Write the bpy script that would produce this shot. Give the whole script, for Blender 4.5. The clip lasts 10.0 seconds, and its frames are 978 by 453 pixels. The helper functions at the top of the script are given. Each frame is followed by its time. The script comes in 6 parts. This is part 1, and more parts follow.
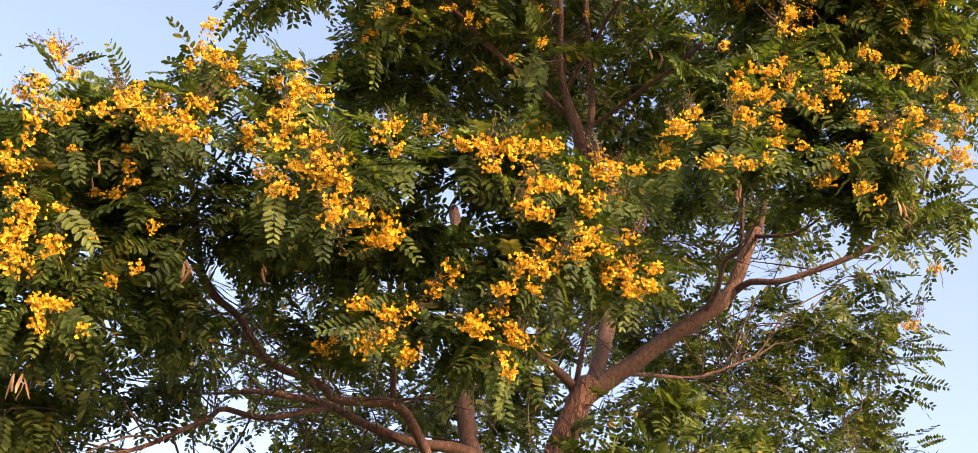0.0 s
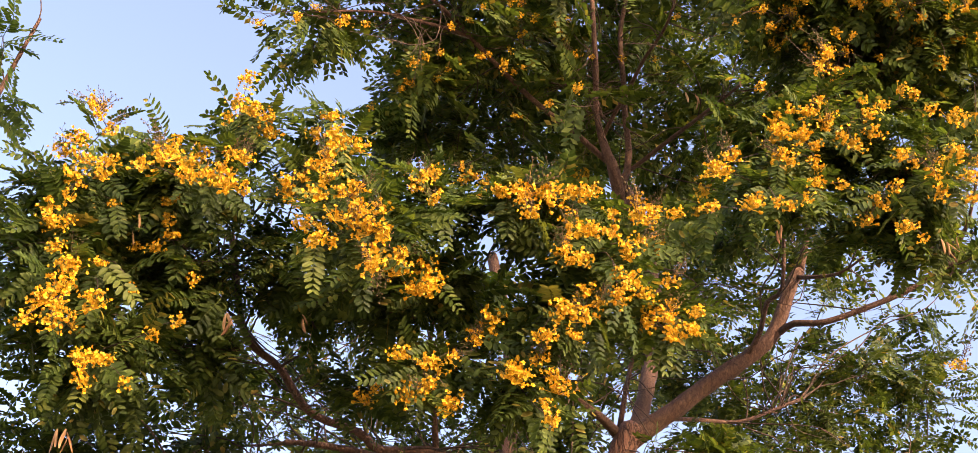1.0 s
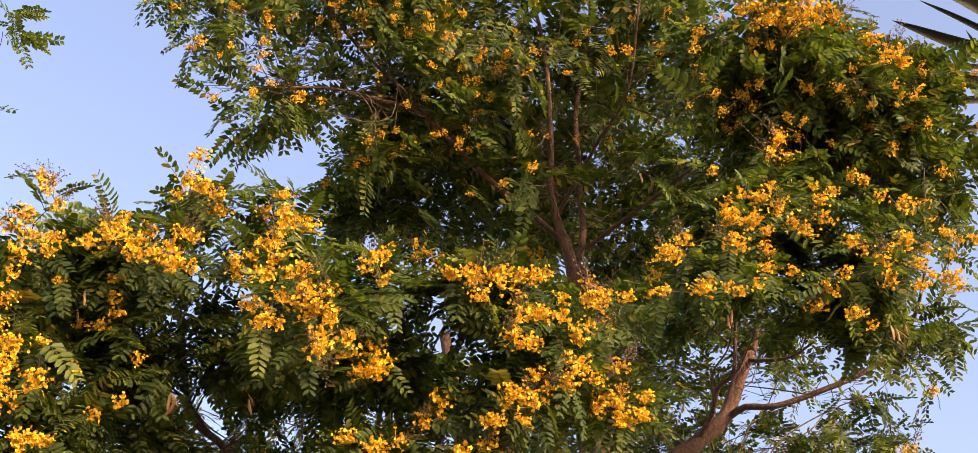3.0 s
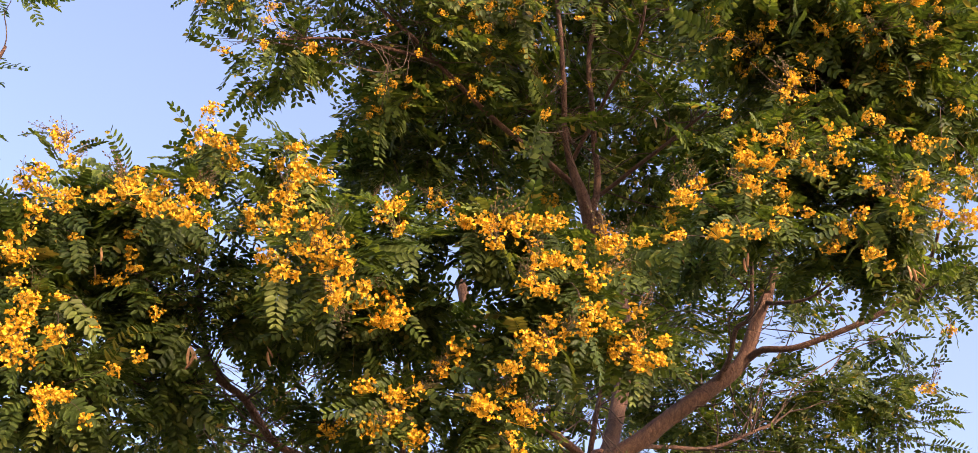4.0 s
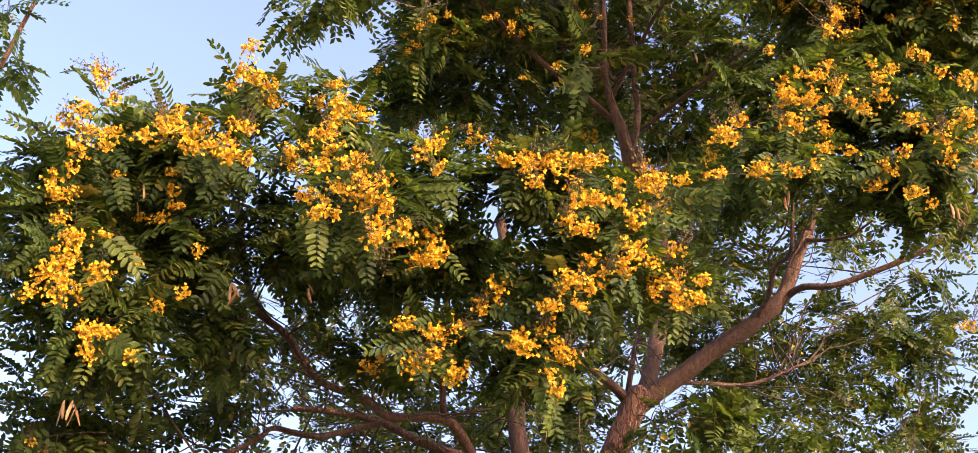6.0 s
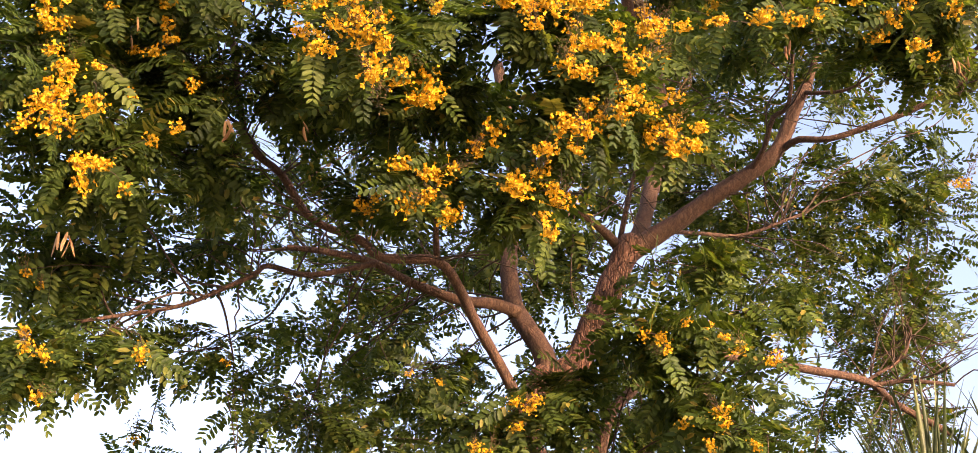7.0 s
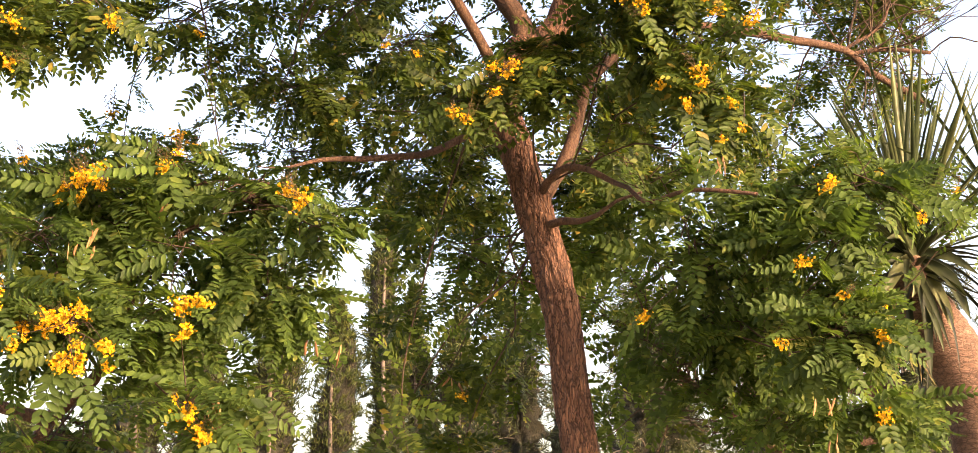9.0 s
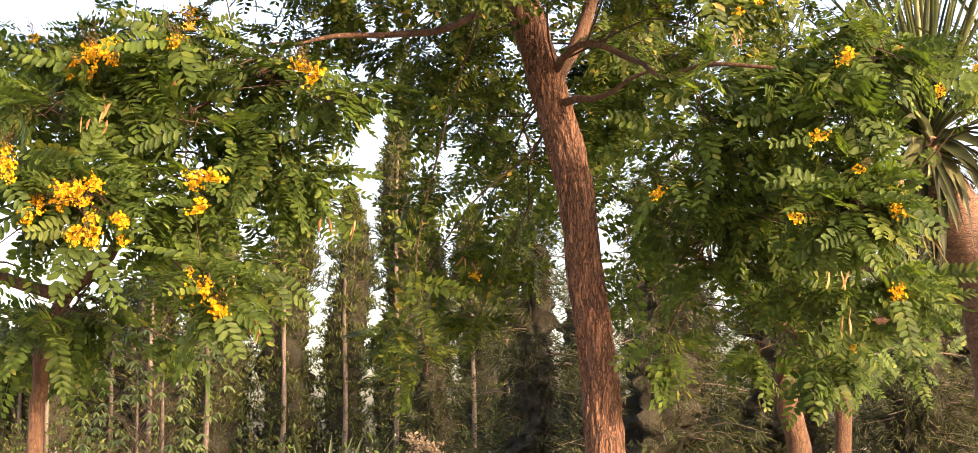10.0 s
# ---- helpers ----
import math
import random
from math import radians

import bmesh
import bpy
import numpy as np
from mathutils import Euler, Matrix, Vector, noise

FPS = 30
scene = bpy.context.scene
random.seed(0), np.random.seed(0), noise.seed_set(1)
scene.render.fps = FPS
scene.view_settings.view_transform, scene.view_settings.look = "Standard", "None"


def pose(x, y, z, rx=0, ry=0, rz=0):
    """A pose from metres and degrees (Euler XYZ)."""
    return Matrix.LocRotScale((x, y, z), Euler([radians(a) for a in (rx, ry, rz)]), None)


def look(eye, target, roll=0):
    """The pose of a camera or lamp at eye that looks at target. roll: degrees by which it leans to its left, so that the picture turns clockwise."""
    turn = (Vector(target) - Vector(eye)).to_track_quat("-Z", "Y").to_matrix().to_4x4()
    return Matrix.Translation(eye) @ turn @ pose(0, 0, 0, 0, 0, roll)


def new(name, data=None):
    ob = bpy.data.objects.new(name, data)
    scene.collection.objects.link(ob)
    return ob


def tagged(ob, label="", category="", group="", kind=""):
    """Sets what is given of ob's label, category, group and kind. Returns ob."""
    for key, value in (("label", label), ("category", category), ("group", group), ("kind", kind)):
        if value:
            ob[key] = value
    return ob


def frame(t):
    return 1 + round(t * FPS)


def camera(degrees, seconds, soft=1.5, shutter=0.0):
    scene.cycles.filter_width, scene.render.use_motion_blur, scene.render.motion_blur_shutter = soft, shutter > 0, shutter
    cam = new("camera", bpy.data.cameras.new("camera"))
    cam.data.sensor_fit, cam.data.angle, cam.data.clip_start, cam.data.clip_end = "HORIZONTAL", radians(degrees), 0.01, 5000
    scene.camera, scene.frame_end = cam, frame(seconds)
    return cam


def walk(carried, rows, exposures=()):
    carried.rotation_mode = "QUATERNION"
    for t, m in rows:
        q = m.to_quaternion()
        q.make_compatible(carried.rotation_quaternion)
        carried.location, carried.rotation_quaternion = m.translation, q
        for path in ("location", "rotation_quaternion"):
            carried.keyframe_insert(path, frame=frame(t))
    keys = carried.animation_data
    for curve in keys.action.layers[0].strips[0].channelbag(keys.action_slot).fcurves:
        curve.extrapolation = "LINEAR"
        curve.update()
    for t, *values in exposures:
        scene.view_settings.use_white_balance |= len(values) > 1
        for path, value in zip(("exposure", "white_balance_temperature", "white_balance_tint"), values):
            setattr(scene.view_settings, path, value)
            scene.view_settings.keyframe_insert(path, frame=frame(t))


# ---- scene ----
cam = camera(39.2, 10.0, soft=0.6)
PATH = [
    (0, (-0.020, -0.026, 1.591), (0.2098, 5.0571, 4.7698), 0.11),
    (0.5, (-0.018, -0.032, 1.591), (0.2087, 4.9838, 4.8761), -0.39),
    (1, (-0.022, -0.014, 1.599), (0.0373, 4.9640, 4.9482), 0.01),
    (1.5, (-0.010, -0.003, 1.595), (0.0972, 4.7422, 5.2658), -1.41),
    (2, (-0.006, -0.009, 1.627), (0.0371, 4.5531, 5.5247), -0.85),
    (2.5, (0.004, -0.024, 1.644), (0.2153, 4.4961, 5.5840), -1.50),
    (3, (0.007, -0.019, 1.642), (0.2426, 4.7716, 5.2458), -0.45),
    (3.2, (-0.001, -0.007, 1.638), (0.2411, 4.8774, 5.1144), -1.26),
    (4.3, (0.017, -0.020, 1.647), (0.1518, 4.9323, 5.0313), -0.92),
    (4.5, (0.014, -0.023, 1.644), (0.1229, 4.9659, 4.9761), -0.87),
    (5, (-0.002, -0.019, 1.639), (0.0592, 5.0115, 4.9086), -0.60),
    (5.2, (0.000, -0.017, 1.631), (0.0682, 5.0088, 4.9079), -0.94),
    (6.3, (0.011, -0.033, 1.667), (-0.0143, 5.1131, 4.7520), 0.53),
    (6.5, (0.010, -0.024, 1.661), (-0.0144, 5.1721, 4.6614), 0.73),
    (7, (0.003, -0.001, 1.639), (0.0391, 5.4017, 4.2479), 1.29),
    (7.5, (0.001, 0.029, 1.602), (0.0009, 5.6148, 3.7934), 1.25),
    (8, (0.006, 0.046, 1.574), (0.0989, 5.7504, 3.4308), 0.55),
    (8.5, (0.001, 0.055, 1.543), (0.1161, 5.8404, 3.1303), 0.22),
    (9, (0.004, 0.058, 1.521), (0.1613, 5.8959, 2.8996), -0.06),
    (9.5, (0.006, 0.065, 1.512), (0.1102, 5.9519, 2.6677), -0.02),
    (10, (-0.000, 0.089, 1.443), (0.1049, 6.0145, 2.3816), 0.00),
]
walk(cam, [(t, look(eye, target, roll)) for t, eye, target, roll in PATH], [(0, 1.96, 6800, 31), (1.2, 1.96, 6800, 30), (2.5, 1.80, 7280, 28), (3.1, 1.75, 6880, 29), (5, 1.92, 6480, 33), (6.5, 1.98, 6500, 32), (7, 2.01, 7000, 30), (8, 2.26, 7400, 26), (10, 2.26, 7450, 24)])

# ---- daylight ----
SUN_TO = Vector((0.70, -0.66, 0.28)).normalized()
world = bpy.data.worlds.new("sky_world")
scene.world = world
world.use_nodes = True
wn = world.node_tree.nodes
sky = wn.new("ShaderNodeTexSky")
sky.sky_type = "NISHITA"
sky.sun_disc = False
sky.sun_elevation = math.asin(SUN_TO.z)
sky.sun_rotation = math.atan2(SUN_TO.x, SUN_TO.y)
sky.air_density, sky.dust_density, sky.ozone_density = 1.0, 4.4, 1.0
wn["Background"].inputs["Strength"].default_value = 0.15
world.node_tree.links.new(sky.outputs[0], wn["Background"].inputs["Color"])
lamp = bpy.data.lights.new("sun", "SUN")
lamp.energy, lamp.angle, lamp.color = 1.85, radians(2.5), (1.0, 0.78, 0.53)
sun = new("sun", lamp)
sun.matrix_world = look((0, 0, 30), Vector((0, 0, 30)) - SUN_TO)

# ---- materials ----


def material(name, rough=0.6):
    m = bpy.data.materials.new(name)
    m.use_nodes = True
    nt = m.node_tree
    b = nt.nodes["Principled BSDF"]
    b.inputs["Roughness"].default_value = rough
    return m, nt, b


def ramp(nt, src, stops):
    r = nt.nodes.new("ShaderNodeValToRGB")
    e = r.color_ramp.elements
    while len(e) < len(stops):
        e.new(0.5)
    for el, (p, c) in zip(e, stops):
        el.position, el.color = p, (*c, 1)
    nt.links.new(src, r.inputs[0])
    return r.outputs[0]


def noise_tex(nt, scale, detail=4.0, stretch=(1, 1, 1), coord="Object"):
    tc = nt.nodes.new("ShaderNodeTexCoord")
    mp = nt.nodes.new("ShaderNodeMapping")
    mp.inputs["Scale"].default_value = stretch
    n = nt.nodes.new("ShaderNodeTexNoise")
    n.inputs["Scale"].default_value, n.inputs["Detail"].default_value = scale, detail
    nt.links.new(tc.outputs[coord], mp.inputs[0])
    nt.links.new(mp.outputs[0], n.inputs["Vector"])
    return n.outputs[0]


def mix(nt, fac, a, b, mode="MIX"):
    m = nt.nodes.new("ShaderNodeMix")
    m.data_type, m.blend_type = "RGBA", mode
    for s, v in ((m.inputs[0], fac), (m.inputs[6], a), (m.inputs[7], b)):
        if isinstance(v, (int, float)):
            s.default_value = v
        elif isinstance(v, tuple):
            s.default_value = (*v, 1)
        else:
            nt.links.new(v, s)
    return m.outputs[2]


def bump(nt, b, height, strength, dist):
    n = nt.nodes.new("ShaderNodeBump")
    n.inputs["Strength"].default_value, n.inputs["Distance"].default_value = strength, dist
    nt.links.new(height, n.inputs["Height"])
    nt.links.new(n.outputs[0], b.inputs["Normal"])


def chance(nt, single):
    """A random number per island of a joined mesh, or per object."""
    if single:
        return nt.nodes.new("ShaderNodeObjectInfo").outputs["Random"]
    return nt.nodes.new("ShaderNodeNewGeometry").outputs["Random Per Island"]


def leafy(name, stops, single=False, rough=0.55, glow=(1.45, 1.45, 0.70), share=0.35, patch=1.4):
    """Thin foliage: a glossy upper skin and some light passing through."""
    m, nt, b = material(name, rough)
    col = ramp(nt, chance(nt, single), stops)
    big = noise_tex(nt, patch, 2.0)
    col = mix(nt, 0.55, col, ramp(nt, big, [(0.3, (0.55, 0.6, 0.5)), (0.7, (1.25, 1.2, 1.0))]), "MULTIPLY")
    leaf = noise_tex(nt, 9.0, 1.0)
    col = mix(nt, 0.6, col, ramp(nt, leaf, [(0.34, (0.50, 0.52, 0.55)), (0.66, (1.45, 1.42, 1.25))]), "MULTIPLY")
    fine = noise_tex(nt, 60.0, 2.0)
    col = mix(nt, 0.3, col, ramp(nt, fine, [(0.3, (0.7, 0.7, 0.6)), (0.7, (1.2, 1.2, 1.1))]), "MULTIPLY")
    nt.links.new(col, b.inputs["Base Color"])
    b.inputs["Specular IOR Level"].default_value = 0.22
    t = nt.nodes.new("ShaderNodeBsdfTranslucent")
    nt.links.new(mix(nt, 1.0, col, glow, "MULTIPLY"), t.inputs["Color"])
    ms = nt.nodes.new("ShaderNodeMixShader")
    ms.inputs[0].default_value = share
    nt.links.new(b.outputs[0], ms.inputs[1])
    nt.links.new(t.outputs[0], ms.inputs[2])
    nt.links.new(ms.outputs[0], nt.nodes["Material Output"].inputs["Surface"])
    return m


GREEN = [(0.0, (0.030, 0.052, 0.011)), (0.4, (0.050, 0.082, 0.016)), (0.75, (0.077, 0.113, 0.022)), (0.95, (0.122, 0.152, 0.032)), (1.0, (0.27, 0.200, 0.048))]
FRESH = [(0.0, (0.044, 0.078, 0.021)), (0.5, (0.070, 0.118, 0.031)), (0.9, (0.110, 0.166, 0.044)), (1.0, (0.185, 0.208, 0.058))]
MAT_LEAVES = leafy("pinnate_leaves", GREEN, share=0.40)
MAT_LEAF = leafy("single_leaf", GREEN, True, share=0.40)
MAT_FRESH = leafy("fresh_leaves", FRESH, share=0.47)
MAT_FRESH_LEAF = leafy("fresh_leaf", FRESH, True, share=0.47)
PETAL = [(0.0, (0.66, 0.30, 0.012)), (0.3, (0.81, 0.45, 0.016)), (0.75, (0.86, 0.55, 0.030)), (1.0, (0.88, 0.64, 0.10))]
MAT_PETAL = leafy("petals", PETAL, rough=0.55, glow=(1.05, 1.0, 0.8), share=0.22, patch=5.0)
MAT_BUD = leafy("buds", [(0.0, (0.075, 0.058, 0.034)), (0.8, (0.15, 0.105, 0.055)), (1.0, (0.30, 0.17, 0.05))], share=0.1)
MAT_POD = leafy("pods", [(0.0, (0.22, 0.11, 0.06)), (1.0, (0.42, 0.26, 0.15))], True, share=0.15, glow=(1.1, 1, 0.9))
MAT_CYPRESS = leafy("cypress_green", [(0.0, (0.034, 0.048, 0.016)), (0.6, (0.062, 0.082, 0.026)), (1.0, (0.12, 0.125, 0.042))], share=0.15)
MAT_PINE = leafy("needle_green", [(0.0, (0.022, 0.029, 0.013)), (0.6, (0.038, 0.049, 0.020)), (1.0, (0.080, 0.083, 0.034))], share=0.15)
MAT_BLADE = leafy("sword_leaves", [(0.0, (0.032, 0.046, 0.024)), (0.6, (0.062, 0.082, 0.040)), (1.0, (0.13, 0.15, 0.075))], True, rough=0.38, share=0.12)
# sword leaves with the shade on them put into a darker green
MAT_SHADEBLADE = leafy("shaded_sword_leaves", [(0.0, (0.013, 0.017, 0.010)), (1.0, (0.034, 0.040, 0.022))], True, rough=0.5, share=0.05)
MAT_DRYBLADE = leafy("dry_sword_leaves", [(0.0, (0.13, 0.09, 0.05)), (1.0, (0.32, 0.25, 0.14))], True, share=0.1)


def bark(name, dark, mid, light, stretch=0.16, scale=26.0, depth=0.012, crack=0.10):
    """Bark in interlacing plates parted by dark furrows."""
    m, nt, b = material(name, 0.88)
    n1 = noise_tex(nt, scale, 6.0, (1, 1, stretch))
    n2 = noise_tex(nt, 5.0, 3.0)
    n3 = noise_tex(nt, scale * 3.5, 4.0)
    c0 = (crack, crack, crack)
    tc = nt.nodes.new("ShaderNodeTexCoord")
    warp = nt.nodes.new("ShaderNodeMix")
    warp.data_type, warp.blend_type = "RGBA", "LINEAR_LIGHT"
    warp.inputs[0].default_value = 0.035
    nz = nt.nodes.new("ShaderNodeTexNoise")
    nz.inputs["Scale"].default_value, nz.inputs["Detail"].default_value = 11.0, 3.0
    nt.links.new(tc.outputs["Object"], nz.inputs["Vector"])
    nt.links.new(tc.outputs["Object"], warp.inputs[6])
    nt.links.new(nz.outputs["Color"], warp.inputs[7])
    mp = nt.nodes.new("ShaderNodeMapping")
    mp.inputs["Scale"].default_value = (1, 1, stretch)
    nt.links.new(warp.outputs[2], mp.inputs[0])
    vo = nt.nodes.new("ShaderNodeTexVoronoi")
    vo.feature = "DISTANCE_TO_EDGE"
    vo.inputs["Scale"].default_value = scale * 1.15
    nt.links.new(mp.outputs[0], vo.inputs["Vector"])
    wide = ramp(nt, vo.outputs["Distance"], [(0.01, c0), (0.11, (1, 1, 1))])
    f2 = noise_tex(nt, scale * 1.9, 3.0, (1, 1, stretch * 1.2))
    thin = ramp(nt, f2, [(0.43, (1, 1, 1)), (0.49, (0.5, 0.5, 0.5)), (0.51, (0.5, 0.5, 0.5)), (0.57, (1, 1, 1))])
    plate = mix(nt, 1.0, wide, thin, "MULTIPLY")
    col = ramp(nt, n1, [(0.30, mid), (0.72, light)])
    col = mix(nt, plate, dark, col)
    col = mix(nt, 0.5, col, ramp(nt, n2, [(0.3, (0.66, 0.62, 0.60)), (0.7, (1.2, 1.16, 1.1))]), "MULTIPLY")
    col = mix(nt, 0.5, col, ramp(nt, n3, [(0.3, (0.7, 0.7, 0.7)), (0.7, (1.2, 1.2, 1.2))]), "MULTIPLY")
    nt.links.new(col, b.inputs["Base Color"])
    hgt = mix(nt, 0.35, plate, n1)
    bump(nt, b, hgt, 1.0, depth)
    return m


MAT_BARK = bark("furrowed_bark", (0.040, 0.019, 0.012), (0.135, 0.064, 0.039), (0.27, 0.140, 0.086), 0.13, 40.0, 0.011, 0.16)
MAT_LIMB = bark("limb_bark", (0.040, 0.020, 0.012), (0.085, 0.044, 0.027), (0.165, 0.092, 0.056), 0.30, 50.0, 0.005, 0.45)
MAT_TWIG = bark("twig_bark", (0.025, 0.016, 0.010), (0.055, 0.034, 0.020), (0.11, 0.068, 0.040), 0.5, 50.0, 0.002, 0.5)
MAT_GREYBARK = bark("grey_bark", (0.06, 0.046, 0.036), (0.14, 0.110, 0.085), (0.23, 0.185, 0.150), 1.6, 14.0, 0.006, 0.4)
MAT_STEM = bark("ringed_stem_bark", (0.05, 0.029, 0.020), (0.155, 0.088, 0.060), (0.27, 0.165, 0.115), 2.4, 16.0, 0.006, 0.4)

# unseen ground; its soil is made pale to bounce light up into the leaves
MAT_SOIL, snt, sb = material("soil_and_grass", 0.95)
s1, s2 = noise_tex(snt, 0.35, 5.0), noise_tex(snt, 14.0, 5.0)
scol = mix(snt, ramp(snt, s1, [(0.5, (0, 0, 0)), (0.66, (1, 1, 1))]), (0.27, 0.215, 0.15), (0.09, 0.11, 0.04))
scol = mix(snt, 0.6, scol, ramp(snt, s2, [(0.3, (0.6, 0.6, 0.6)), (0.7, (1.3, 1.25, 1.1))]), "MULTIPLY")
snt.links.new(scol, sb.inputs["Base Color"])
bump(snt, sb, s2, 0.6, 0.03)

# ---- mesh helpers ----
rng = np.random.default_rng(7)


def quad_mesh(name, verts, quads, mat, smooth=False):
    me = bpy.data.meshes.new(name)
    verts = np.ascontiguousarray(verts, np.float32)
    quads = np.ascontiguousarray(quads, np.int32)
    me.vertices.add(len(verts))
    me.vertices.foreach_set("co", verts.ravel())
    me.loops.add(quads.size)
    me.loops.foreach_set("vertex_index", quads.ravel())
    me.polygons.add(len(quads))
    me.polygons.foreach_set("loop_start", np.arange(0, quads.size, 4, dtype=np.int32))
    me.update(calc_edges=True)
    if smooth:
        me.polygons.foreach_set("use_smooth", np.ones(len(quads), bool))
    me.materials.append(mat)
    return me


def child(name, me, parent, label="", kind=""):
    ob = new(name, me)
    ob.parent = parent
    return tagged(ob, label, kind=kind)


def thing(name, place, label, category, group="", kind=""):
    """An empty at the base of a thing, which parents its parts."""
    ob = new(name)
    ob.empty_display_size = 0.2
    ob.location = place
    return tagged(ob, label, category, group, kind)


def spline(points, step):
    """A smooth line (Catmull-Rom) through points of any width."""
    p = np.array(points, float)
    p = np.vstack([2 * p[0] - p[1], p, 2 * p[-1] - p[-2]])
    out = []
    for i in range(1, len(p) - 2):
        n = max(2, int(np.linalg.norm((p[i + 1] - p[i])[:3]) / step))
        for s in np.arange(n) / n:
            a, b, c, d = p[i - 1 : i + 3]
            out.append(0.5 * (2 * b + (c - a) * s + (2 * a - 5 * b + 4 * c - d) * s**2 + (3 * b - a - 3 * c + d) * s**3))
    return np.array(out + [p[-2]])


def tube(line, radii, sides):
    """Vertices and quads of a pipe along a line."""
    line = np.asarray(line, float)
    way = np.gradient(line, axis=0)
    way /= np.linalg.norm(way, axis=1, keepdims=True) + 1e-9
    side = np.cross(way[0], (0.31, 0.95, 0.05))
    frames = []
    for w in way:
        side = side - w * (side @ w)
        side /= np.linalg.norm(side) + 1e-9
        frames.append((side, np.cross(w, side)))
    f = np.array(frames)
    a = np.arange(sides) * 2 * np.pi / sides
    ring = f[:, None, 0] * np.cos(a)[None, :, None] + f[:, None, 1] * np.sin(a)[None, :, None]
    r = np.asarray(radii, float)
    r = r[:, None] if r.ndim == 1 else r
    v = line[:, None] + ring * r[..., None]
    n, i = len(line), np.arange(sides)
    j = (i + 1) % sides
    q = np.concatenate([np.stack([k * sides + i, k * sides + j, (k + 1) * sides + j, (k + 1) * sides + i], 1) for k in range(n - 1)])
    return v.reshape(-1, 3), q


class Heap:
    """Gathers pieces of quads into one mesh."""

    def __init__(self):
        self.v, self.q, self.n = [], [], 0

    def add(self, v, q):
        self.v.append(np.asarray(v))
        self.q.append(np.asarray(q) + self.n)
        self.n += len(v)

    def mesh(self, name, mat, smooth=False):
        return quad_mesh(name, np.concatenate(self.v), np.concatenate(self.q), mat, smooth)


def unit(v):
    v = np.asarray(v, float)
    return v / (np.linalg.norm(v, axis=-1, keepdims=True) + 1e-9)


def turns(way, up):
    """Turn matrices whose y runs along way and whose z leans to up."""
    y = unit(way)
    x = unit(np.cross(y, up))
    return np.stack([x, y, np.cross(x, y)], -1)


def strewn(bases, kinds, places, mats, sizes):
    """Many copies of a few base shapes as one heap of vertices and quads."""
    h = Heap()
    for k, (v, q) in enumerate(bases):
        pick = np.flatnonzero(kinds == k)
        if len(pick):
            w = np.einsum("nij,vj->nvi", mats[pick], v) * sizes[pick, None, None] + places[pick, None]
            h.add(w.reshape(-1, 3), (q[None] + (np.arange(len(pick)) * len(v))[:, None, None]).reshape(-1, 4))
    return h


# ---- leaf and flower shapes ----


def pinnate_leaf(seed, pairs, length, leaflet, width, droop, plain=False):
    """A feather-like leaf along +y: a bent stalk and pairs of oblong, slightly folded leaflets."""
    r = np.random.default_rng(seed)
    h = Heap()
    s = np.linspace(0, 1, 3)
    bend = r.uniform(-0.10, 0.10) * length
    stalk = lambda u: np.array([bend * u * u, length * u, -droop * length * u * u])
    if plain:
        a, m, b = (stalk(u) for u in s)
        w = np.array([0.0014, 0, 0])
        h.add([a - w, a + w, m + w, m - w, b + w * 0.4, b - w * 0.4], [[0, 1, 2, 3], [3, 2, 4, 5]])
    else:
        v, q = tube([stalk(u) for u in s], 0.0016 * (1.2 - s), 3)
        h.add(v, q)
    for i in range(pairs):
        u = 0.2 + 0.8 * i / (pairs - 1)
        size = leaflet * (0.72 + 0.55 * math.sin(math.pi * min(1.0, 0.18 + 0.72 * u))) * r.uniform(0.88, 1.08)
        for sgn in (-1, 1):
            if r.random() < 0.03:
                continue
            ang = radians(r.uniform(62, 82) - 26 * u * u)
            lift = r.uniform(-0.30, 0.16)
            d = unit([sgn * math.sin(ang), math.cos(ang), lift])
            side = unit(np.cross(d, [sgn * 0.15 * r.normal(), 0.1 * r.normal(), 1]))
            nrm = np.cross(side, d)
            b, w = stalk(u), width * size / leaflet / 2
            p = [b, b + d * size * 0.30 + side * w + nrm * w * 0.3, b + d * size * 0.80 + side * w * 0.85 + nrm * w * 0.15,
                 b + d * size - nrm * 0.06 * size, b + d * size * 0.80 - side * w * 0.85 + nrm * w * 0.15, b + d * size * 0.30 - side * w + nrm * w * 0.3]
            if plain:
                h.add([b, b + d * size * 0.55 + side * w * 1.15, b + d * size * 1.02, b + d * size * 0.5 - side * w * 1.15], [[0, 1, 2, 3]])
            else:
                h.add(p, [[0, 1, 2, 3], [0, 3, 4, 5]])
    return np.concatenate(h.v), np.concatenate(h.q)


LEAVES = [pinnate_leaf(20 + k, (7, 8, 9, 8, 10, 7)[k], (0.155, 0.17, 0.19, 0.18, 0.20, 0.15)[k], 0.037, 0.0160, (0.12, 0.3, 0.22, 0.05, 0.35, 0.18)[k]) for k in range(6)]
PLAIN_LEAVES = [pinnate_leaf(20 + k, (7, 8, 9, 8, 10, 7)[k], (0.155, 0.17, 0.19, 0.18, 0.20, 0.15)[k], 0.037, 0.0170, (0.12, 0.3, 0.22, 0.05, 0.35, 0.18)[k], True) for k in range(6)]


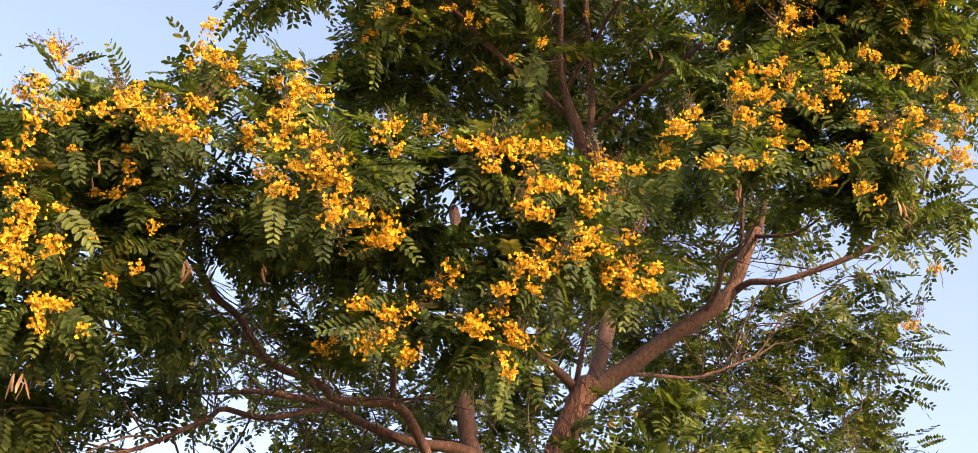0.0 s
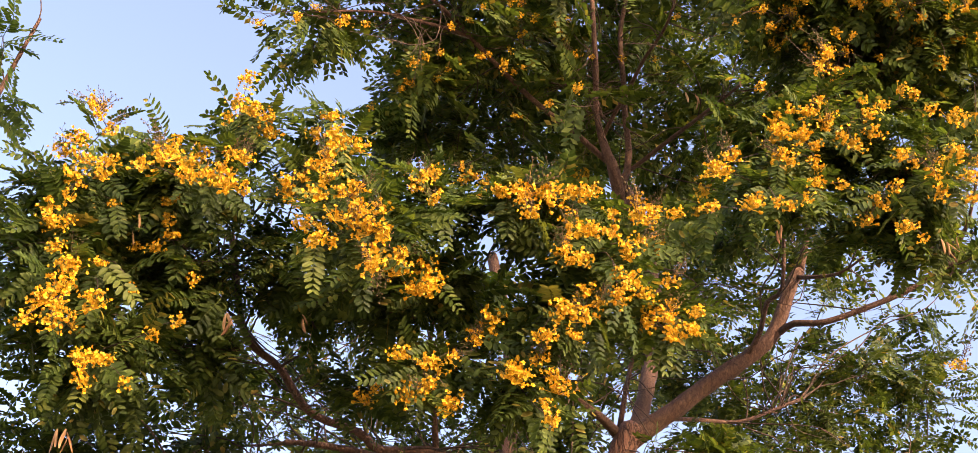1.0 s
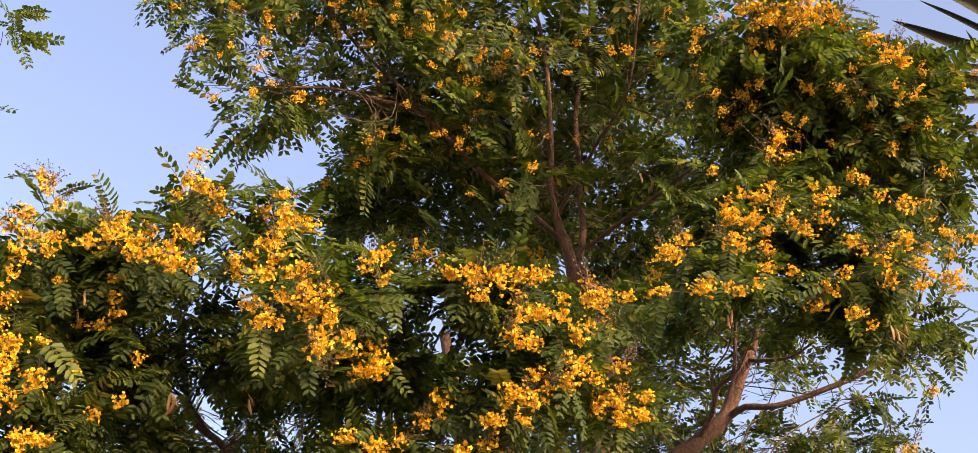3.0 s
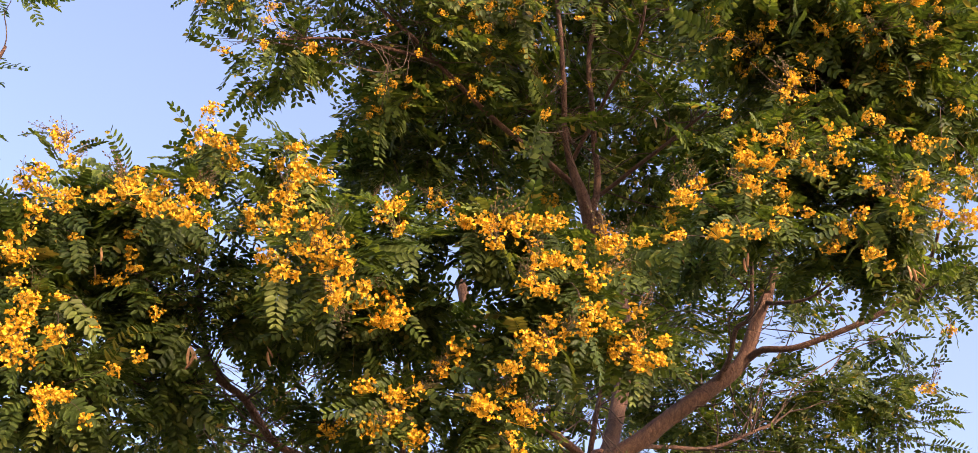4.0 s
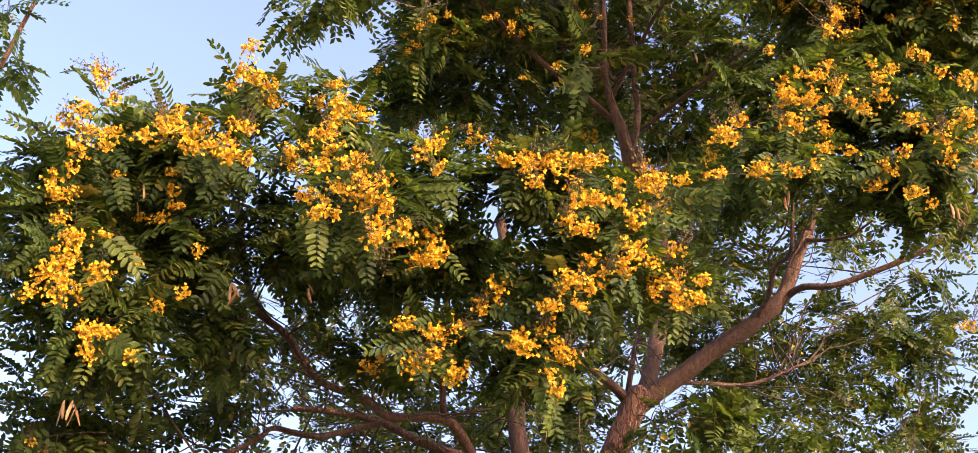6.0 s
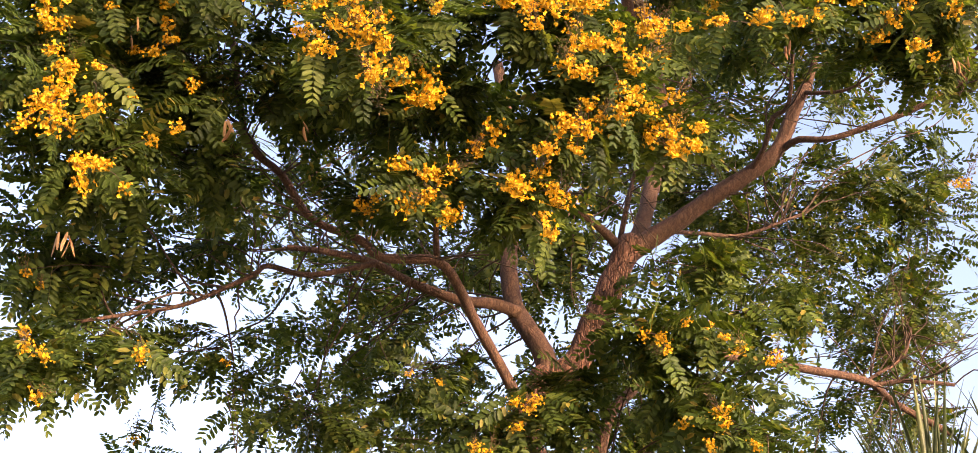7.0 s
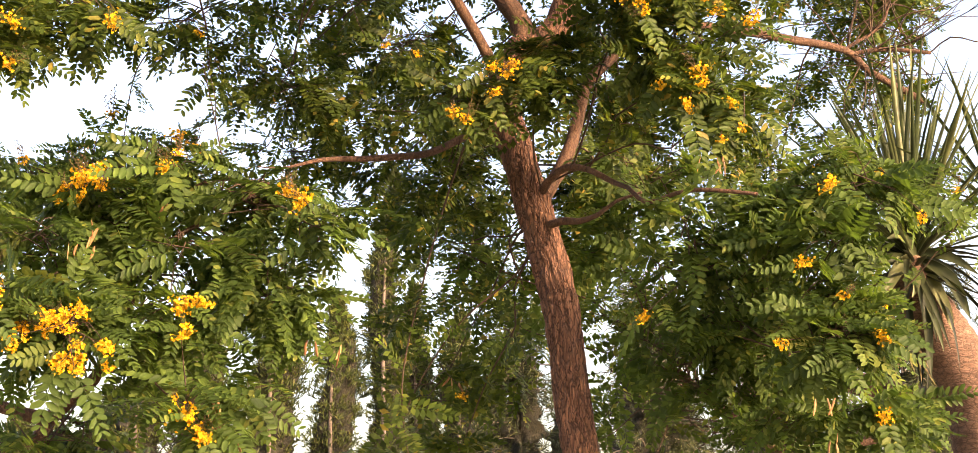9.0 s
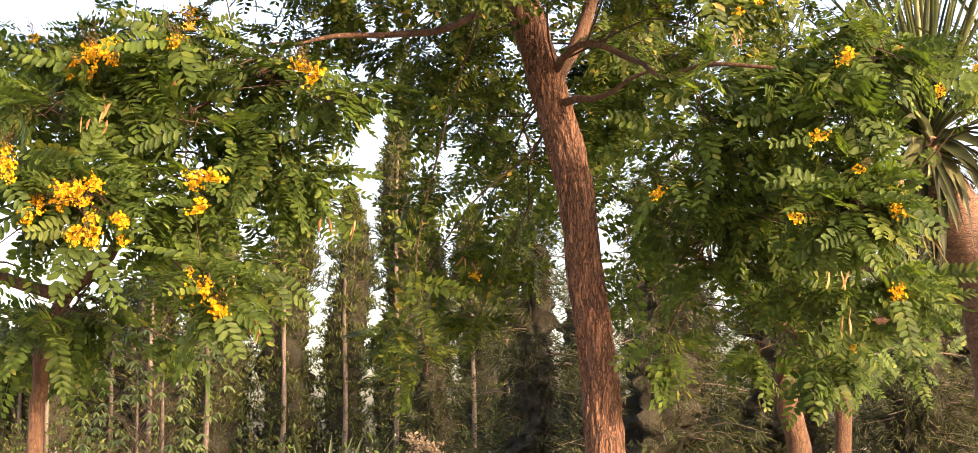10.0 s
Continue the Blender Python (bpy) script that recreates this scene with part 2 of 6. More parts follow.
def blossom(seed, flowers, spread):
    """A loose head of cupped five-petalled flowers on short stalks, growing along +y."""
    r = np.random.default_rng(seed)
    h = Heap()
    for _ in range(flowers):
        c = np.array([r.normal() * 0.50, r.uniform(0.1, 1.25), r.normal() * 0.50]) * spread
        out = unit(c * [1, 0.4, 1] + r.normal(size=3) * 0.4 * spread + [0, 0.2 * spread, 0])
        m = turns(out, unit(r.normal(size=3)))
        size = r.uniform(0.0092, 0.0132)
        for k in range(5):
            a = k * 2 * math.pi / 5 + r.normal() * 0.12
            open_ = r.uniform(0.35, 0.95)
            d = m @ np.array([math.cos(a) * open_, 1 - open_ * 0.75, math.sin(a) * open_])
            d = unit(d)
            sd = unit(np.cross(d, out)) * size * r.uniform(0.42, 0.56)
            h.add([c, c + d * size * 0.65 + sd, c + d * size * 1.05 + out * size * 0.12, c + d * size * 0.65 - sd], [[0, 1, 2, 3]])
        st = np.array([0, c[1] * 0.3, 0])
        sw = unit(np.cross(c - st, [0.3, 0.2, 1])) * 0.0007
        h.add([st - sw, st + sw, c + sw, c - sw], [[0, 1, 2, 3]])
    return np.concatenate(h.v), np.concatenate(h.q)


def bud_spike(seed, spread):
    """The upright stalks above a flower head, each with short side stalks that end in small round buds."""
    r = np.random.default_rng(seed)
    h = Heap()
    for _ in range(3):
        tip = np.array([r.normal() * 0.45, r.uniform(1.5, 2.3), r.normal() * 0.45]) * spread
        v, q = tube([(0, 0, 0), tip * [0.4, 0.5, 0.4], tip], [0.0016, 0.0012, 0.0008], 3)
        h.add(v, q)
        for k in range(10):
            u = 0.38 + 0.64 * k / 9
            foot = tip * [u * u, u, u * u]
            a = k * 2.4 + r.normal() * 0.3
            c = foot + np.array([math.cos(a), 0.75, math.sin(a)]) * r.uniform(0.010, 0.020) * (1.25 - 0.7 * (u - 0.38))
            v, q = tube([foot, (foot + c) / 2 + [0, -0.001, 0], c], [0.0008, 0.0007, 0.0007], 3)
            h.add(v, q)
            b = r.uniform(0.0024, 0.0042)
            v, q = tube([c - [0, b, 0], c, c + [0, b, 0]], [b * 0.3, b, b * 0.2], 4)
            h.add(v, q)
    return np.concatenate(h.v), np.concatenate(h.q)


HEADS = [blossom(50 + k, (30, 36, 24, 44, 18)[k], (0.044, 0.048, 0.040, 0.052, 0.036)[k]) for k in range(5)]
SPIKES = [bud_spike(70 + k, 0.062) for k in range(3)]
HEAD_MESH = [quad_mesh("blossom", v, q, MAT_PETAL) for v, q in HEADS]
SPIKE_MESH = [quad_mesh("bud_spike", v, q, MAT_BUD) for v, q in SPIKES]
LEAF_MESH = [quad_mesh("leaf", v, q, MAT_LEAF) for v, q in LEAVES]
FRESH_MESH = [quad_mesh("fresh_leaf", v, q, MAT_FRESH_LEAF) for v, q in LEAVES]


def pod_mesh(seed):
    r = np.random.default_rng(seed)
    s = np.linspace(0, 1, 7)
    line = np.stack([0.006 * np.sin(3 * s + seed), s * 0.004, -0.085 * s], 1)
    v, q = tube(line, 0.0085 * np.sin(np.pi * (0.06 + 0.9 * s)) ** 0.6, 6)
    v[:, 1] *= 0.25
    return quad_mesh("seed_pod", v + r.normal(size=v.shape) * 0.0005, q, MAT_POD, True)


POD_MESH = [pod_mesh(k) for k in range(3)]

# ---- trees ----


class Tree:
    """A tree: its empty, its limbs' lines, and what its sprays have gathered so far."""

    def __init__(self, root, leaf_mat, leaf_meshes, bark_mat, low=0.0):
        self.root, self.leaf_mat, self.leaf_meshes, self.bark_mat = root, leaf_mat, leaf_meshes, bark_mat
        self.low, self.lines, self.wood, self.twigs = low, [], [], Heap()
        self.places, self.ways, self.ups, self.heads = [], [], [], []


def grow(tree, name, points):
    """A trunk or limb with furrowed bark along a few (x, y, z, radius)."""
    line = spline(points, 0.018 if name == "trunk" and tree.low > 3 else 0.04)
    p, r = line[:, :3].copy(), line[:, 3].clip(0.002)
    wob = np.array([[noise.noise(Vector(q) * 3.1 + Vector((k * 9, 0, 0))) for k in range(3)] for q in p])
    p += wob * np.minimum(r, 0.03)[:, None] * (0.2 if name == "trunk" else 0.6)
    big = name == "trunk" and tree.low > 3
    sides = 120 if big else 24 if r.max() > 0.045 else 14 if r.max() > 0.025 else 8
    ang = np.arange(sides) * 2 * np.pi / sides
    rr = np.ones((len(p), sides))
    run = np.concatenate([[0], np.cumsum(np.linalg.norm(np.diff(p, axis=0), axis=1))])
    for i in range(len(p) if sides > 8 else 0):
        k0 = r[i] * 46
        sway = 0.35 * noise.noise(Vector((run[i] * 7, p[0][0], 2)))
        for k, a in enumerate(ang):
            c = Vector((math.cos(a + sway) * k0, math.sin(a + sway) * k0, run[i] * 9 + p[0][0]))
            furrow = min(1.0, abs(noise.noise(c)) * 2.4)
            rr[i, k] = 0.90 + 0.15 * furrow + 0.03 * noise.noise(c * 2.7) + 0.05 * noise.noise(c * 0.3)
    knots = 1 + 0.05 * np.array([noise.noise(Vector((s * 4.0, p[0][0], p[0][2]))) for s in run])
    full = rr * (r * knots)[:, None]
    full = np.vstack([full[:1] * 0.02, full, full[-1:] * 0.7, full[-1:] * 0.02])
    tail = p[-1] + unit(p[-1] - p[-2]) * r[-1] * 0.4
    v, q = tube(np.vstack([p[:1] - (p[1] - p[0]) * 0.01, p, tail, tail + (tail - p[-1]) * 0.05]), full, sides)
    mat = tree.bark_mat if r.max() > 0.062 else MAT_LIMB
    o = child(name, quad_mesh(name, v - np.array(tree.root.location), q, mat, True), tree.root)
    tree.lines.append(p)
    tree.wood.append((p, r.max()))
    return o


def spray(tree, centre, radii, leaves, flowers):
    """A bough's end: a branchlet from the nearest limb, shoots that fan out through the bough, feathery leaves along them,
    and flower heads at the tips of some."""
    c, rad = np.array(centre), np.array(radii)
    rad = np.maximum(rad - 0.07, 0.6 * rad)
    if tree.lines:
        far = lambda p: np.linalg.norm(p - c, axis=-1) + 2.5 * np.maximum(0, tree.low - p[..., 2])
        line = min(tree.lines, key=lambda l: far(l).min())
        near = line[max(0, int(np.argmin(far(line))) - int(rng.integers(0, 14)))]
    else:
        near = c + [-0.6, 0.3, -0.5]
    back = unit(near - c)
    root = c + back * rad * 0.75
    gap = np.linalg.norm(near - root)
    if gap > 0.05:
        way_ = [near + (root - near) * k / 4 + rng.normal(size=3) * 0.035 * gap + [0, 0, 0.05 * gap * math.sin(k)] for k in (1, 2, 3)]
        line = spline([near, *way_, root, c], 0.07)
        v, q = tube(line, np.linspace(0.0055 if gap > 0.4 else 0.0045, 0.0025, len(line)), 5)
        tree.twigs.add(v, q)
        for p in line[4 : int(len(line) * 0.9)] if gap > 0.5 else ():
            tree.places.append(p)
            tree.ways.append(unit(rng.normal(size=3) + [0, 0, -0.5]))
            tree.ups.append(unit(np.array([0.1, -0.6, 0.7]) + rng.normal(size=3) * 0.4))
    per = 7
    count = max(3, leaves // per)
    tips = rng.normal(size=(count, 3))
    tips = unit(tips) * rng.uniform(0.45, 1.0, (count, 1)) ** 0.5
    tips = c + tips * rad
    ends = [(np.array(f[:3]), True, f[3]) for f in flowers] + [(t, False, 0) for t in tips]
    for end, blooms, big in ends:
        start = root + (c - root) * rng.uniform(0.0, 1.1) + rng.normal(size=3) * rad * 0.22
        reach = np.linalg.norm(end - start)
        if reach > 0.42:
            start = end + (start - end) * 0.42 / reach
        mid = (start + end) / 2 + rng.normal(size=3) * 0.025 + [0, 0, 0.02]
        line = spline([start, mid, end], 0.08)
        v, q = tube(line, np.linspace(0.0032, 0.0015, len(line)), 3)
        tree.twigs.add(v, q)
        way = unit(end - start)
        n = per if not blooms else 5
        for k in range(n):
            s = 0.25 + 0.75 * (k + rng.uniform(0, 0.6)) / n
            p = line[min(len(line) - 1, int(s * len(line)))]
            turn_ = rng.uniform(0, 2 * math.pi)
            a = unit(np.cross(way, [0.2, 0.1, 1.0]))
            b = np.cross(way, a)
            out = a * math.cos(turn_) + b * math.sin(turn_)
            d = unit(way * rng.uniform(0.2, 0.8) + out + unit(p - c + 1e-6) * 0.35 + [0, 0, rng.uniform(-0.75, 0.2)])
            d[2] = min(d[2], 0.15 + 0.12 * rng.normal())
            high = min(1.0, max(0.0, (c[2] - 5.4) / 1.0, (c[1] - 6.0) / 0.8 if c[2] > 4.0 else 0.0))
            up = unit(np.array([0.12, -0.62 + 0.47 * high, 0.72 + 0.2 * high]) + unit(p - c + 1e-6) * 0.45 + rng.normal(size=3) * 0.42)
            tree.places.append(p)
            tree.ways.append(d)
            tree.ups.append(up)
        if blooms:
            big *= 0.78
            tip, top = end, end[2] > c[2] + 0.45 * rad[2]
            for k in range(1 + (rng.random() < 0.75) * (big > 0.72)):
                if k:
                    tip = end + unit(rng.normal(size=3)) * rng.uniform(0.07, 0.11)
                    v, q = tube([line[-2], (line[-2] + tip) / 2 + [0, 0, 0.01], tip], [0.0018, 0.0015, 0.0012], 3)
                    tree.twigs.add(v, q)
                tree.heads.append((tip, unit(way * 0.5 + [0, 0, 0.8] + rng.normal(size=3) * 0.35), big, top))


def bare_twigs(tree, count, low, high, reach):
    """Leafless, crooked twigs that stand out from the limbs between two heights, some of them forked."""
    limbs = [(p, t) for p, t in tree.wood if t < 0.066]
    made = 0
    while made < count:
        line, thick = limbs[int(rng.integers(len(limbs)))]
        p = line[int(rng.integers(len(line) // 3, len(line)))]
        if not low < p[2] < high:
            continue
        made += 1
        way = unit(rng.normal(size=3) * [1, 0.6, 0.8] + [0, -0.1, 0.25])
        size = rng.uniform(0.4, 1.0) * reach
        pts = [p]
        for _ in range(4):
            way = unit(way + rng.normal(size=3) * 0.32)
            pts.append(pts[-1] + way * size / 4)
        run = spline(pts, 0.07)
        v, q = tube(run, np.linspace(0.0045, 0.0015, len(run)), 4)
        tree.twigs.add(v, q)
        for k in range(int(rng.integers(0, 3))):
            f = run[int(rng.integers(len(run) // 3, len(run) - 1))]
            w = unit(way + rng.normal(size=3) * 0.8)
            v, q = tube([f, f + w * size * 0.2 + rng.normal(size=3) * 0.01, f + w * size * 0.42], [0.0028, 0.002, 0.0012], 3)
            tree.twigs.add(v, q)


def pods(tree, spots):
    """Hanging groups of flat dry pods."""
    for x, y, z in spots:
        for _ in range(2 + int(rng.integers(3))):
            o = child("seed_pod", POD_MESH[int(rng.integers(3))], tree.root)
            o.matrix_basis = pose(x + rng.normal() * 0.025 - tree.root.location.x, y + rng.normal() * 0.02, z - rng.uniform(0, 0.05),
                                  rng.normal() * 14, rng.normal() * 14, rng.uniform(0, 360)) @ Matrix.Scale(rng.uniform(0.6, 0.95), 4)
            o.location.y -= tree.root.location.y


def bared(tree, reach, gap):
    """Which leaves stay: most close round thick limbs, or before them in the camera's view, are dropped."""
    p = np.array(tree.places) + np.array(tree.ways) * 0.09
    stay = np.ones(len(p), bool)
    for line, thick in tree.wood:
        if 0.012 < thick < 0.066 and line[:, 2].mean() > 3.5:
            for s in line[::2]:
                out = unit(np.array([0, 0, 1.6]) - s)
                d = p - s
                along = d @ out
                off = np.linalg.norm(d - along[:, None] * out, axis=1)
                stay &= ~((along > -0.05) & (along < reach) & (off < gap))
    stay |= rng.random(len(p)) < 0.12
    # leaves that would hide the blooms from the camera are dropped too
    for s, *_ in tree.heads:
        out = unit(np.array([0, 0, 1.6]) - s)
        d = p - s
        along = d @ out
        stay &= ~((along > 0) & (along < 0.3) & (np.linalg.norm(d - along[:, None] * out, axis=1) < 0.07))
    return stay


def leaf_out(tree, singles, thin=1.0, reach=0.6, gap=0.085, grown=1.0):
    """Makes the gathered leaves and flower heads: the leaves nearest the open side one by one, the rest as one part."""
    base = np.array(tree.root.location)
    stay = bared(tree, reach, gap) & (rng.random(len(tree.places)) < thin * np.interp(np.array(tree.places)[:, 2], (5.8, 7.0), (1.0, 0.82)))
    places, ways, ups = np.array(tree.places)[stay] - base, np.array(tree.ways)[stay], np.array(tree.ups)[stay]
    mats = turns(ways, ups)
    kinds = rng.integers(0, len(LEAVES), len(places))
    sizes = rng.uniform(0.78, 1.18, len(places)) * grown
    sizes *= np.interp(places[:, 2], (5.6, 6.8), (1.0, 1.42)) * np.where(places[:, 1] + base[1] > 6.3, 1.08, 1.0)
    order = np.argsort(places[:, 1])
    for i in order[:singles]:
        o = child("leaf", tree.leaf_meshes[kinds[i]], tree.root)
        o.matrix_basis = Matrix.LocRotScale(Vector(places[i]), Matrix(mats[i].tolist()).to_quaternion(), Vector([sizes[i]] * 3))
    rest = order[singles:]
    # farther leaves are plainer
    deep = places[rest, 1] + base[1] > 5.7
    for shapes, some in ((LEAVES, rest[~deep]), (PLAIN_LEAVES, rest[deep])):
        if len(some):
            h = strewn(shapes, kinds[some], places[some], mats[some], sizes[some])
            child("foliage", h.mesh("foliage", tree.leaf_mat), tree.root, kind="stuff")
    v = [w - base for w in tree.twigs.v]
    tree.twigs.v = v
    child("twig_work", tree.twigs.mesh("twig_work", MAT_TWIG), tree.root, kind="stuff")
    for p, up, big, top in tree.heads:
        k = int(rng.integers(len(HEADS)))
        m = turns(up, unit(rng.normal(size=3)))
        q = Matrix(m.tolist()).to_quaternion()
        o = child("flower_head", HEAD_MESH[k], tree.root, "golden yellow flower cluster")
        o.matrix_basis = Matrix.LocRotScale(Vector(p - base - up * 0.03), q, Vector([rng.uniform(0.85, 1.25) * big] * 3))
        if rng.random() < (0.85 if top else 0.2):
            s = child("bud_spike", SPIKE_MESH[int(rng.integers(3))], o)
            s.matrix_basis = Matrix.Scale(rng.uniform(0.9, 1.5), 4)


# ---- ground ----
gm = bmesh.new()
bmesh.ops.create_grid(gm, x_segments=120, y_segments=120, size=600)
for v in gm.verts:
    v.co.x, v.co.y = (math.copysign(abs(c / 600) ** 2.2 * 600, c) for c in (v.co.x, v.co.y))
    v.co.z = 0.05 * noise.noise(v.co * 0.25) if v.co.length < 60 else 0.0
gme = bpy.data.meshes.new("ground")
gm.to_mesh(gme)
gm.free()
gme.materials.append(MAT_SOIL)
tagged(new("ground", gme), "soil and thin grass under the trees, pale to bounce light", "ground", kind="structure")

# ---- the flowering trees ----
main_tree = Tree(thing("flowering_tree", (0.61, 5.98, 0), "tall tree with yellow flower clusters and feathery green leaves", "tree", "flowering trees"), MAT_LEAVES, LEAF_MESH, MAT_BARK, 3.1)
grow(main_tree, "trunk", [(0.61, 5.98, -0.05, 0.111), (0.61, 6.00, 0.49, 0.087), (0.60, 6.00, 1.41, 0.082), (0.58, 6.01, 1.74, 0.081), (0.53, 6.02, 2.14, 0.080), (0.47, 6.03, 2.62, 0.080), (0.37, 6.04, 3.02, 0.080), (0.27, 6.05, 3.38, 0.066)])
grow(main_tree, "limb", [(0.33, 6.045, 3.16, 0.074), (0.265, 6.05, 3.36, 0.079), (0.235, 6.05, 3.48, 0.078), (0.26, 6.05, 3.61, 0.075), (0.30, 6.05, 3.74, 0.073), (0.33, 6.05, 3.81, 0.070)])
grow(main_tree, "limb", [(0.21, 6.10, 3.64, 0.028), (0.17, 5.99, 3.72, 0.026), (-0.00, 5.88, 3.96, 0.025), (-0.08, 5.77, 4.09, 0.024), (-0.19, 5.66, 4.20, 0.022), (-0.44, 5.55, 4.16, 0.021), (-0.53, 5.45, 4.19, 0.019), (-0.73, 5.34, 4.23, 0.018), (-0.86, 5.23, 4.39, 0.017), (-0.99, 5.12, 4.47, 0.016), (-1.04, 5.01, 4.65, 0.015), (-1.07, 4.90, 4.86, 0.014)])
grow(main_tree, "limb", [(-0.19, 5.70, 4.21, 0.017), (-0.20, 5.53, 4.35, 0.014), (-0.23, 5.37, 4.48, 0.011), (-0.20, 5.20, 4.64, 0.008)])
grow(main_tree, "limb", [(0.35, 6.05, 3.81, 0.053), (0.30, 6.13, 3.97, 0.050), (0.18, 6.21, 4.21, 0.047), (0.15, 6.29, 4.48, 0.044), (0.17, 6.36, 4.71, 0.041), (0.18, 6.44, 5.02, 0.038), (0.14, 6.52, 5.41, 0.035), (0.08, 6.60, 5.86, 0.032)])
grow(main_tree, "limb", [(0.19, 6.05, 4.11, 0.031), (0.07, 5.97, 4.12, 0.028), (-0.11, 5.90, 4.11, 0.024), (-0.31, 5.82, 4.15, 0.021), (-0.48, 5.75, 4.22, 0.018), (-0.68, 5.67, 4.23, 0.015), (-0.86, 5.60, 4.22, 0.011)])
grow(main_tree, "limb", [(0.35, 6.05, 3.77, 0.070), (0.48, 6.04, 3.87, 0.068), (0.54, 6.03, 4.02, 0.066), (0.65, 6.02, 4.28, 0.065), (0.70, 6.01, 4.42, 0.063), (0.74, 6.00, 4.48, 0.061)])
grow(main_tree, "limb", [(0.67, 6.02, 4.39, 0.052), (0.79, 6.02, 4.48, 0.048), (0.94, 6.01, 4.58, 0.045), (1.17, 6.01, 4.76, 0.042), (1.33, 6.01, 4.88, 0.039), (1.49, 6.01, 5.04, 0.036), (1.61, 6.00, 5.30, 0.033), (1.65, 6.00, 5.37, 0.030)])
grow(main_tree, "limb", [(0.69, 6.05, 4.45, 0.043), (0.78, 6.21, 4.58, 0.043), (0.87, 6.37, 4.89, 0.043), (0.95, 6.53, 5.18, 0.043), (1.01, 6.68, 5.61, 0.043), (0.97, 6.84, 6.17, 0.043), (0.91, 7.00, 6.59, 0.043)])
grow(main_tree, "limb", [(0.68, 6.10, 4.49, 0.028), (0.61, 5.90, 4.46, 0.023), (0.49, 5.70, 4.45, 0.019), (0.38, 5.50, 4.44, 0.015), (0.27, 5.30, 4.43, 0.011)])
grow(main_tree, "limb", [(0.69, 6.10, 4.53, 0.015), (0.72, 6.00, 4.70, 0.013), (0.76, 5.90, 4.86, 0.011), (0.79, 5.80, 5.01, 0.009)])
grow(main_tree, "limb", [(1.51, 6.00, 5.02, 0.019), (1.57, 5.92, 5.02, 0.018), (1.70, 5.84, 4.98, 0.016), (1.90, 5.76, 5.02, 0.015), (2.12, 5.68, 5.09, 0.014), (2.32, 5.60, 5.20, 0.013)])
grow(main_tree, "limb", [(1.33, 6.00, 4.88, 0.016), (1.39, 5.90, 4.96, 0.014), (1.42, 5.80, 5.07, 0.013), (1.48, 5.70, 5.10, 0.011), (1.50, 5.60, 5.41, 0.009)])
grow(main_tree, "limb", [(1.63, 6.00, 5.34, 0.013), (1.67, 5.87, 5.26, 0.011), (1.78, 5.73, 5.20, 0.008), (1.87, 5.60, 5.21, 0.006)])
grow(main_tree, "limb", [(0.89, 6.10, 4.58, 0.012), (1.08, 6.27, 4.66, 0.011), (1.34, 6.45, 4.74, 0.010), (1.58, 6.62, 4.89, 0.009), (1.80, 6.80, 5.06, 0.007)])
grow(main_tree, "limb", [(-0.47, 5.60, 4.15, 0.014), (-0.73, 5.48, 4.03, 0.013), (-0.90, 5.37, 4.02, 0.012), (-0.95, 5.25, 3.92, 0.011), (-1.17, 5.13, 3.74, 0.009), (-1.38, 5.02, 3.64, 0.008), (-1.51, 4.90, 3.56, 0.007)])
grow(main_tree, "limb", [(0.36, 6.02, 2.94, 0.042), (0.41, 6.07, 3.05, 0.039), (0.45, 6.11, 3.14, 0.036), (0.51, 6.16, 3.25, 0.033), (0.57, 6.21, 3.42, 0.030), (0.64, 6.25, 3.68, 0.028), (0.78, 6.30, 3.85, 0.024)])
grow(main_tree, "limb", [(0.41, 6.00, 2.92, 0.020), (0.49, 5.92, 2.93, 0.017), (0.55, 5.84, 2.91, 0.014), (0.62, 5.76, 2.92, 0.011), (0.69, 5.68, 2.96, 0.008), (0.79, 5.60, 2.98, 0.005)])
grow(main_tree, "limb", [(0.41, 6.00, 3.09, 0.020), (0.43, 5.88, 3.11, 0.018), (0.49, 5.76, 3.13, 0.016), (0.57, 5.64, 3.09, 0.014), (0.67, 5.52, 3.00, 0.012), (0.71, 5.40, 2.95, 0.010)])
grow(main_tree, "limb", [(0.71, 5.40, 2.95, 0.010), (0.77, 5.30, 2.86, 0.009), (0.87, 5.20, 2.87, 0.009), (0.97, 5.10, 2.86, 0.008), (1.14, 5.00, 2.82, 0.007)])
grow(main_tree, "limb", [(0.23, 6.00, 3.41, 0.020), (0.04, 5.88, 3.29, 0.018), (-0.12, 5.76, 3.19, 0.016), (-0.33, 5.64, 3.13, 0.014), (-0.53, 5.52, 3.09, 0.010), (-0.68, 5.43, 3.03, 0.005), (-0.78, 5.38, 3.02, 0.002)])
grow(main_tree, "limb", [(0.78, 6.40, 4.22, 0.025), (1.11, 6.54, 4.13, 0.024), (1.39, 6.69, 4.14, 0.024), (1.69, 6.83, 4.16, 0.023), (1.99, 6.97, 4.17, 0.022), (2.18, 7.11, 4.17, 0.021), (2.34, 7.26, 4.11, 0.020), (2.66, 7.40, 4.00, 0.019)])
grow(main_tree, "limb", [(2.21, 7.20, 4.20, 0.014), (2.40, 7.20, 4.23, 0.013), (2.65, 7.20, 4.21, 0.011)])
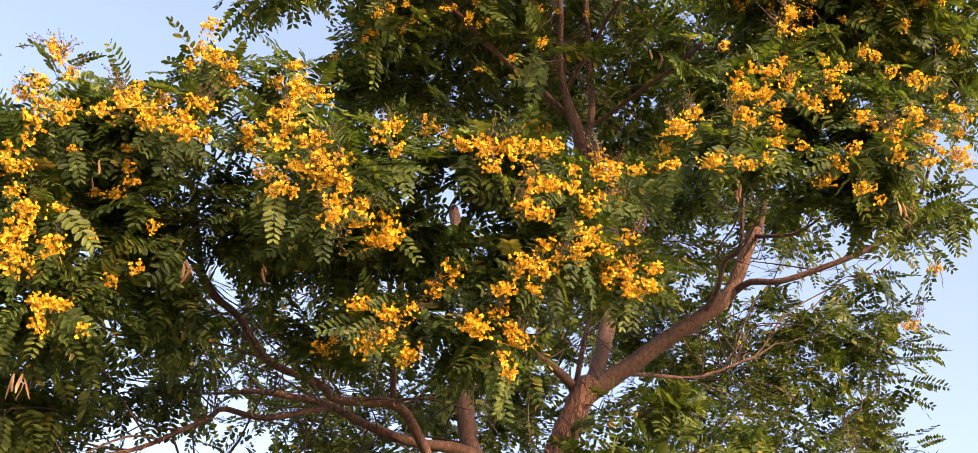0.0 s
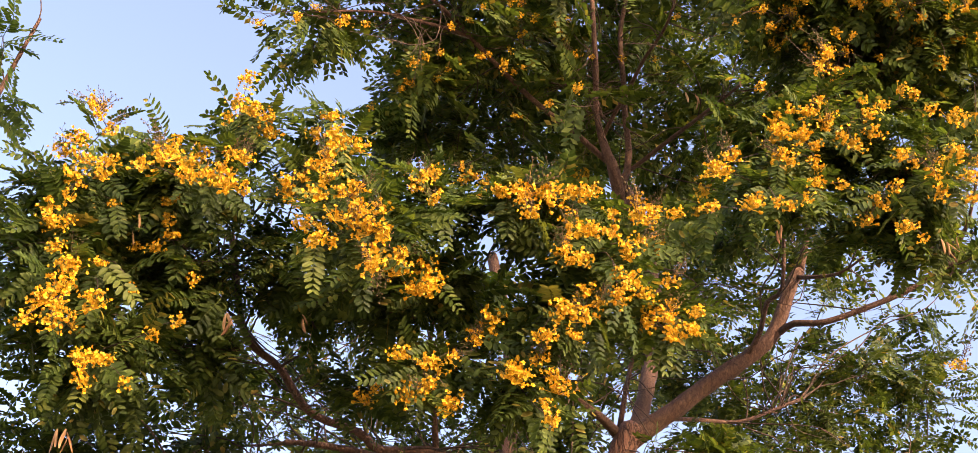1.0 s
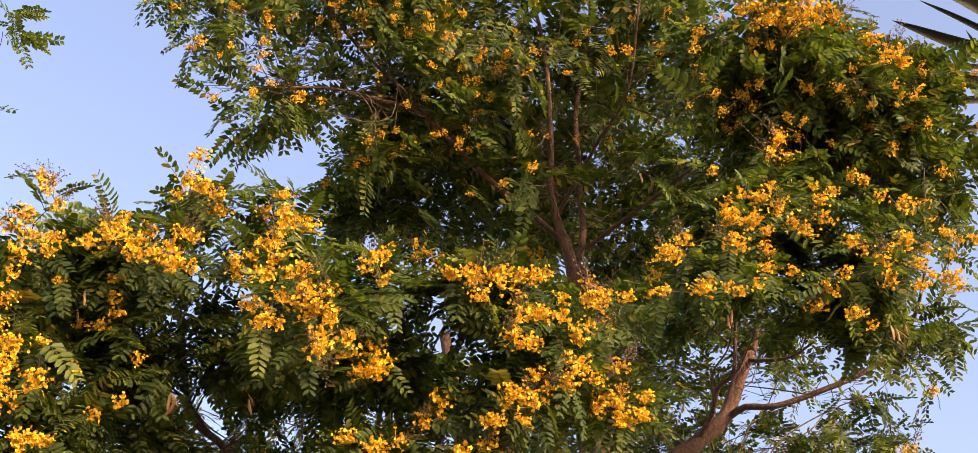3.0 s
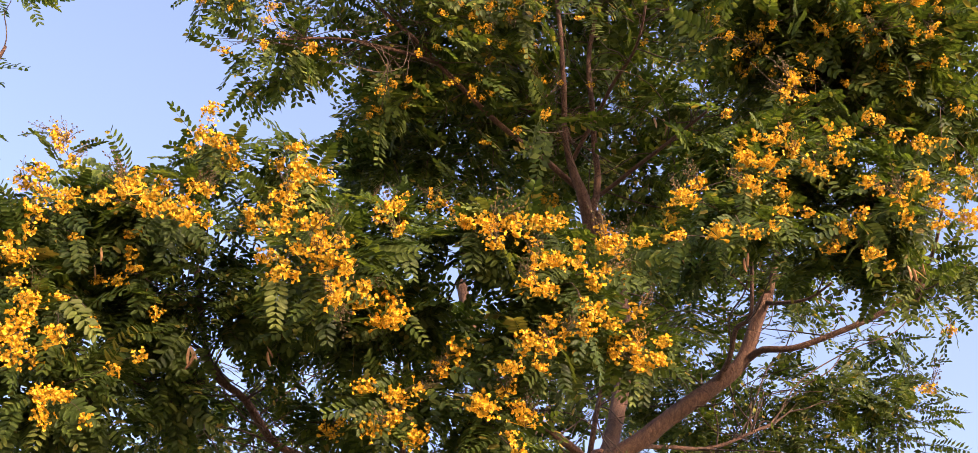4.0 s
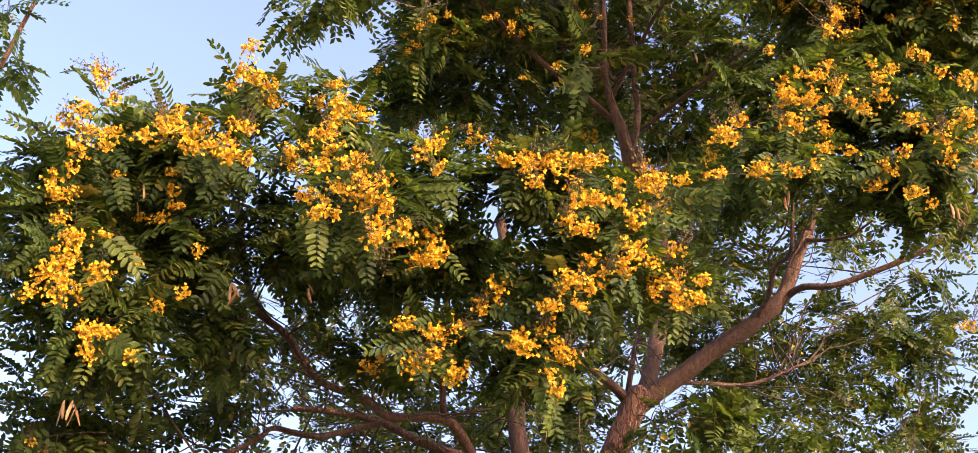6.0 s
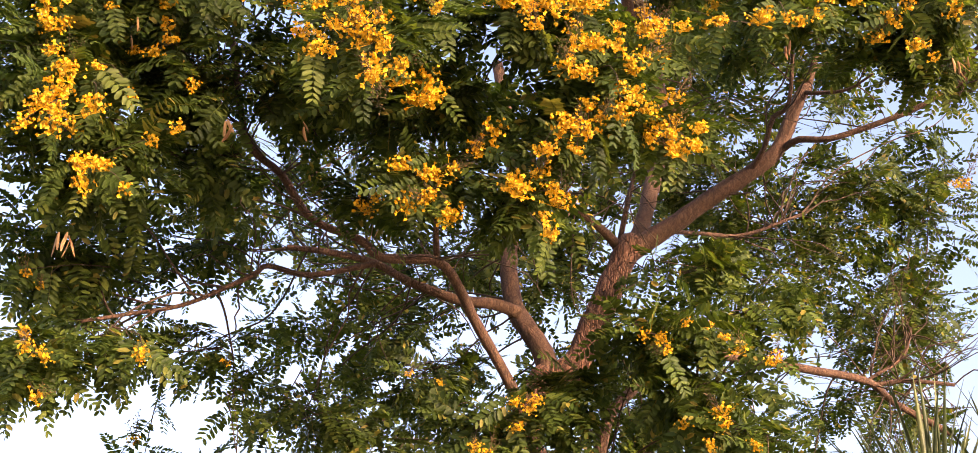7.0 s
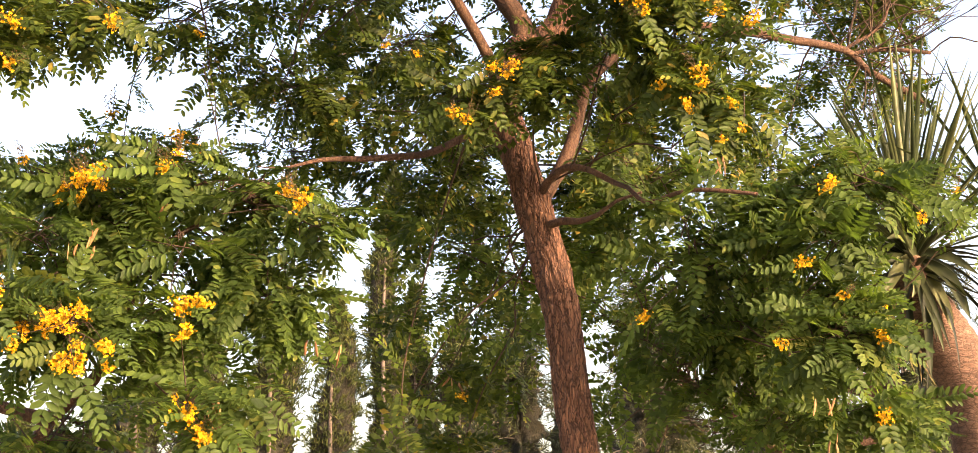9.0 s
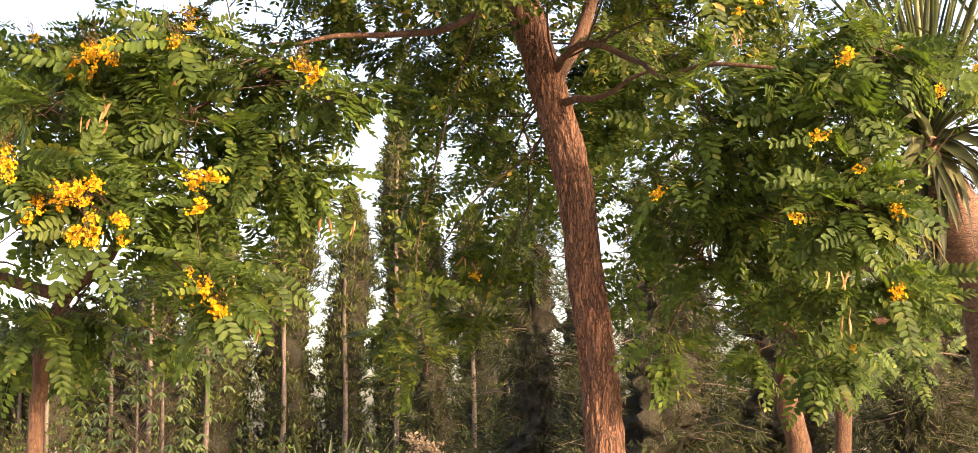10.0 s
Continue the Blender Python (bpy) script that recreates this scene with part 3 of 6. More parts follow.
grow(main_tree, "limb", [(2.16, 7.20, 4.22, 0.011), (2.40, 7.25, 4.39, 0.009), (2.48, 7.30, 4.58, 0.008)])
grow(main_tree, "limb", [(0.89, 7.00, 6.25, 0.044), (0.86, 6.88, 6.42, 0.040), (0.82, 6.75, 6.56, 0.036), (0.73, 6.62, 6.85, 0.019), (0.72, 6.50, 7.24, 0.017), (0.70, 6.37, 7.77, 0.014), (0.61, 6.25, 8.28, 0.012), (0.61, 6.12, 8.89, 0.010), (0.60, 6.00, 9.35, 0.007)])
grow(main_tree, "limb", [(0.83, 6.90, 6.72, 0.021), (0.56, 6.69, 6.84, 0.019), (0.25, 6.47, 6.97, 0.017), (-0.06, 6.26, 7.21, 0.015), (-0.32, 6.04, 7.34, 0.013), (-0.54, 5.83, 7.45, 0.011), (-0.76, 5.61, 7.65, 0.009), (-1.03, 5.40, 7.90, 0.007)])
grow(main_tree, "limb", [(0.86, 7.00, 6.67, 0.015), (1.13, 6.67, 6.71, 0.013), (1.31, 6.33, 6.67, 0.011), (1.48, 6.00, 6.63, 0.008)])
grow(main_tree, "limb", [(0.79, 6.90, 6.96, 0.015), (1.00, 6.53, 7.22, 0.012), (1.17, 6.17, 7.37, 0.009), (1.23, 5.80, 7.81, 0.007)])
grow(main_tree, "limb", [(0.79, 7.00, 7.19, 0.016), (0.71, 6.85, 7.28, 0.012), (0.53, 6.70, 7.21, 0.008)])
grow(main_tree, "limb", [(0.86, 6.90, 6.48, 0.026), (0.93, 6.85, 6.75, 0.022), (0.92, 6.75, 7.05, 0.019), (0.90, 6.6, 7.5, 0.016), (0.98, 6.45, 8.0, 0.012), (1.02, 6.3, 8.5, 0.008)])
grow(main_tree, "limb", [(-0.06, 6.26, 7.21, 0.014), (-0.30, 6.1, 7.16, 0.011), (-0.62, 5.95, 7.12, 0.008), (-0.95, 5.85, 7.02, 0.005)])
grow(main_tree, "limb", [(-0.54, 5.83, 7.45, 0.010), (-0.62, 5.75, 7.75, 0.008), (-0.60, 5.7, 8.1, 0.005)])
grow(main_tree, "limb", [(1.66, 6.00, 5.38, 0.020), (1.71, 5.90, 5.58, 0.017), (1.82, 5.80, 5.92, 0.015), (1.94, 5.70, 6.27, 0.013), (1.99, 5.60, 6.62, 0.011)])
grow(main_tree, "limb", [(2.28, 5.70, 5.19, 0.013), (2.35, 5.45, 5.31, 0.010), (2.35, 5.20, 5.43, 0.006)])
spray(main_tree, (-1.59, 4.40, 4.74), (0.36, 0.22, 0.18), 166, [(-1.40, 4.09, 4.80, 1.02), (-1.51, 4.09, 4.75, 1.02), (-1.46, 4.03, 4.62, 1.02), (-1.46, 3.98, 4.50, 1.02), (-1.36, 3.98, 4.51, 1.02), (-1.53, 3.99, 4.38, 1.02), (-1.33, 4.09, 4.46, 0.75)])
spray(main_tree, (-1.11, 4.30, 4.72), (0.32, 0.19, 0.15), 132, [(-1.22, 3.95, 4.53, 1.02), (-1.03, 3.89, 4.44, 1.02), (-0.98, 3.89, 4.45, 1.02), (-0.92, 3.91, 4.49, 1.02), (-0.90, 3.96, 4.59, 1.02), (-0.90, 3.91, 4.41, 1.02), (-0.84, 3.93, 4.42, 1.02)])
spray(main_tree, (-0.97, 4.60, 5.16), (0.15, 0.10, 0.10), 35, [])
spray(main_tree, (-0.64, 4.50, 4.95), (0.21, 0.15, 0.17), 88, [(-0.47, 4.17, 4.78, 1.02), (-0.61, 4.13, 4.65, 1.02), (-0.66, 4.14, 4.62, 1.02), (-0.70, 4.21, 4.55, 1.02), (-0.73, 4.21, 4.59, 1.02)])
spray(main_tree, (-0.41, 4.00, 4.30), (0.22, 0.16, 0.18), 136, [(-0.51, 3.70, 4.29, 1.02), (-0.47, 3.67, 4.22, 1.02), (-0.46, 3.63, 4.09, 1.02), (-0.41, 3.62, 4.07, 1.02), (-0.37, 3.62, 4.04, 1.02), (-0.32, 3.63, 4.02, 1.02), (-0.35, 3.64, 3.97, 1.02), (-0.35, 3.68, 3.93, 1.02), (-0.54, 3.69, 4.04, 1.02), (-0.49, 3.65, 4.01, 1.02)])
spray(main_tree, (-0.21, 4.30, 4.62), (0.20, 0.12, 0.11), 65, [(-0.22, 4.02, 4.54, 1.02), (-0.24, 3.98, 4.47, 1.02), (-0.17, 3.95, 4.39, 1.02)])
spray(main_tree, (0.14, 4.30, 4.55), (0.27, 0.15, 0.11), 88, [(0.08, 3.99, 4.44, 1.02), (0.14, 3.95, 4.39, 1.02), (0.13, 4.01, 4.48, 1.02), (0.17, 3.93, 4.32, 1.02), (0.24, 3.99, 4.43, 1.02)])
spray(main_tree, (0.35, 4.40, 4.66), (0.21, 0.12, 0.10), 58, [(0.27, 4.09, 4.53, 1.02), (0.32, 4.07, 4.50, 1.02), (0.37, 4.07, 4.49, 1.02), (0.31, 4.06, 4.38, 1.02)])
spray(main_tree, (0.66, 4.70, 4.75), (0.25, 0.14, 0.10), 61, [(0.61, 4.37, 4.61, 1.02), (0.67, 4.40, 4.64, 1.02), (0.64, 4.35, 4.56, 1.02), (0.76, 4.41, 4.65, 1.02)])
spray(main_tree, (0.39, 4.30, 4.36), (0.26, 0.17, 0.16), 131, [(0.35, 3.96, 4.28, 1.02), (0.40, 3.95, 4.26, 1.02), (0.46, 3.97, 4.27, 1.02), (0.28, 3.92, 4.16, 1.02), (0.35, 3.91, 4.12, 1.02), (0.50, 3.95, 4.20, 1.02), (0.56, 3.99, 4.24, 1.02), (0.46, 3.93, 4.08, 1.02), (0.51, 3.96, 4.07, 1.02), (0.48, 4.00, 4.01, 1.02)])
spray(main_tree, (0.71, 4.60, 4.32), (0.15, 0.10, 0.11), 46, [(0.63, 4.27, 4.14, 1.02), (0.69, 4.27, 4.16, 1.02), (0.67, 4.27, 4.10, 1.02), (0.60, 4.28, 4.09, 1.02), (0.70, 4.32, 4.05, 1.02), (0.77, 4.32, 4.07, 1.02)])
spray(main_tree, (0.33, 4.40, 4.17), (0.21, 0.13, 0.13), 84, [(0.31, 4.04, 3.99, 1.02), (0.27, 4.04, 3.96, 1.02), (0.35, 4.04, 3.96, 1.02), (0.41, 4.07, 4.04, 1.02)])
spray(main_tree, (-1.63, 4.40, 4.37), (0.30, 0.25, 0.32), 265, [(-1.41, 3.94, 4.08, 1.02), (-1.42, 3.95, 4.01, 1.02), (-1.43, 3.96, 3.95, 1.02), (-1.44, 4.00, 3.90, 1.02), (-1.31, 4.01, 3.99, 1.02), (-1.51, 3.98, 4.31, 1.02), (-1.42, 4.04, 4.09, 0.75), (-1.41, 4.04, 4.17, 0.75), (-1.34, 4.08, 4.20, 0.75), (-1.23, 4.16, 4.13, 0.75), (-1.49, 4.04, 4.04, 0.75), (-1.48, 4.04, 4.25, 0.75), (-1.51, 4.04, 4.24, 0.75), (-1.44, 4.05, 4.00, 0.75), (-1.49, 4.08, 4.37, 0.75), (-1.54, 4.07, 4.35, 0.75), (-1.43, 4.04, 4.18, 0.75)])
spray(main_tree, (-1.49, 4.50, 4.08), (0.36, 0.25, 0.27), 224, [(-1.25, 4.04, 3.78, 1.02), (-1.30, 4.04, 3.79, 1.02), (-1.32, 4.06, 3.72, 1.02), (-1.13, 4.13, 3.94, 1.02), (-1.41, 4.14, 3.98, 0.75)])
spray(main_tree, (-1.16, 4.70, 4.60), (0.44, 0.30, 0.31), 294, [(-1.17, 4.24, 4.49, 1.02), (-1.14, 4.21, 4.40, 1.02), (-1.03, 4.20, 4.20, 1.02), (-1.31, 4.34, 4.44, 0.75)])
spray(main_tree, (-1.24, 4.90, 4.32), (0.50, 0.31, 0.29), 230, [])
spray(main_tree, (-0.74, 4.80, 4.54), (0.39, 0.27, 0.28), 210, [])
spray(main_tree, (-0.27, 4.60, 4.42), (0.32, 0.23, 0.25), 187, [(-0.20, 4.17, 4.24, 1.02), (-0.22, 4.16, 4.15, 1.02), (-0.17, 4.16, 4.17, 1.02), (-0.25, 4.16, 4.14, 1.02)])
spray(main_tree, (-1.69, 5.00, 3.94), (0.39, 0.25, 0.24), 137, [(-1.68, 4.67, 3.67, 0.75), (-1.62, 4.70, 3.63, 0.75)])
spray(main_tree, (-1.34, 5.40, 4.16), (0.42, 0.24, 0.19), 71, [])
spray(main_tree, (-1.84, 5.20, 3.78), (0.24, 0.16, 0.16), 46, [])
spray(main_tree, (-0.16, 4.60, 4.06), (0.26, 0.16, 0.14), 76, [(-0.02, 4.30, 4.02, 1.02), (-0.09, 4.23, 3.91, 1.02), (-0.20, 4.22, 3.88, 1.02), (-0.17, 4.22, 3.81, 1.02), (-0.20, 4.25, 3.79, 1.02), (-0.27, 4.28, 3.79, 1.02)])
spray(main_tree, (0.17, 4.50, 3.94), (0.18, 0.14, 0.17), 69, [(0.11, 4.15, 3.83, 1.02), (0.13, 4.14, 3.78, 1.02), (0.20, 4.16, 3.86, 1.02), (0.24, 4.20, 3.65, 1.02), (0.25, 4.16, 3.80, 1.02)])
spray(main_tree, (-0.45, 5.00, 4.15), (0.23, 0.16, 0.18), 86, [(-0.44, 4.61, 3.94, 1.02)])
spray(main_tree, (0.03, 5.20, 4.70), (0.34, 0.23, 0.23), 144, [])
spray(main_tree, (-0.74, 6.60, 4.51), (0.43, 0.28, 0.26), 60, [])
spray(main_tree, (-0.52, 7.00, 4.91), (0.56, 0.37, 0.35), 81, [])
spray(main_tree, (0.40, 7.20, 4.71), (0.39, 0.29, 0.32), 50, [])
spray(main_tree, (1.30, 7.20, 5.03), (0.55, 0.35, 0.33), 68, [])
spray(main_tree, (1.04, 5.90, 4.03), (0.38, 0.20, 0.12), 38, [])
spray(main_tree, (1.92, 7.50, 5.17), (0.66, 0.46, 0.50), 80, [])
spray(main_tree, (2.46, 7.50, 5.02), (0.51, 0.44, 0.59), 82, [])
spray(main_tree, (2.64, 7.30, 5.59), (0.40, 0.27, 0.28), 35, [(2.76, 6.90, 5.33, 1.02)])
spray(main_tree, (1.29, 6.80, 5.67), (0.47, 0.32, 0.33), 52, [])
spray(main_tree, (2.16, 7.20, 5.53), (0.39, 0.22, 0.15), 7, [])
spray(main_tree, (1.36, 4.90, 5.40), (0.32, 0.23, 0.26), 168, [(1.46, 4.57, 5.36, 1.02), (1.21, 4.46, 5.14, 1.02), (1.23, 4.45, 5.09, 1.02), (1.32, 4.46, 5.07, 1.02), (1.38, 4.48, 5.04, 1.02), (1.22, 4.46, 4.97, 1.02), (1.26, 4.47, 4.96, 1.02), (0.97, 4.58, 4.98, 1.02), (1.24, 4.67, 5.52, 0.80)])
spray(main_tree, (1.25, 4.70, 4.94), (0.27, 0.17, 0.15), 93, [(0.90, 4.40, 4.67, 1.02), (1.05, 4.32, 4.63, 1.02), (1.14, 4.31, 4.64, 1.02), (1.19, 4.32, 4.63, 1.02), (1.32, 4.36, 4.77, 1.02), (0.97, 4.40, 4.84, 1.02)])
spray(main_tree, (1.70, 5.00, 5.51), (0.33, 0.25, 0.30), 187, [(1.51, 4.67, 5.62, 1.02), (1.59, 4.67, 5.59, 1.02), (1.47, 4.55, 5.24, 1.02), (1.64, 4.58, 5.37, 1.02), (1.66, 4.56, 5.27, 1.02), (1.51, 4.54, 5.13, 1.02), (1.56, 4.54, 5.10, 1.02), (1.92, 4.67, 5.48, 1.02)])
spray(main_tree, (1.94, 4.90, 5.20), (0.32, 0.26, 0.32), 205, [(1.59, 4.49, 4.78, 1.02), (1.61, 4.49, 4.75, 1.02), (1.93, 4.57, 5.31, 1.02), (2.03, 4.57, 5.26, 1.02), (1.71, 4.44, 4.96, 1.02), (1.81, 4.44, 4.89, 1.02), (1.86, 4.45, 4.95, 1.02), (1.96, 4.49, 5.00, 1.02), (2.01, 4.52, 4.92, 1.02), (2.08, 4.57, 4.90, 1.02), (2.07, 4.55, 5.02, 1.02), (1.69, 4.51, 4.66, 1.02), (1.84, 4.45, 4.78, 1.02)])
spray(main_tree, (1.82, 5.20, 5.14), (0.42, 0.26, 0.24), 190, [])
spray(main_tree, (1.20, 5.60, 5.50), (0.28, 0.25, 0.35), 118, [(0.99, 5.15, 5.17, 1.02)])
spray(main_tree, (2.04, 5.10, 4.94), (0.23, 0.16, 0.18), 81, [])
spray(main_tree, (1.75, 6.00, 5.51), (0.33, 0.20, 0.17), 41, [])
spray(main_tree, (-1.21, 6.60, 4.72), (0.37, 0.24, 0.24), 52, [])
spray(main_tree, (-1.19, 6.20, 5.03), (0.46, 0.34, 0.39), 114, [])
spray(main_tree, (-0.50, 6.40, 5.15), (0.53, 0.37, 0.40), 130, [])
spray(main_tree, (-1.84, 6.20, 4.19), (0.38, 0.23, 0.19), 29, [])
spray(main_tree, (0.63, 7.20, 5.38), (0.48, 0.33, 0.33), 59, [(0.58, 6.67, 5.13, 1.02)])
spray(main_tree, (-1.54, 5.00, 5.01), (0.43, 0.28, 0.28), 254, [(-1.69, 4.66, 5.38, 1.02)])
spray(main_tree, (-0.57, 5.60, 5.02), (0.57, 0.35, 0.30), 130, [])
spray(main_tree, (1.24, 7.00, 5.51), (0.22, 0.16, 0.18), 41, [])
spray(main_tree, (1.63, 7.20, 5.80), (0.23, 0.19, 0.23), 20, [])
spray(main_tree, (2.01, 6.60, 5.63), (0.22, 0.13, 0.11), 7, [])
spray(main_tree, (2.43, 7.40, 5.63), (0.36, 0.21, 0.16), 24, [])
spray(main_tree, (2.84, 7.40, 5.73), (0.24, 0.16, 0.16), 13, [])
spray(main_tree, (1.85, 7.40, 5.70), (0.28, 0.19, 0.20), 24, [])
spray(main_tree, (2.60, 7.20, 5.83), (0.28, 0.16, 0.12), 6, [])
spray(main_tree, (1.40, 7.00, 5.72), (0.30, 0.21, 0.22), 24, [])
spray(main_tree, (2.07, 7.30, 5.39), (0.58, 0.35, 0.31), 64, [])
spray(main_tree, (2.67, 7.40, 5.38), (0.44, 0.32, 0.36), 81, [])
spray(main_tree, (1.44, 7.00, 5.18), (0.29, 0.20, 0.22), 46, [])
spray(main_tree, (-1.58, 6.00, 7.88), (0.24, 0.19, 0.24), 23, [(-1.51, 5.69, 7.66, 0.80), (-1.55, 5.69, 7.50, 0.80), (-1.75, 5.78, 7.67, 0.80), (-1.41, 5.70, 7.62, 0.80)])
spray(main_tree, (-1.02, 6.20, 7.03), (0.23, 0.15, 0.15), 16, [])
spray(main_tree, (1.64, 6.20, 8.42), (0.21, 0.15, 0.17), 14, [(1.53, 5.92, 8.07, 0.80)])
spray(main_tree, (0.67, 6.50, 6.89), (0.38, 0.28, 0.31), 76, [(0.66, 6.25, 7.06, 0.80), (0.55, 6.25, 7.06, 0.80), (0.86, 6.25, 7.05, 0.80), (0.56, 6.12, 6.70, 0.80), (0.39, 6.16, 6.62, 0.80)])
spray(main_tree, (-1.11, 6.00, 8.29), (0.58, 0.39, 0.41), 152, [(-1.50, 5.67, 7.92, 0.80), (-1.01, 5.58, 7.48, 0.80), (-0.82, 5.70, 8.40, 0.80), (-1.11, 5.60, 8.25, 0.80), (-0.96, 5.54, 7.52, 0.80), (-1.44, 5.63, 7.79, 0.80), (-0.84, 5.71, 7.48, 0.80), (-0.83, 5.66, 8.33, 0.80), (-1.28, 5.56, 8.01, 0.80), (-1.18, 5.57, 8.14, 0.80), (-0.77, 5.54, 7.74, 0.80)])
spray(main_tree, (-1.30, 6.00, 7.77), (0.40, 0.32, 0.40), 87, [(-1.34, 5.62, 7.16, 0.80), (-0.96, 5.65, 7.32, 0.80), (-0.87, 5.74, 7.46, 0.80), (-1.15, 5.61, 7.11, 0.80), (-1.23, 5.64, 7.07, 0.80), (-0.99, 5.66, 7.20, 0.80), (-1.17, 5.57, 7.40, 0.80), (-0.98, 5.63, 7.38, 0.80), (-1.40, 5.67, 7.16, 0.80)])
spray(main_tree, (-0.94, 6.00, 7.10), (0.33, 0.25, 0.30), 63, [(-0.92, 5.64, 6.88, 0.80), (-1.02, 5.65, 6.80, 0.80), (-1.01, 5.73, 7.17, 0.80), (-1.02, 5.68, 7.02, 0.80), (-0.77, 5.64, 6.76, 0.80), (-0.64, 5.71, 6.82, 0.80), (-1.25, 5.76, 6.86, 0.80), (-0.75, 5.64, 6.78, 0.80)])
spray(main_tree, (-0.43, 6.00, 8.18), (0.61, 0.42, 0.45), 179, [(-0.43, 5.48, 7.72, 0.80), (-0.55, 5.52, 7.42, 0.80), (-0.38, 5.51, 7.39, 0.80), (-0.28, 5.50, 7.45, 0.80), (-0.17, 5.52, 7.48, 0.80), (-0.24, 5.53, 7.41, 0.80), (0.05, 5.70, 7.51, 0.80), (0.15, 5.70, 7.67, 0.80), (-0.25, 5.53, 7.95, 0.80), (-0.58, 5.70, 7.31, 0.80), (-0.51, 5.49, 7.48, 0.80), (-0.43, 5.48, 7.71, 0.80), (-0.14, 5.51, 7.59, 0.80), (-0.51, 5.68, 7.33, 0.80), (-0.59, 5.66, 7.35, 0.80), (-0.43, 5.56, 7.33, 0.80), (-0.43, 5.61, 7.31, 0.80), (-0.25, 5.58, 7.34, 0.80), (-0.61, 5.53, 7.47, 0.80), (-0.47, 5.56, 7.34, 0.80), (-0.69, 5.67, 7.41, 0.80), (-0.03, 5.70, 7.39, 0.80), (-0.60, 5.56, 7.40, 0.80), (-0.10, 5.61, 7.43, 0.80), (-0.17, 5.70, 7.34, 0.80), (0.04, 5.69, 7.57, 0.80), (-0.07, 5.70, 7.39, 0.80), (-0.40, 5.70, 7.24, 0.80), (-0.06, 5.67, 7.45, 0.80), (0.15, 5.70, 7.52, 0.80), (0.09, 5.70, 8.09, 0.80), (-0.61, 5.56, 8.03, 0.80), (-0.67, 5.61, 8.15, 0.80), (-0.61, 5.61, 8.18, 0.80), (-0.22, 5.49, 7.62, 0.80), (-0.39, 5.51, 7.90, 0.80)])
spray(main_tree, (-0.34, 6.30, 7.69), (0.60, 0.41, 0.44), 179, [(0.02, 5.86, 7.38, 0.80), (0.17, 5.96, 7.38, 0.80), (0.09, 5.90, 7.37, 0.80), (-0.31, 6.01, 6.84, 0.80), (-0.24, 6.01, 6.86, 0.80), (-0.38, 6.01, 6.79, 0.80), (-0.84, 6.01, 7.56, 0.80), (-0.34, 5.79, 7.09, 0.80), (-0.06, 5.88, 7.01, 0.80), (0.17, 6.00, 7.25, 0.80), (0.24, 6.01, 7.27, 0.80), (-0.00, 5.87, 7.10, 0.80), (-0.03, 5.83, 7.23, 0.80), (0.13, 5.94, 7.28, 0.80), (-0.16, 5.87, 6.95, 0.80), (0.24, 6.01, 7.17, 0.80), (0.17, 5.97, 7.35, 0.80)])
spray(main_tree, (-0.43, 6.60, 7.12), (0.31, 0.25, 0.31), 87, [(-0.45, 6.23, 6.85, 0.80), (-0.41, 6.22, 6.82, 0.80), (-0.47, 6.23, 6.78, 0.80), (-0.25, 6.26, 6.89, 0.80), (-0.19, 6.32, 7.01, 0.80), (-0.48, 6.24, 6.93, 0.80), (-0.49, 6.24, 6.92, 0.80), (-0.65, 6.36, 6.75, 0.80)])
spray(main_tree, (0.31, 6.20, 8.78), (0.73, 0.45, 0.39), 166, [(0.49, 5.67, 8.30, 0.80), (0.13, 5.66, 8.25, 0.80), (0.65, 5.72, 8.32, 0.80), (0.45, 5.66, 8.09, 0.80), (0.06, 5.67, 8.14, 0.80), (0.60, 5.70, 8.19, 0.80)])
spray(main_tree, (0.22, 6.40, 8.20), (0.71, 0.48, 0.50), 221, [(0.24, 5.88, 7.33, 0.80), (0.47, 5.86, 7.56, 0.80), (0.32, 6.08, 7.20, 0.80), (0.08, 5.84, 7.45, 0.80), (0.36, 5.95, 7.30, 0.80), (0.39, 5.93, 7.33, 0.80), (0.53, 6.04, 7.37, 0.80), (0.41, 5.89, 7.38, 0.80), (0.04, 5.84, 7.47, 0.80), (0.27, 5.86, 7.37, 0.80), (0.59, 5.91, 7.85, 0.80)])
spray(main_tree, (1.03, 6.20, 8.67), (0.56, 0.38, 0.39), 127, [(0.80, 5.88, 8.74, 0.80), (1.02, 5.77, 8.48, 0.80), (0.86, 5.72, 8.16, 0.80), (0.77, 5.73, 8.09, 0.80), (1.14, 5.80, 7.92, 0.80), (1.14, 5.78, 7.94, 0.80), (1.11, 5.76, 8.41, 0.80), (0.91, 5.81, 8.60, 0.80), (0.74, 5.75, 8.28, 0.80), (1.05, 5.72, 8.23, 0.80), (0.84, 5.73, 7.98, 0.80)])
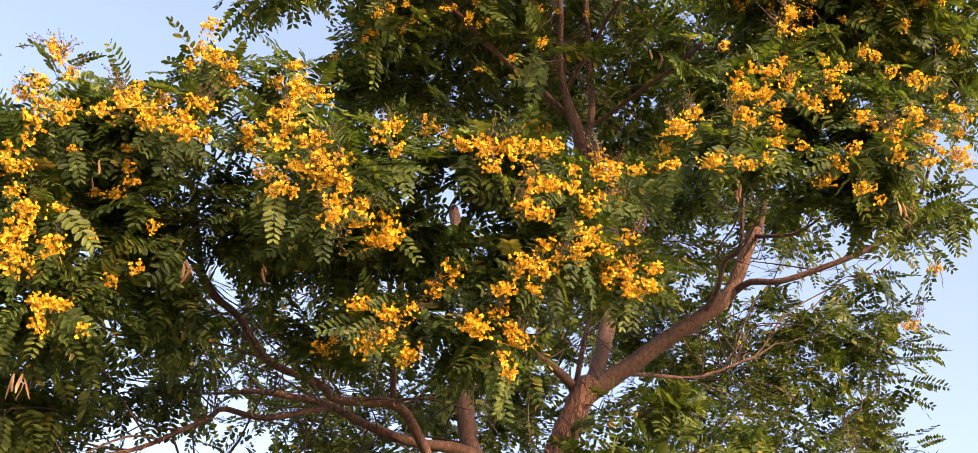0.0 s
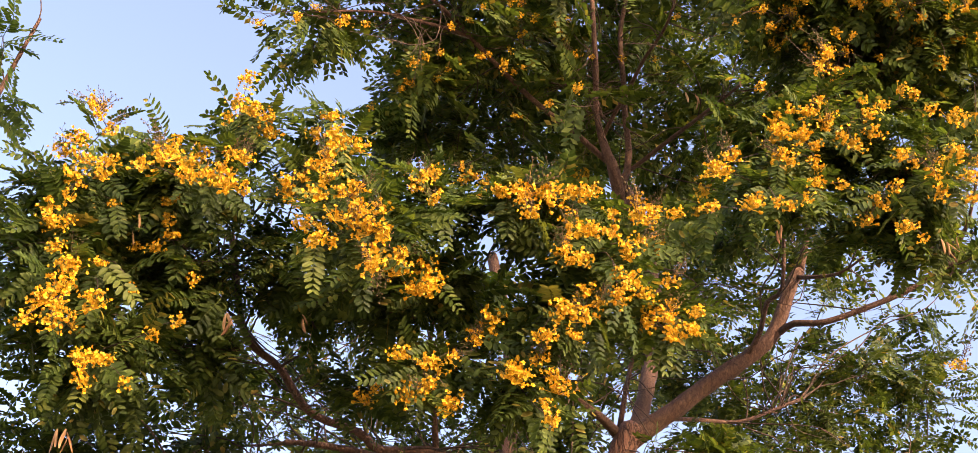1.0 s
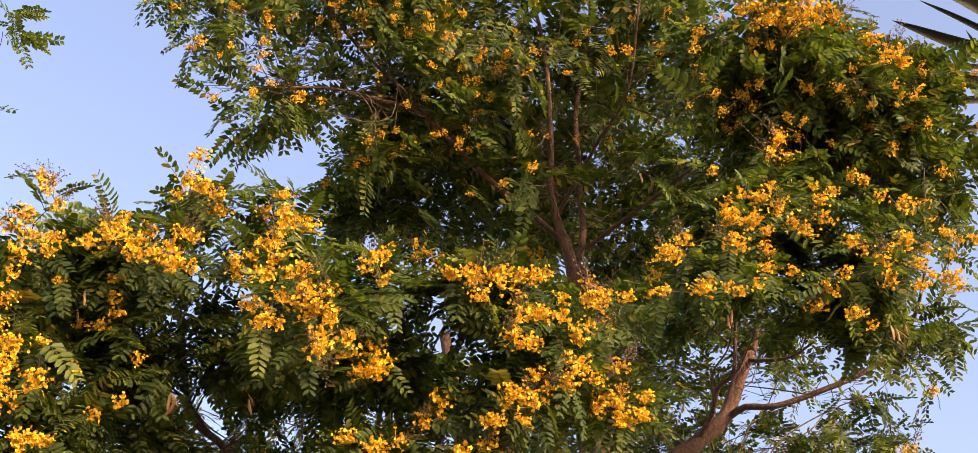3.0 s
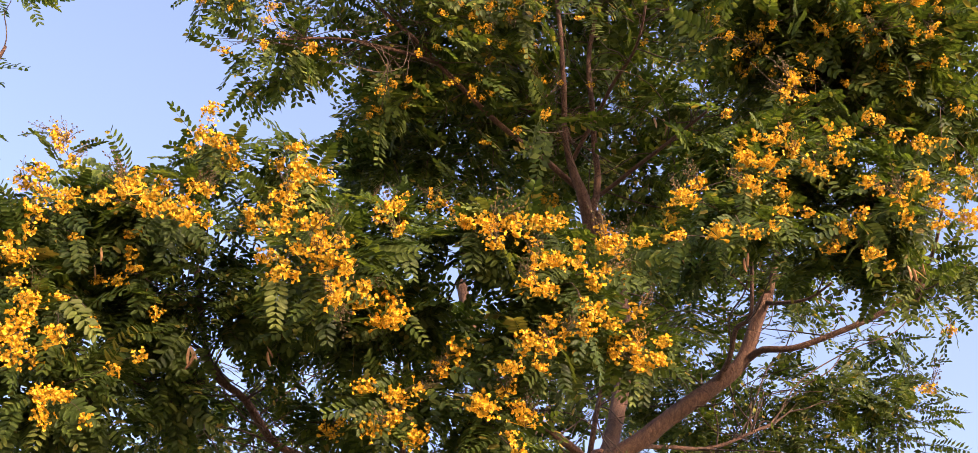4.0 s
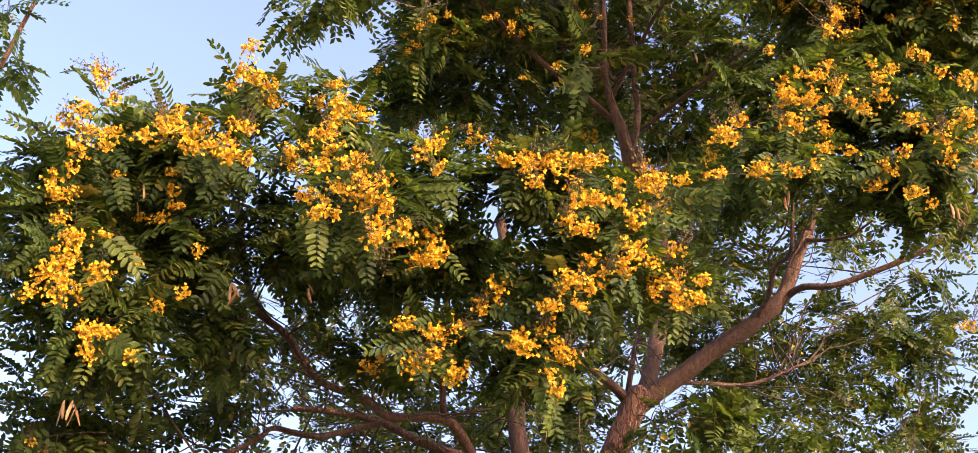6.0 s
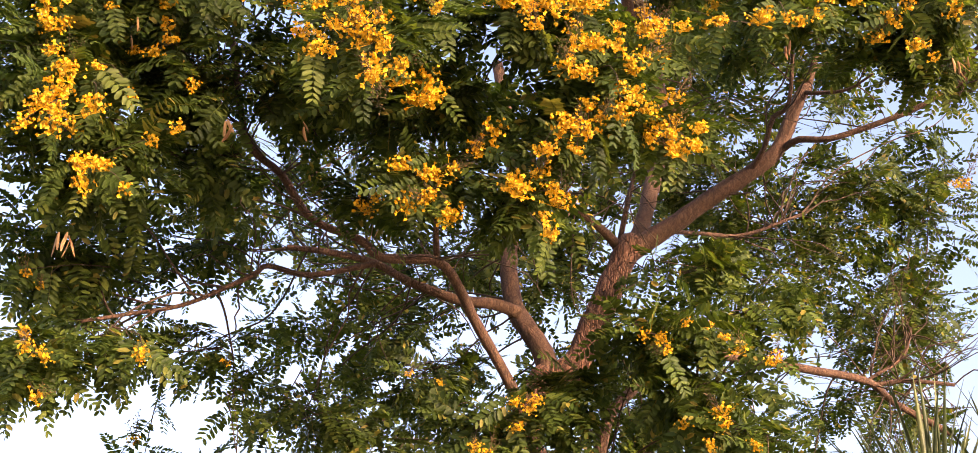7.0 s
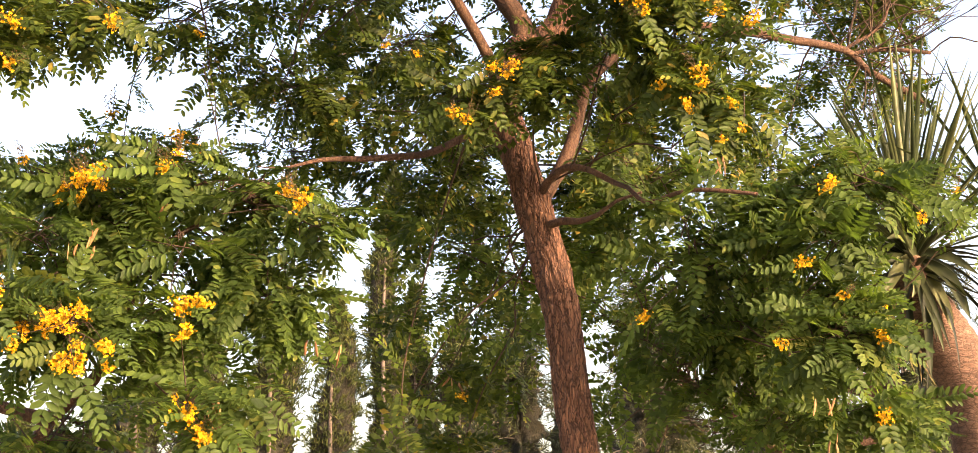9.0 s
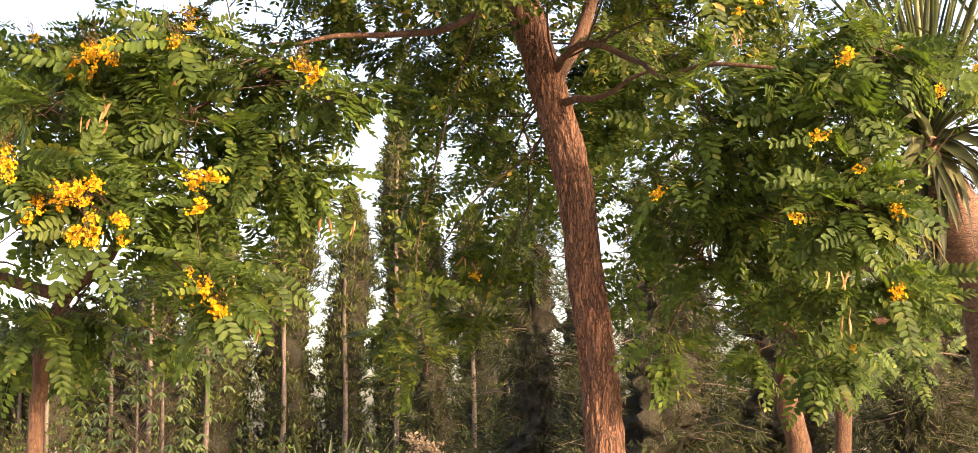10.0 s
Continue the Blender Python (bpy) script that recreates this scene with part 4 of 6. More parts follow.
spray(main_tree, (1.05, 6.40, 8.03), (0.62, 0.45, 0.50), 195, [(0.58, 5.96, 7.48, 0.80), (1.04, 5.85, 7.57, 0.80), (0.56, 6.01, 7.40, 0.80), (0.51, 6.09, 7.20, 0.80), (0.77, 5.91, 7.27, 0.80), (1.13, 5.87, 7.42, 0.80), (0.83, 5.86, 7.46, 0.80), (1.04, 5.86, 7.40, 0.80), (0.89, 5.85, 7.55, 0.80), (1.16, 6.04, 7.19, 0.80)])
spray(main_tree, (1.50, 6.20, 8.24), (0.33, 0.28, 0.38), 63, [(1.19, 5.89, 7.72, 0.80), (1.40, 5.83, 8.11, 0.80), (1.34, 5.84, 8.08, 0.80), (1.35, 5.82, 7.64, 0.80), (1.46, 5.82, 8.07, 0.80), (1.38, 5.80, 7.69, 0.80), (1.30, 5.85, 8.10, 0.80)])
spray(main_tree, (0.14, 6.80, 7.61), (0.70, 0.48, 0.49), 199, [(0.25, 6.23, 7.21, 0.80), (0.46, 6.30, 7.35, 0.80), (0.19, 6.25, 6.93, 0.80), (0.26, 6.24, 6.97, 0.80), (-0.00, 6.23, 7.03, 0.80), (0.14, 6.23, 6.97, 0.80), (0.04, 6.23, 7.05, 0.80), (0.22, 6.48, 6.78, 0.80), (0.52, 6.31, 7.27, 0.80), (0.49, 6.30, 7.32, 0.80), (0.18, 6.22, 7.08, 0.80)])
spray(main_tree, (0.83, 7.00, 7.90), (0.64, 0.46, 0.52), 152, [(1.09, 6.52, 7.28, 0.80)])
spray(main_tree, (-0.06, 7.20, 7.24), (0.71, 0.47, 0.46), 229, [(-0.11, 6.61, 6.49, 1.02), (-0.03, 6.66, 6.46, 1.02), (0.04, 6.71, 6.45, 1.02)])
spray(main_tree, (1.35, 7.20, 7.62), (0.47, 0.38, 0.47), 115, [])
spray(main_tree, (-0.23, 7.60, 8.18), (0.55, 0.42, 0.50), 103, [])
spray(main_tree, (-0.44, 7.00, 7.03), (0.30, 0.23, 0.28), 86, [(-0.45, 6.65, 6.48, 1.02), (-0.26, 6.68, 6.54, 1.02)])
spray(main_tree, (1.41, 7.40, 7.14), (0.42, 0.31, 0.34), 87, [])
spray(main_tree, (1.61, 6.00, 7.37), (0.35, 0.29, 0.39), 122, [(1.48, 5.74, 7.57, 0.80), (1.46, 5.62, 7.24, 0.80), (1.45, 5.61, 6.80, 0.80), (1.42, 5.61, 6.83, 0.80), (1.31, 5.71, 7.31, 0.80), (1.29, 5.71, 7.25, 0.80), (1.45, 5.62, 7.20, 0.80), (1.47, 5.59, 7.07, 0.80), (1.49, 5.60, 7.16, 0.80)])
spray(main_tree, (1.92, 5.40, 7.00), (0.47, 0.27, 0.17), 80, [(1.69, 5.06, 6.94, 0.80), (1.77, 5.03, 6.86, 0.80), (1.89, 5.04, 6.90, 0.80), (1.99, 5.07, 6.96, 0.80), (2.09, 5.08, 6.92, 0.80), (2.10, 5.15, 7.09, 0.80), (1.93, 5.02, 6.81, 0.80), (1.36, 5.16, 6.82, 0.80), (1.62, 5.10, 6.67, 0.80), (1.39, 5.16, 6.87, 0.80), (1.37, 5.16, 6.90, 0.80), (1.64, 5.04, 6.68, 0.80), (1.73, 5.02, 6.68, 0.80), (1.81, 5.01, 6.73, 0.80), (1.73, 5.03, 6.85, 0.80), (1.85, 5.02, 6.84, 0.80), (1.73, 5.02, 6.84, 0.80), (1.51, 5.10, 6.92, 0.80), (1.72, 5.03, 6.67, 0.80), (2.01, 5.06, 6.92, 0.80), (1.85, 5.01, 6.74, 0.80), (2.02, 5.05, 6.86, 0.80), (2.04, 5.06, 6.74, 0.80), (2.17, 5.11, 6.88, 0.80), (1.81, 5.01, 6.80, 0.80), (1.89, 5.03, 6.70, 0.80), (2.29, 5.16, 6.91, 0.80), (1.72, 5.04, 6.66, 0.80)])
spray(main_tree, (2.10, 5.60, 6.95), (0.58, 0.38, 0.36), 215, [(1.42, 5.32, 6.70, 0.80), (1.44, 5.32, 6.59, 0.80), (1.55, 5.28, 6.44, 0.80), (1.61, 5.19, 6.51, 0.80), (1.67, 5.16, 6.50, 0.80), (2.08, 5.13, 6.46, 0.80), (1.91, 5.11, 6.44, 0.80), (1.50, 5.32, 6.36, 0.80), (1.57, 5.32, 6.37, 0.80), (1.60, 5.20, 6.46, 0.80), (1.80, 5.18, 6.30, 0.80), (1.52, 5.32, 6.32, 0.80), (1.60, 5.20, 6.45, 0.80), (1.63, 5.21, 6.39, 0.80), (1.57, 5.22, 6.49, 0.80), (1.67, 5.32, 6.33, 0.80), (1.56, 5.30, 6.43, 0.80), (1.95, 5.12, 6.59, 0.80), (2.12, 5.15, 6.41, 0.80), (2.05, 5.32, 6.26, 0.80), (1.87, 5.11, 6.43, 0.80), (1.87, 5.19, 6.28, 0.80)])
spray(main_tree, (2.54, 5.50, 6.86), (0.38, 0.29, 0.30), 150, [(2.34, 5.10, 6.64, 0.80), (2.42, 5.11, 6.69, 0.80), (2.53, 5.11, 6.58, 0.80), (2.23, 5.14, 6.36, 0.80), (2.81, 5.25, 6.62, 0.80), (2.46, 5.11, 6.40, 0.80), (2.18, 5.15, 6.63, 0.80), (2.29, 5.23, 6.30, 0.80), (2.31, 5.10, 6.62, 0.80), (2.43, 5.10, 6.63, 0.80), (2.89, 5.25, 6.72, 0.80), (2.55, 5.12, 6.67, 0.80), (2.48, 5.10, 6.45, 0.80), (2.50, 5.12, 6.41, 0.80), (2.36, 5.09, 6.45, 0.80), (2.41, 5.22, 6.29, 0.80), (2.45, 5.23, 6.30, 0.80), (2.24, 5.25, 6.30, 0.80), (2.19, 5.14, 6.45, 0.80), (2.21, 5.25, 6.32, 0.80), (2.38, 5.10, 6.41, 0.80), (2.35, 5.11, 6.36, 0.80), (2.19, 5.19, 6.36, 0.80)])
spray(main_tree, (1.90, 5.80, 6.56), (0.50, 0.37, 0.43), 228, [(1.76, 5.24, 6.24, 1.02), (1.77, 5.32, 6.21, 0.80)])
spray(main_tree, (2.43, 5.80, 6.56), (0.51, 0.36, 0.40), 209, [(2.33, 5.25, 6.16, 1.02)])
spray(main_tree, (2.78, 5.80, 6.56), (0.37, 0.34, 0.48), 176, [(2.46, 5.31, 5.85, 1.02), (2.59, 5.44, 5.63, 1.02), (2.64, 5.44, 5.73, 1.02), (2.57, 5.26, 6.02, 1.02), (2.94, 5.48, 6.56, 0.80)])
spray(main_tree, (0.52, 6.30, 9.80), (1.08, 0.60, 0.42), 225, [])
spray(main_tree, (-1.55, 6.00, 8.65), (0.26, 0.19, 0.21), 16, [(-1.48, 5.68, 8.31, 0.80), (-1.38, 5.71, 8.20, 0.80), (-1.57, 5.70, 8.27, 0.80)])
spray(main_tree, (0.63, 7.60, 7.50), (0.53, 0.40, 0.48), 86, [(0.58, 7.06, 6.77, 1.02), (0.68, 7.08, 6.77, 1.02)])
spray(main_tree, (1.75, 6.60, 7.13), (0.40, 0.35, 0.48), 114, [])
spray(main_tree, (0.26, 8.00, 8.16), (1.13, 0.73, 0.71), 170, [])
spray(main_tree, (0.32, 5.40, 3.46), (0.29, 0.20, 0.22), 108, [(0.15, 5.10, 3.36, 0.75), (0.21, 5.08, 3.33, 0.75), (0.24, 5.07, 3.36, 0.75)])
spray(main_tree, (0.76, 5.20, 3.70), (0.33, 0.21, 0.19), 112, [(0.80, 4.87, 3.62, 0.75), (0.89, 4.89, 3.62, 0.75), (0.95, 4.92, 3.58, 0.75), (0.64, 4.87, 3.56, 0.75), (0.70, 4.86, 3.54, 0.75), (0.71, 4.88, 3.49, 0.75)])
spray(main_tree, (0.96, 5.20, 3.46), (0.36, 0.23, 0.22), 137, [(1.01, 4.93, 3.53, 0.75), (1.16, 4.97, 3.54, 0.75), (1.14, 4.94, 3.49, 0.75), (0.78, 4.91, 3.22, 0.75)])
spray(main_tree, (1.05, 5.00, 3.17), (0.24, 0.17, 0.17), 81, [(0.89, 4.79, 3.23, 0.75), (0.90, 4.75, 3.18, 0.75), (1.00, 4.70, 3.08, 0.75), (1.04, 4.72, 3.00, 0.75), (0.96, 4.75, 2.97, 0.75), (0.85, 4.74, 3.08, 0.75)])
spray(main_tree, (0.97, 5.80, 4.23), (0.35, 0.21, 0.18), 78, [])
spray(main_tree, (1.26, 5.60, 3.96), (0.31, 0.20, 0.20), 71, [])
spray(main_tree, (0.04, 5.40, 3.36), (0.23, 0.17, 0.18), 51, [(0.17, 5.13, 3.27, 0.75), (-0.00, 5.12, 3.18, 0.75), (0.06, 5.14, 3.16, 0.75)])
spray(main_tree, (-0.33, 6.40, 3.92), (0.46, 0.27, 0.22), 86, [(-0.31, 6.01, 3.79, 0.75), (-0.16, 6.02, 3.75, 0.75)])
spray(main_tree, (-0.62, 6.80, 4.31), (0.50, 0.29, 0.23), 44, [])
spray(main_tree, (-0.54, 6.20, 3.53), (0.33, 0.21, 0.21), 73, [])
spray(main_tree, (-1.62, 4.60, 3.27), (0.26, 0.19, 0.21), 101, [(-1.52, 4.33, 3.31, 0.75), (-1.50, 4.30, 3.24, 0.75), (-1.43, 4.30, 3.21, 0.75), (-1.43, 4.31, 3.07, 0.75)])
spray(main_tree, (-1.40, 4.80, 3.45), (0.27, 0.17, 0.17), 78, [(-1.17, 4.54, 3.30, 0.75)])
spray(main_tree, (-1.12, 5.40, 3.64), (0.42, 0.22, 0.14), 50, [])
spray(main_tree, (-0.80, 6.00, 3.56), (0.36, 0.30, 0.23), 78, [])
spray(main_tree, (1.52, 6.60, 4.54), (0.40, 0.24, 0.20), 59, [])
spray(main_tree, (2.61, 8.00, 4.97), (0.45, 0.41, 0.58), 78, [])
spray(main_tree, (2.02, 7.40, 5.27), (0.46, 0.29, 0.27), 42, [])
spray(main_tree, (-0.37, 7.50, 4.90), (0.48, 0.30, 0.26), 61, [])
spray(main_tree, (0.03, 7.50, 4.98), (0.34, 0.25, 0.30), 48, [])
spray(main_tree, (-0.44, 7.20, 4.01), (0.41, 0.28, 0.28), 65, [])
spray(main_tree, (-0.03, 7.50, 3.79), (0.35, 0.27, 0.32), 68, [])
spray(main_tree, (-0.68, 7.40, 4.38), (0.43, 0.26, 0.22), 36, [])
spray(main_tree, (0.55, 7.60, 4.96), (0.34, 0.27, 0.34), 55, [])
spray(main_tree, (0.68, 7.40, 4.40), (0.25, 0.20, 0.25), 41, [])
spray(main_tree, (0.91, 7.60, 4.13), (0.33, 0.26, 0.33), 68, [])
spray(main_tree, (0.97, 7.60, 3.61), (0.32, 0.24, 0.29), 61, [])
spray(main_tree, (-0.16, 7.60, 3.30), (0.28, 0.23, 0.28), 38, [])
spray(main_tree, (-1.05, 7.20, 4.41), (0.39, 0.23, 0.18), 28, [])
spray(main_tree, (1.32, 7.00, 3.49), (0.33, 0.23, 0.23), 47, [])
spray(main_tree, (1.51, 7.00, 3.83), (0.27, 0.19, 0.20), 32, [])
spray(main_tree, (1.61, 6.80, 3.44), (0.30, 0.20, 0.20), 36, [])
spray(main_tree, (0.38, 7.80, 5.34), (0.43, 0.27, 0.24), 39, [])
spray(main_tree, (2.40, 8.50, 4.90), (0.43, 0.27, 0.26), 35, [])
spray(main_tree, (2.96, 8.50, 5.17), (0.40, 0.28, 0.31), 37, [])
spray(main_tree, (2.86, 8.50, 4.51), (0.39, 0.26, 0.26), 27, [])
spray(main_tree, (3.15, 8.50, 4.91), (0.26, 0.21, 0.26), 21, [])
spray(main_tree, (-0.84, 7.40, 3.63), (0.39, 0.21, 0.14), 22, [])
spray(main_tree, (-1.08, 7.20, 3.61), (0.34, 0.19, 0.12), 15, [])
spray(main_tree, (-0.37, 7.80, 3.60), (0.33, 0.22, 0.22), 41, [])
spray(main_tree, (0.06, 7.40, 3.68), (0.24, 0.18, 0.21), 35, [])
spray(main_tree, (0.78, 7.60, 3.48), (0.21, 0.21, 0.32), 50, [])
spray(main_tree, (0.90, 7.40, 3.72), (0.25, 0.18, 0.21), 35, [])
spray(main_tree, (2.35, 8.80, 4.54), (0.35, 0.26, 0.30), 47, [])
spray(main_tree, (1.77, 7.40, 3.62), (0.25, 0.19, 0.21), 39, [])
spray(main_tree, (2.66, 8.80, 4.24), (0.30, 0.23, 0.26), 32, [])
spray(main_tree, (-0.65, 7.80, 3.45), (0.29, 0.20, 0.22), 36, [])
spray(main_tree, (0.70, 8.00, 3.28), (0.19, 0.16, 0.22), 25, [])
spray(main_tree, (-0.05, 6.80, 3.31), (0.35, 0.23, 0.22), 29, [])
spray(main_tree, (-0.15, 7.20, 2.78), (0.27, 0.25, 0.36), 37, [])
spray(main_tree, (-0.08, 6.80, 2.30), (0.31, 0.22, 0.25), 47, [(0.06, 6.47, 2.23, 0.75)])
spray(main_tree, (-0.17, 6.00, 1.74), (0.15, 0.11, 0.12), 27, [])
spray(main_tree, (0.15, 7.50, 3.08), (0.31, 0.26, 0.35), 68, [])
spray(main_tree, (0.24, 7.20, 2.38), (0.23, 0.20, 0.26), 38, [])
spray(main_tree, (-0.30, 6.40, 1.99), (0.17, 0.14, 0.17), 29, [])
spray(main_tree, (0.04, 6.60, 1.97), (0.15, 0.12, 0.15), 17, [])
# boughs behind and above, added to block light from the crown's middle
spray(main_tree, (1.19, 8.20, 8.45), (0.93, 0.66, 0.73), 110, [])
spray(main_tree, (1.38, 7.60, 8.50), (0.56, 0.41, 0.47), 50, [])
spray(main_tree, (0.80, 8.00, 7.69), (0.55, 0.38, 0.41), 60, [])
spray(main_tree, (1.75, 7.80, 7.83), (0.51, 0.41, 0.51), 60, [])
spray(main_tree, (0.59, 7.40, 8.95), (1.04, 0.65, 0.57), 137, [])
spray(main_tree, (2.16, 6.80, 7.79), (0.51, 0.39, 0.47), 105, [])
spray(main_tree, (2.62, 6.80, 7.70), (0.56, 0.45, 0.46), 110, [])
spray(main_tree, (1.32, 7.00, 9.71), (0.74, 0.47, 0.44), 117, [])
spray(main_tree, (0.48, 7.20, 10.88), (1.17, 0.66, 0.48), 103, [])
spray(main_tree, (1.50, 7.80, 7.11), (0.53, 0.33, 0.31), 70, [])
spray(main_tree, (0.16, 8.00, 7.69), (0.59, 0.38, 0.37), 85, [])
spray(main_tree, (-0.97, 4.40, 5.09), (0.13, 0.08, 0.06), 14, [(-0.93, 4.13, 4.96, 1.02), (-0.88, 4.11, 4.91, 1.02), (-0.82, 4.12, 4.89, 1.02)])
spray(main_tree, (-0.60, 4.50, 5.12), (0.10, 0.08, 0.10), 21, [(-0.59, 4.20, 4.95, 1.02), (-0.56, 4.19, 4.84, 1.02)])
spray(main_tree, (-1.27, 4.40, 4.92), (0.15, 0.08, 0.06), 13, [(-1.20, 4.09, 4.70, 1.02), (-1.15, 4.09, 4.71, 1.02)])
spray(main_tree, (1.34, 7.80, 6.73), (0.47, 0.33, 0.34), 119, [])
spray(main_tree, (1.71, 7.80, 6.49), (0.34, 0.26, 0.30), 28, [])
spray(main_tree, (1.12, 7.60, 6.07), (0.32, 0.27, 0.36), 98, [])
spray(main_tree, (0.69, 7.40, 5.98), (0.39, 0.28, 0.31), 87, [])
spray(main_tree, (1.41, 7.80, 5.68), (0.45, 0.31, 0.32), 107, [])
spray(main_tree, (2.15, 7.20, 6.32), (0.44, 0.27, 0.24), 72, [])
spray(main_tree, (2.96, 7.00, 6.03), (0.28, 0.21, 0.24), 34, [(2.86, 6.69, 5.58, 1.02)])
spray(main_tree, (1.54, 7.80, 5.24), (0.44, 0.27, 0.24), 81, [])
spray(main_tree, (0.50, 7.60, 5.29), (0.35, 0.25, 0.27), 68, [])
spray(main_tree, (-0.06, 7.60, 4.99), (0.30, 0.26, 0.34), 61, [])
spray(main_tree, (0.50, 7.60, 5.17), (0.23, 0.20, 0.27), 35, [])
spray(main_tree, (0.51, 7.20, 4.21), (0.28, 0.21, 0.24), 42, [])
spray(main_tree, (1.35, 7.80, 5.72), (0.41, 0.29, 0.32), 67, [])
spray(main_tree, (1.00, 7.80, 5.98), (0.25, 0.20, 0.25), 30, [])
spray(main_tree, (2.33, 8.20, 5.18), (0.46, 0.32, 0.34), 37, [])
spray(main_tree, (2.89, 8.20, 5.19), (0.26, 0.24, 0.34), 20, [])
spray(main_tree, (-0.46, 7.00, 4.45), (0.41, 0.26, 0.24), 57, [])
spray(main_tree, (-0.72, 6.80, 4.01), (0.26, 0.15, 0.12), 12, [])
spray(main_tree, (-0.88, 6.40, 3.67), (0.28, 0.16, 0.12), 39, [])
spray(main_tree, (-0.82, 6.80, 3.50), (0.32, 0.19, 0.16), 34, [])
spray(main_tree, (-0.44, 6.80, 3.44), (0.32, 0.17, 0.11), 13, [])
spray(main_tree, (-0.12, 7.00, 3.37), (0.26, 0.20, 0.23), 42, [])
spray(main_tree, (0.78, 7.60, 3.54), (0.29, 0.21, 0.25), 47, [])
spray(main_tree, (0.99, 7.00, 3.66), (0.30, 0.20, 0.20), 45, [])
spray(main_tree, (-1.90, 7.40, 3.68), (0.29, 0.16, 0.11), 12, [])
spray(main_tree, (0.08, 7.40, 3.44), (0.24, 0.19, 0.24), 49, [])
spray(main_tree, (0.82, 7.60, 3.40), (0.25, 0.19, 0.21), 42, [])
spray(main_tree, (1.17, 7.40, 3.50), (0.32, 0.21, 0.21), 45, [])
spray(main_tree, (0.68, 6.60, 3.41), (0.28, 0.17, 0.16), 55, [])
spray(main_tree, (0.18, 7.20, 3.60), (0.24, 0.18, 0.20), 35, [])
spray(main_tree, (0.66, 7.00, 3.61), (0.17, 0.13, 0.17), 21, [])
spray(main_tree, (0.82, 7.60, 3.11), (0.21, 0.21, 0.32), 59, [])
spray(main_tree, (0.37, 7.80, 2.78), (0.22, 0.17, 0.22), 33, [])
spray(main_tree, (0.19, 7.60, 3.43), (0.21, 0.17, 0.21), 27, [])
spray(main_tree, (0.91, 7.80, 2.79), (0.22, 0.17, 0.22), 33, [])
spray(main_tree, (-1.72, 5.60, 4.06), (0.29, 0.17, 0.14), 68, [])
spray(main_tree, (-1.72, 5.60, 4.40), (0.27, 0.17, 0.15), 46, [])
spray(main_tree, (-1.26, 5.80, 4.51), (0.33, 0.19, 0.14), 40, [])
spray(main_tree, (-0.82, 6.00, 4.66), (0.28, 0.17, 0.14), 33, [])
spray(main_tree, (-1.08, 6.00, 4.82), (0.34, 0.19, 0.13), 30, [])
spray(main_tree, (2.37, 5.60, 5.33), (0.32, 0.19, 0.16), 68, [(2.50, 5.29, 5.33, 1.02)])
spray(main_tree, (2.45, 5.40, 5.13), (0.16, 0.11, 0.13), 27, [])
spray(main_tree, (2.87, 8.50, 4.40), (0.34, 0.24, 0.26), 32, [])
spray(main_tree, (2.08, 5.25, 6.66), (0.32, 0.22, 0.2), 110, [(1.63, 5.07, 6.42, 0.6), (1.89, 5.07, 6.36, 0.6), (2.04, 5.07, 6.40, 0.6), (2.20, 5.07, 6.31, 0.6), (1.99, 5.07, 6.56, 0.5)])
spray(main_tree, (2.42, 5.30, 6.44), (0.28, 0.2, 0.2), 90, [(2.20, 5.12, 6.34, 0.5), (2.46, 5.12, 6.41, 0.5), (2.48, 5.12, 6.22, 0.6), (2.29, 5.12, 6.07, 0.5)])
spray(main_tree, (1.57, 5.30, 6.52), (0.22, 0.16, 0.16), 48, [(1.36, 5.12, 6.51, 0.6), (1.42, 5.12, 6.40, 0.7), (1.45, 5.12, 6.27, 0.6), (1.28, 5.12, 6.32, 0.5)])
spray(main_tree, (1.81, 5.30, 6.18), (0.24, 0.16, 0.16), 50, [(1.73, 5.12, 6.11, 0.6), (1.75, 5.12, 5.97, 0.6)])
spray(main_tree, (2.57, 8.40, 4.57), (0.29, 0.19, 0.17), 12, [])
spray(main_tree, (-0.10, 7.60, 4.28), (0.29, 0.21, 0.22), 16, [])
spray(main_tree, (1.05, 7.80, 4.17), (0.26, 0.29, 0.45), 71, [])
spray(main_tree, (0.74, 7.60, 4.44), (0.22, 0.18, 0.22), 27, [])
spray(main_tree, (0.28, 8.00, 4.07), (0.27, 0.23, 0.30), 33, [])
spray(main_tree, (-1.86, 5.40, 3.52), (0.28, 0.20, 0.16), 40, [(-1.90, 5.15, 3.52, 0.75)])
spray(main_tree, (-1.00, 5.50, 3.46), (0.20, 0.16, 0.13), 20, [(-1.02, 5.30, 3.56, 0.6)])
spray(main_tree, (1.74, 5.05, 6.64), (0.26, 0.18, 0.08), 30, [(1.55, 4.85, 6.72, 1.2), (1.63, 4.85, 6.76, 1.2), (1.71, 4.85, 6.73, 1.2), (1.80, 4.85, 6.78, 1.25), (1.89, 4.85, 6.76, 1.2), (1.97, 4.85, 6.76, 1.25), (2.03, 4.85, 6.71, 1.2), (1.67, 4.85, 6.66, 1.1), (1.86, 4.85, 6.68, 1.2), (1.94, 4.85, 6.67, 1.1)])
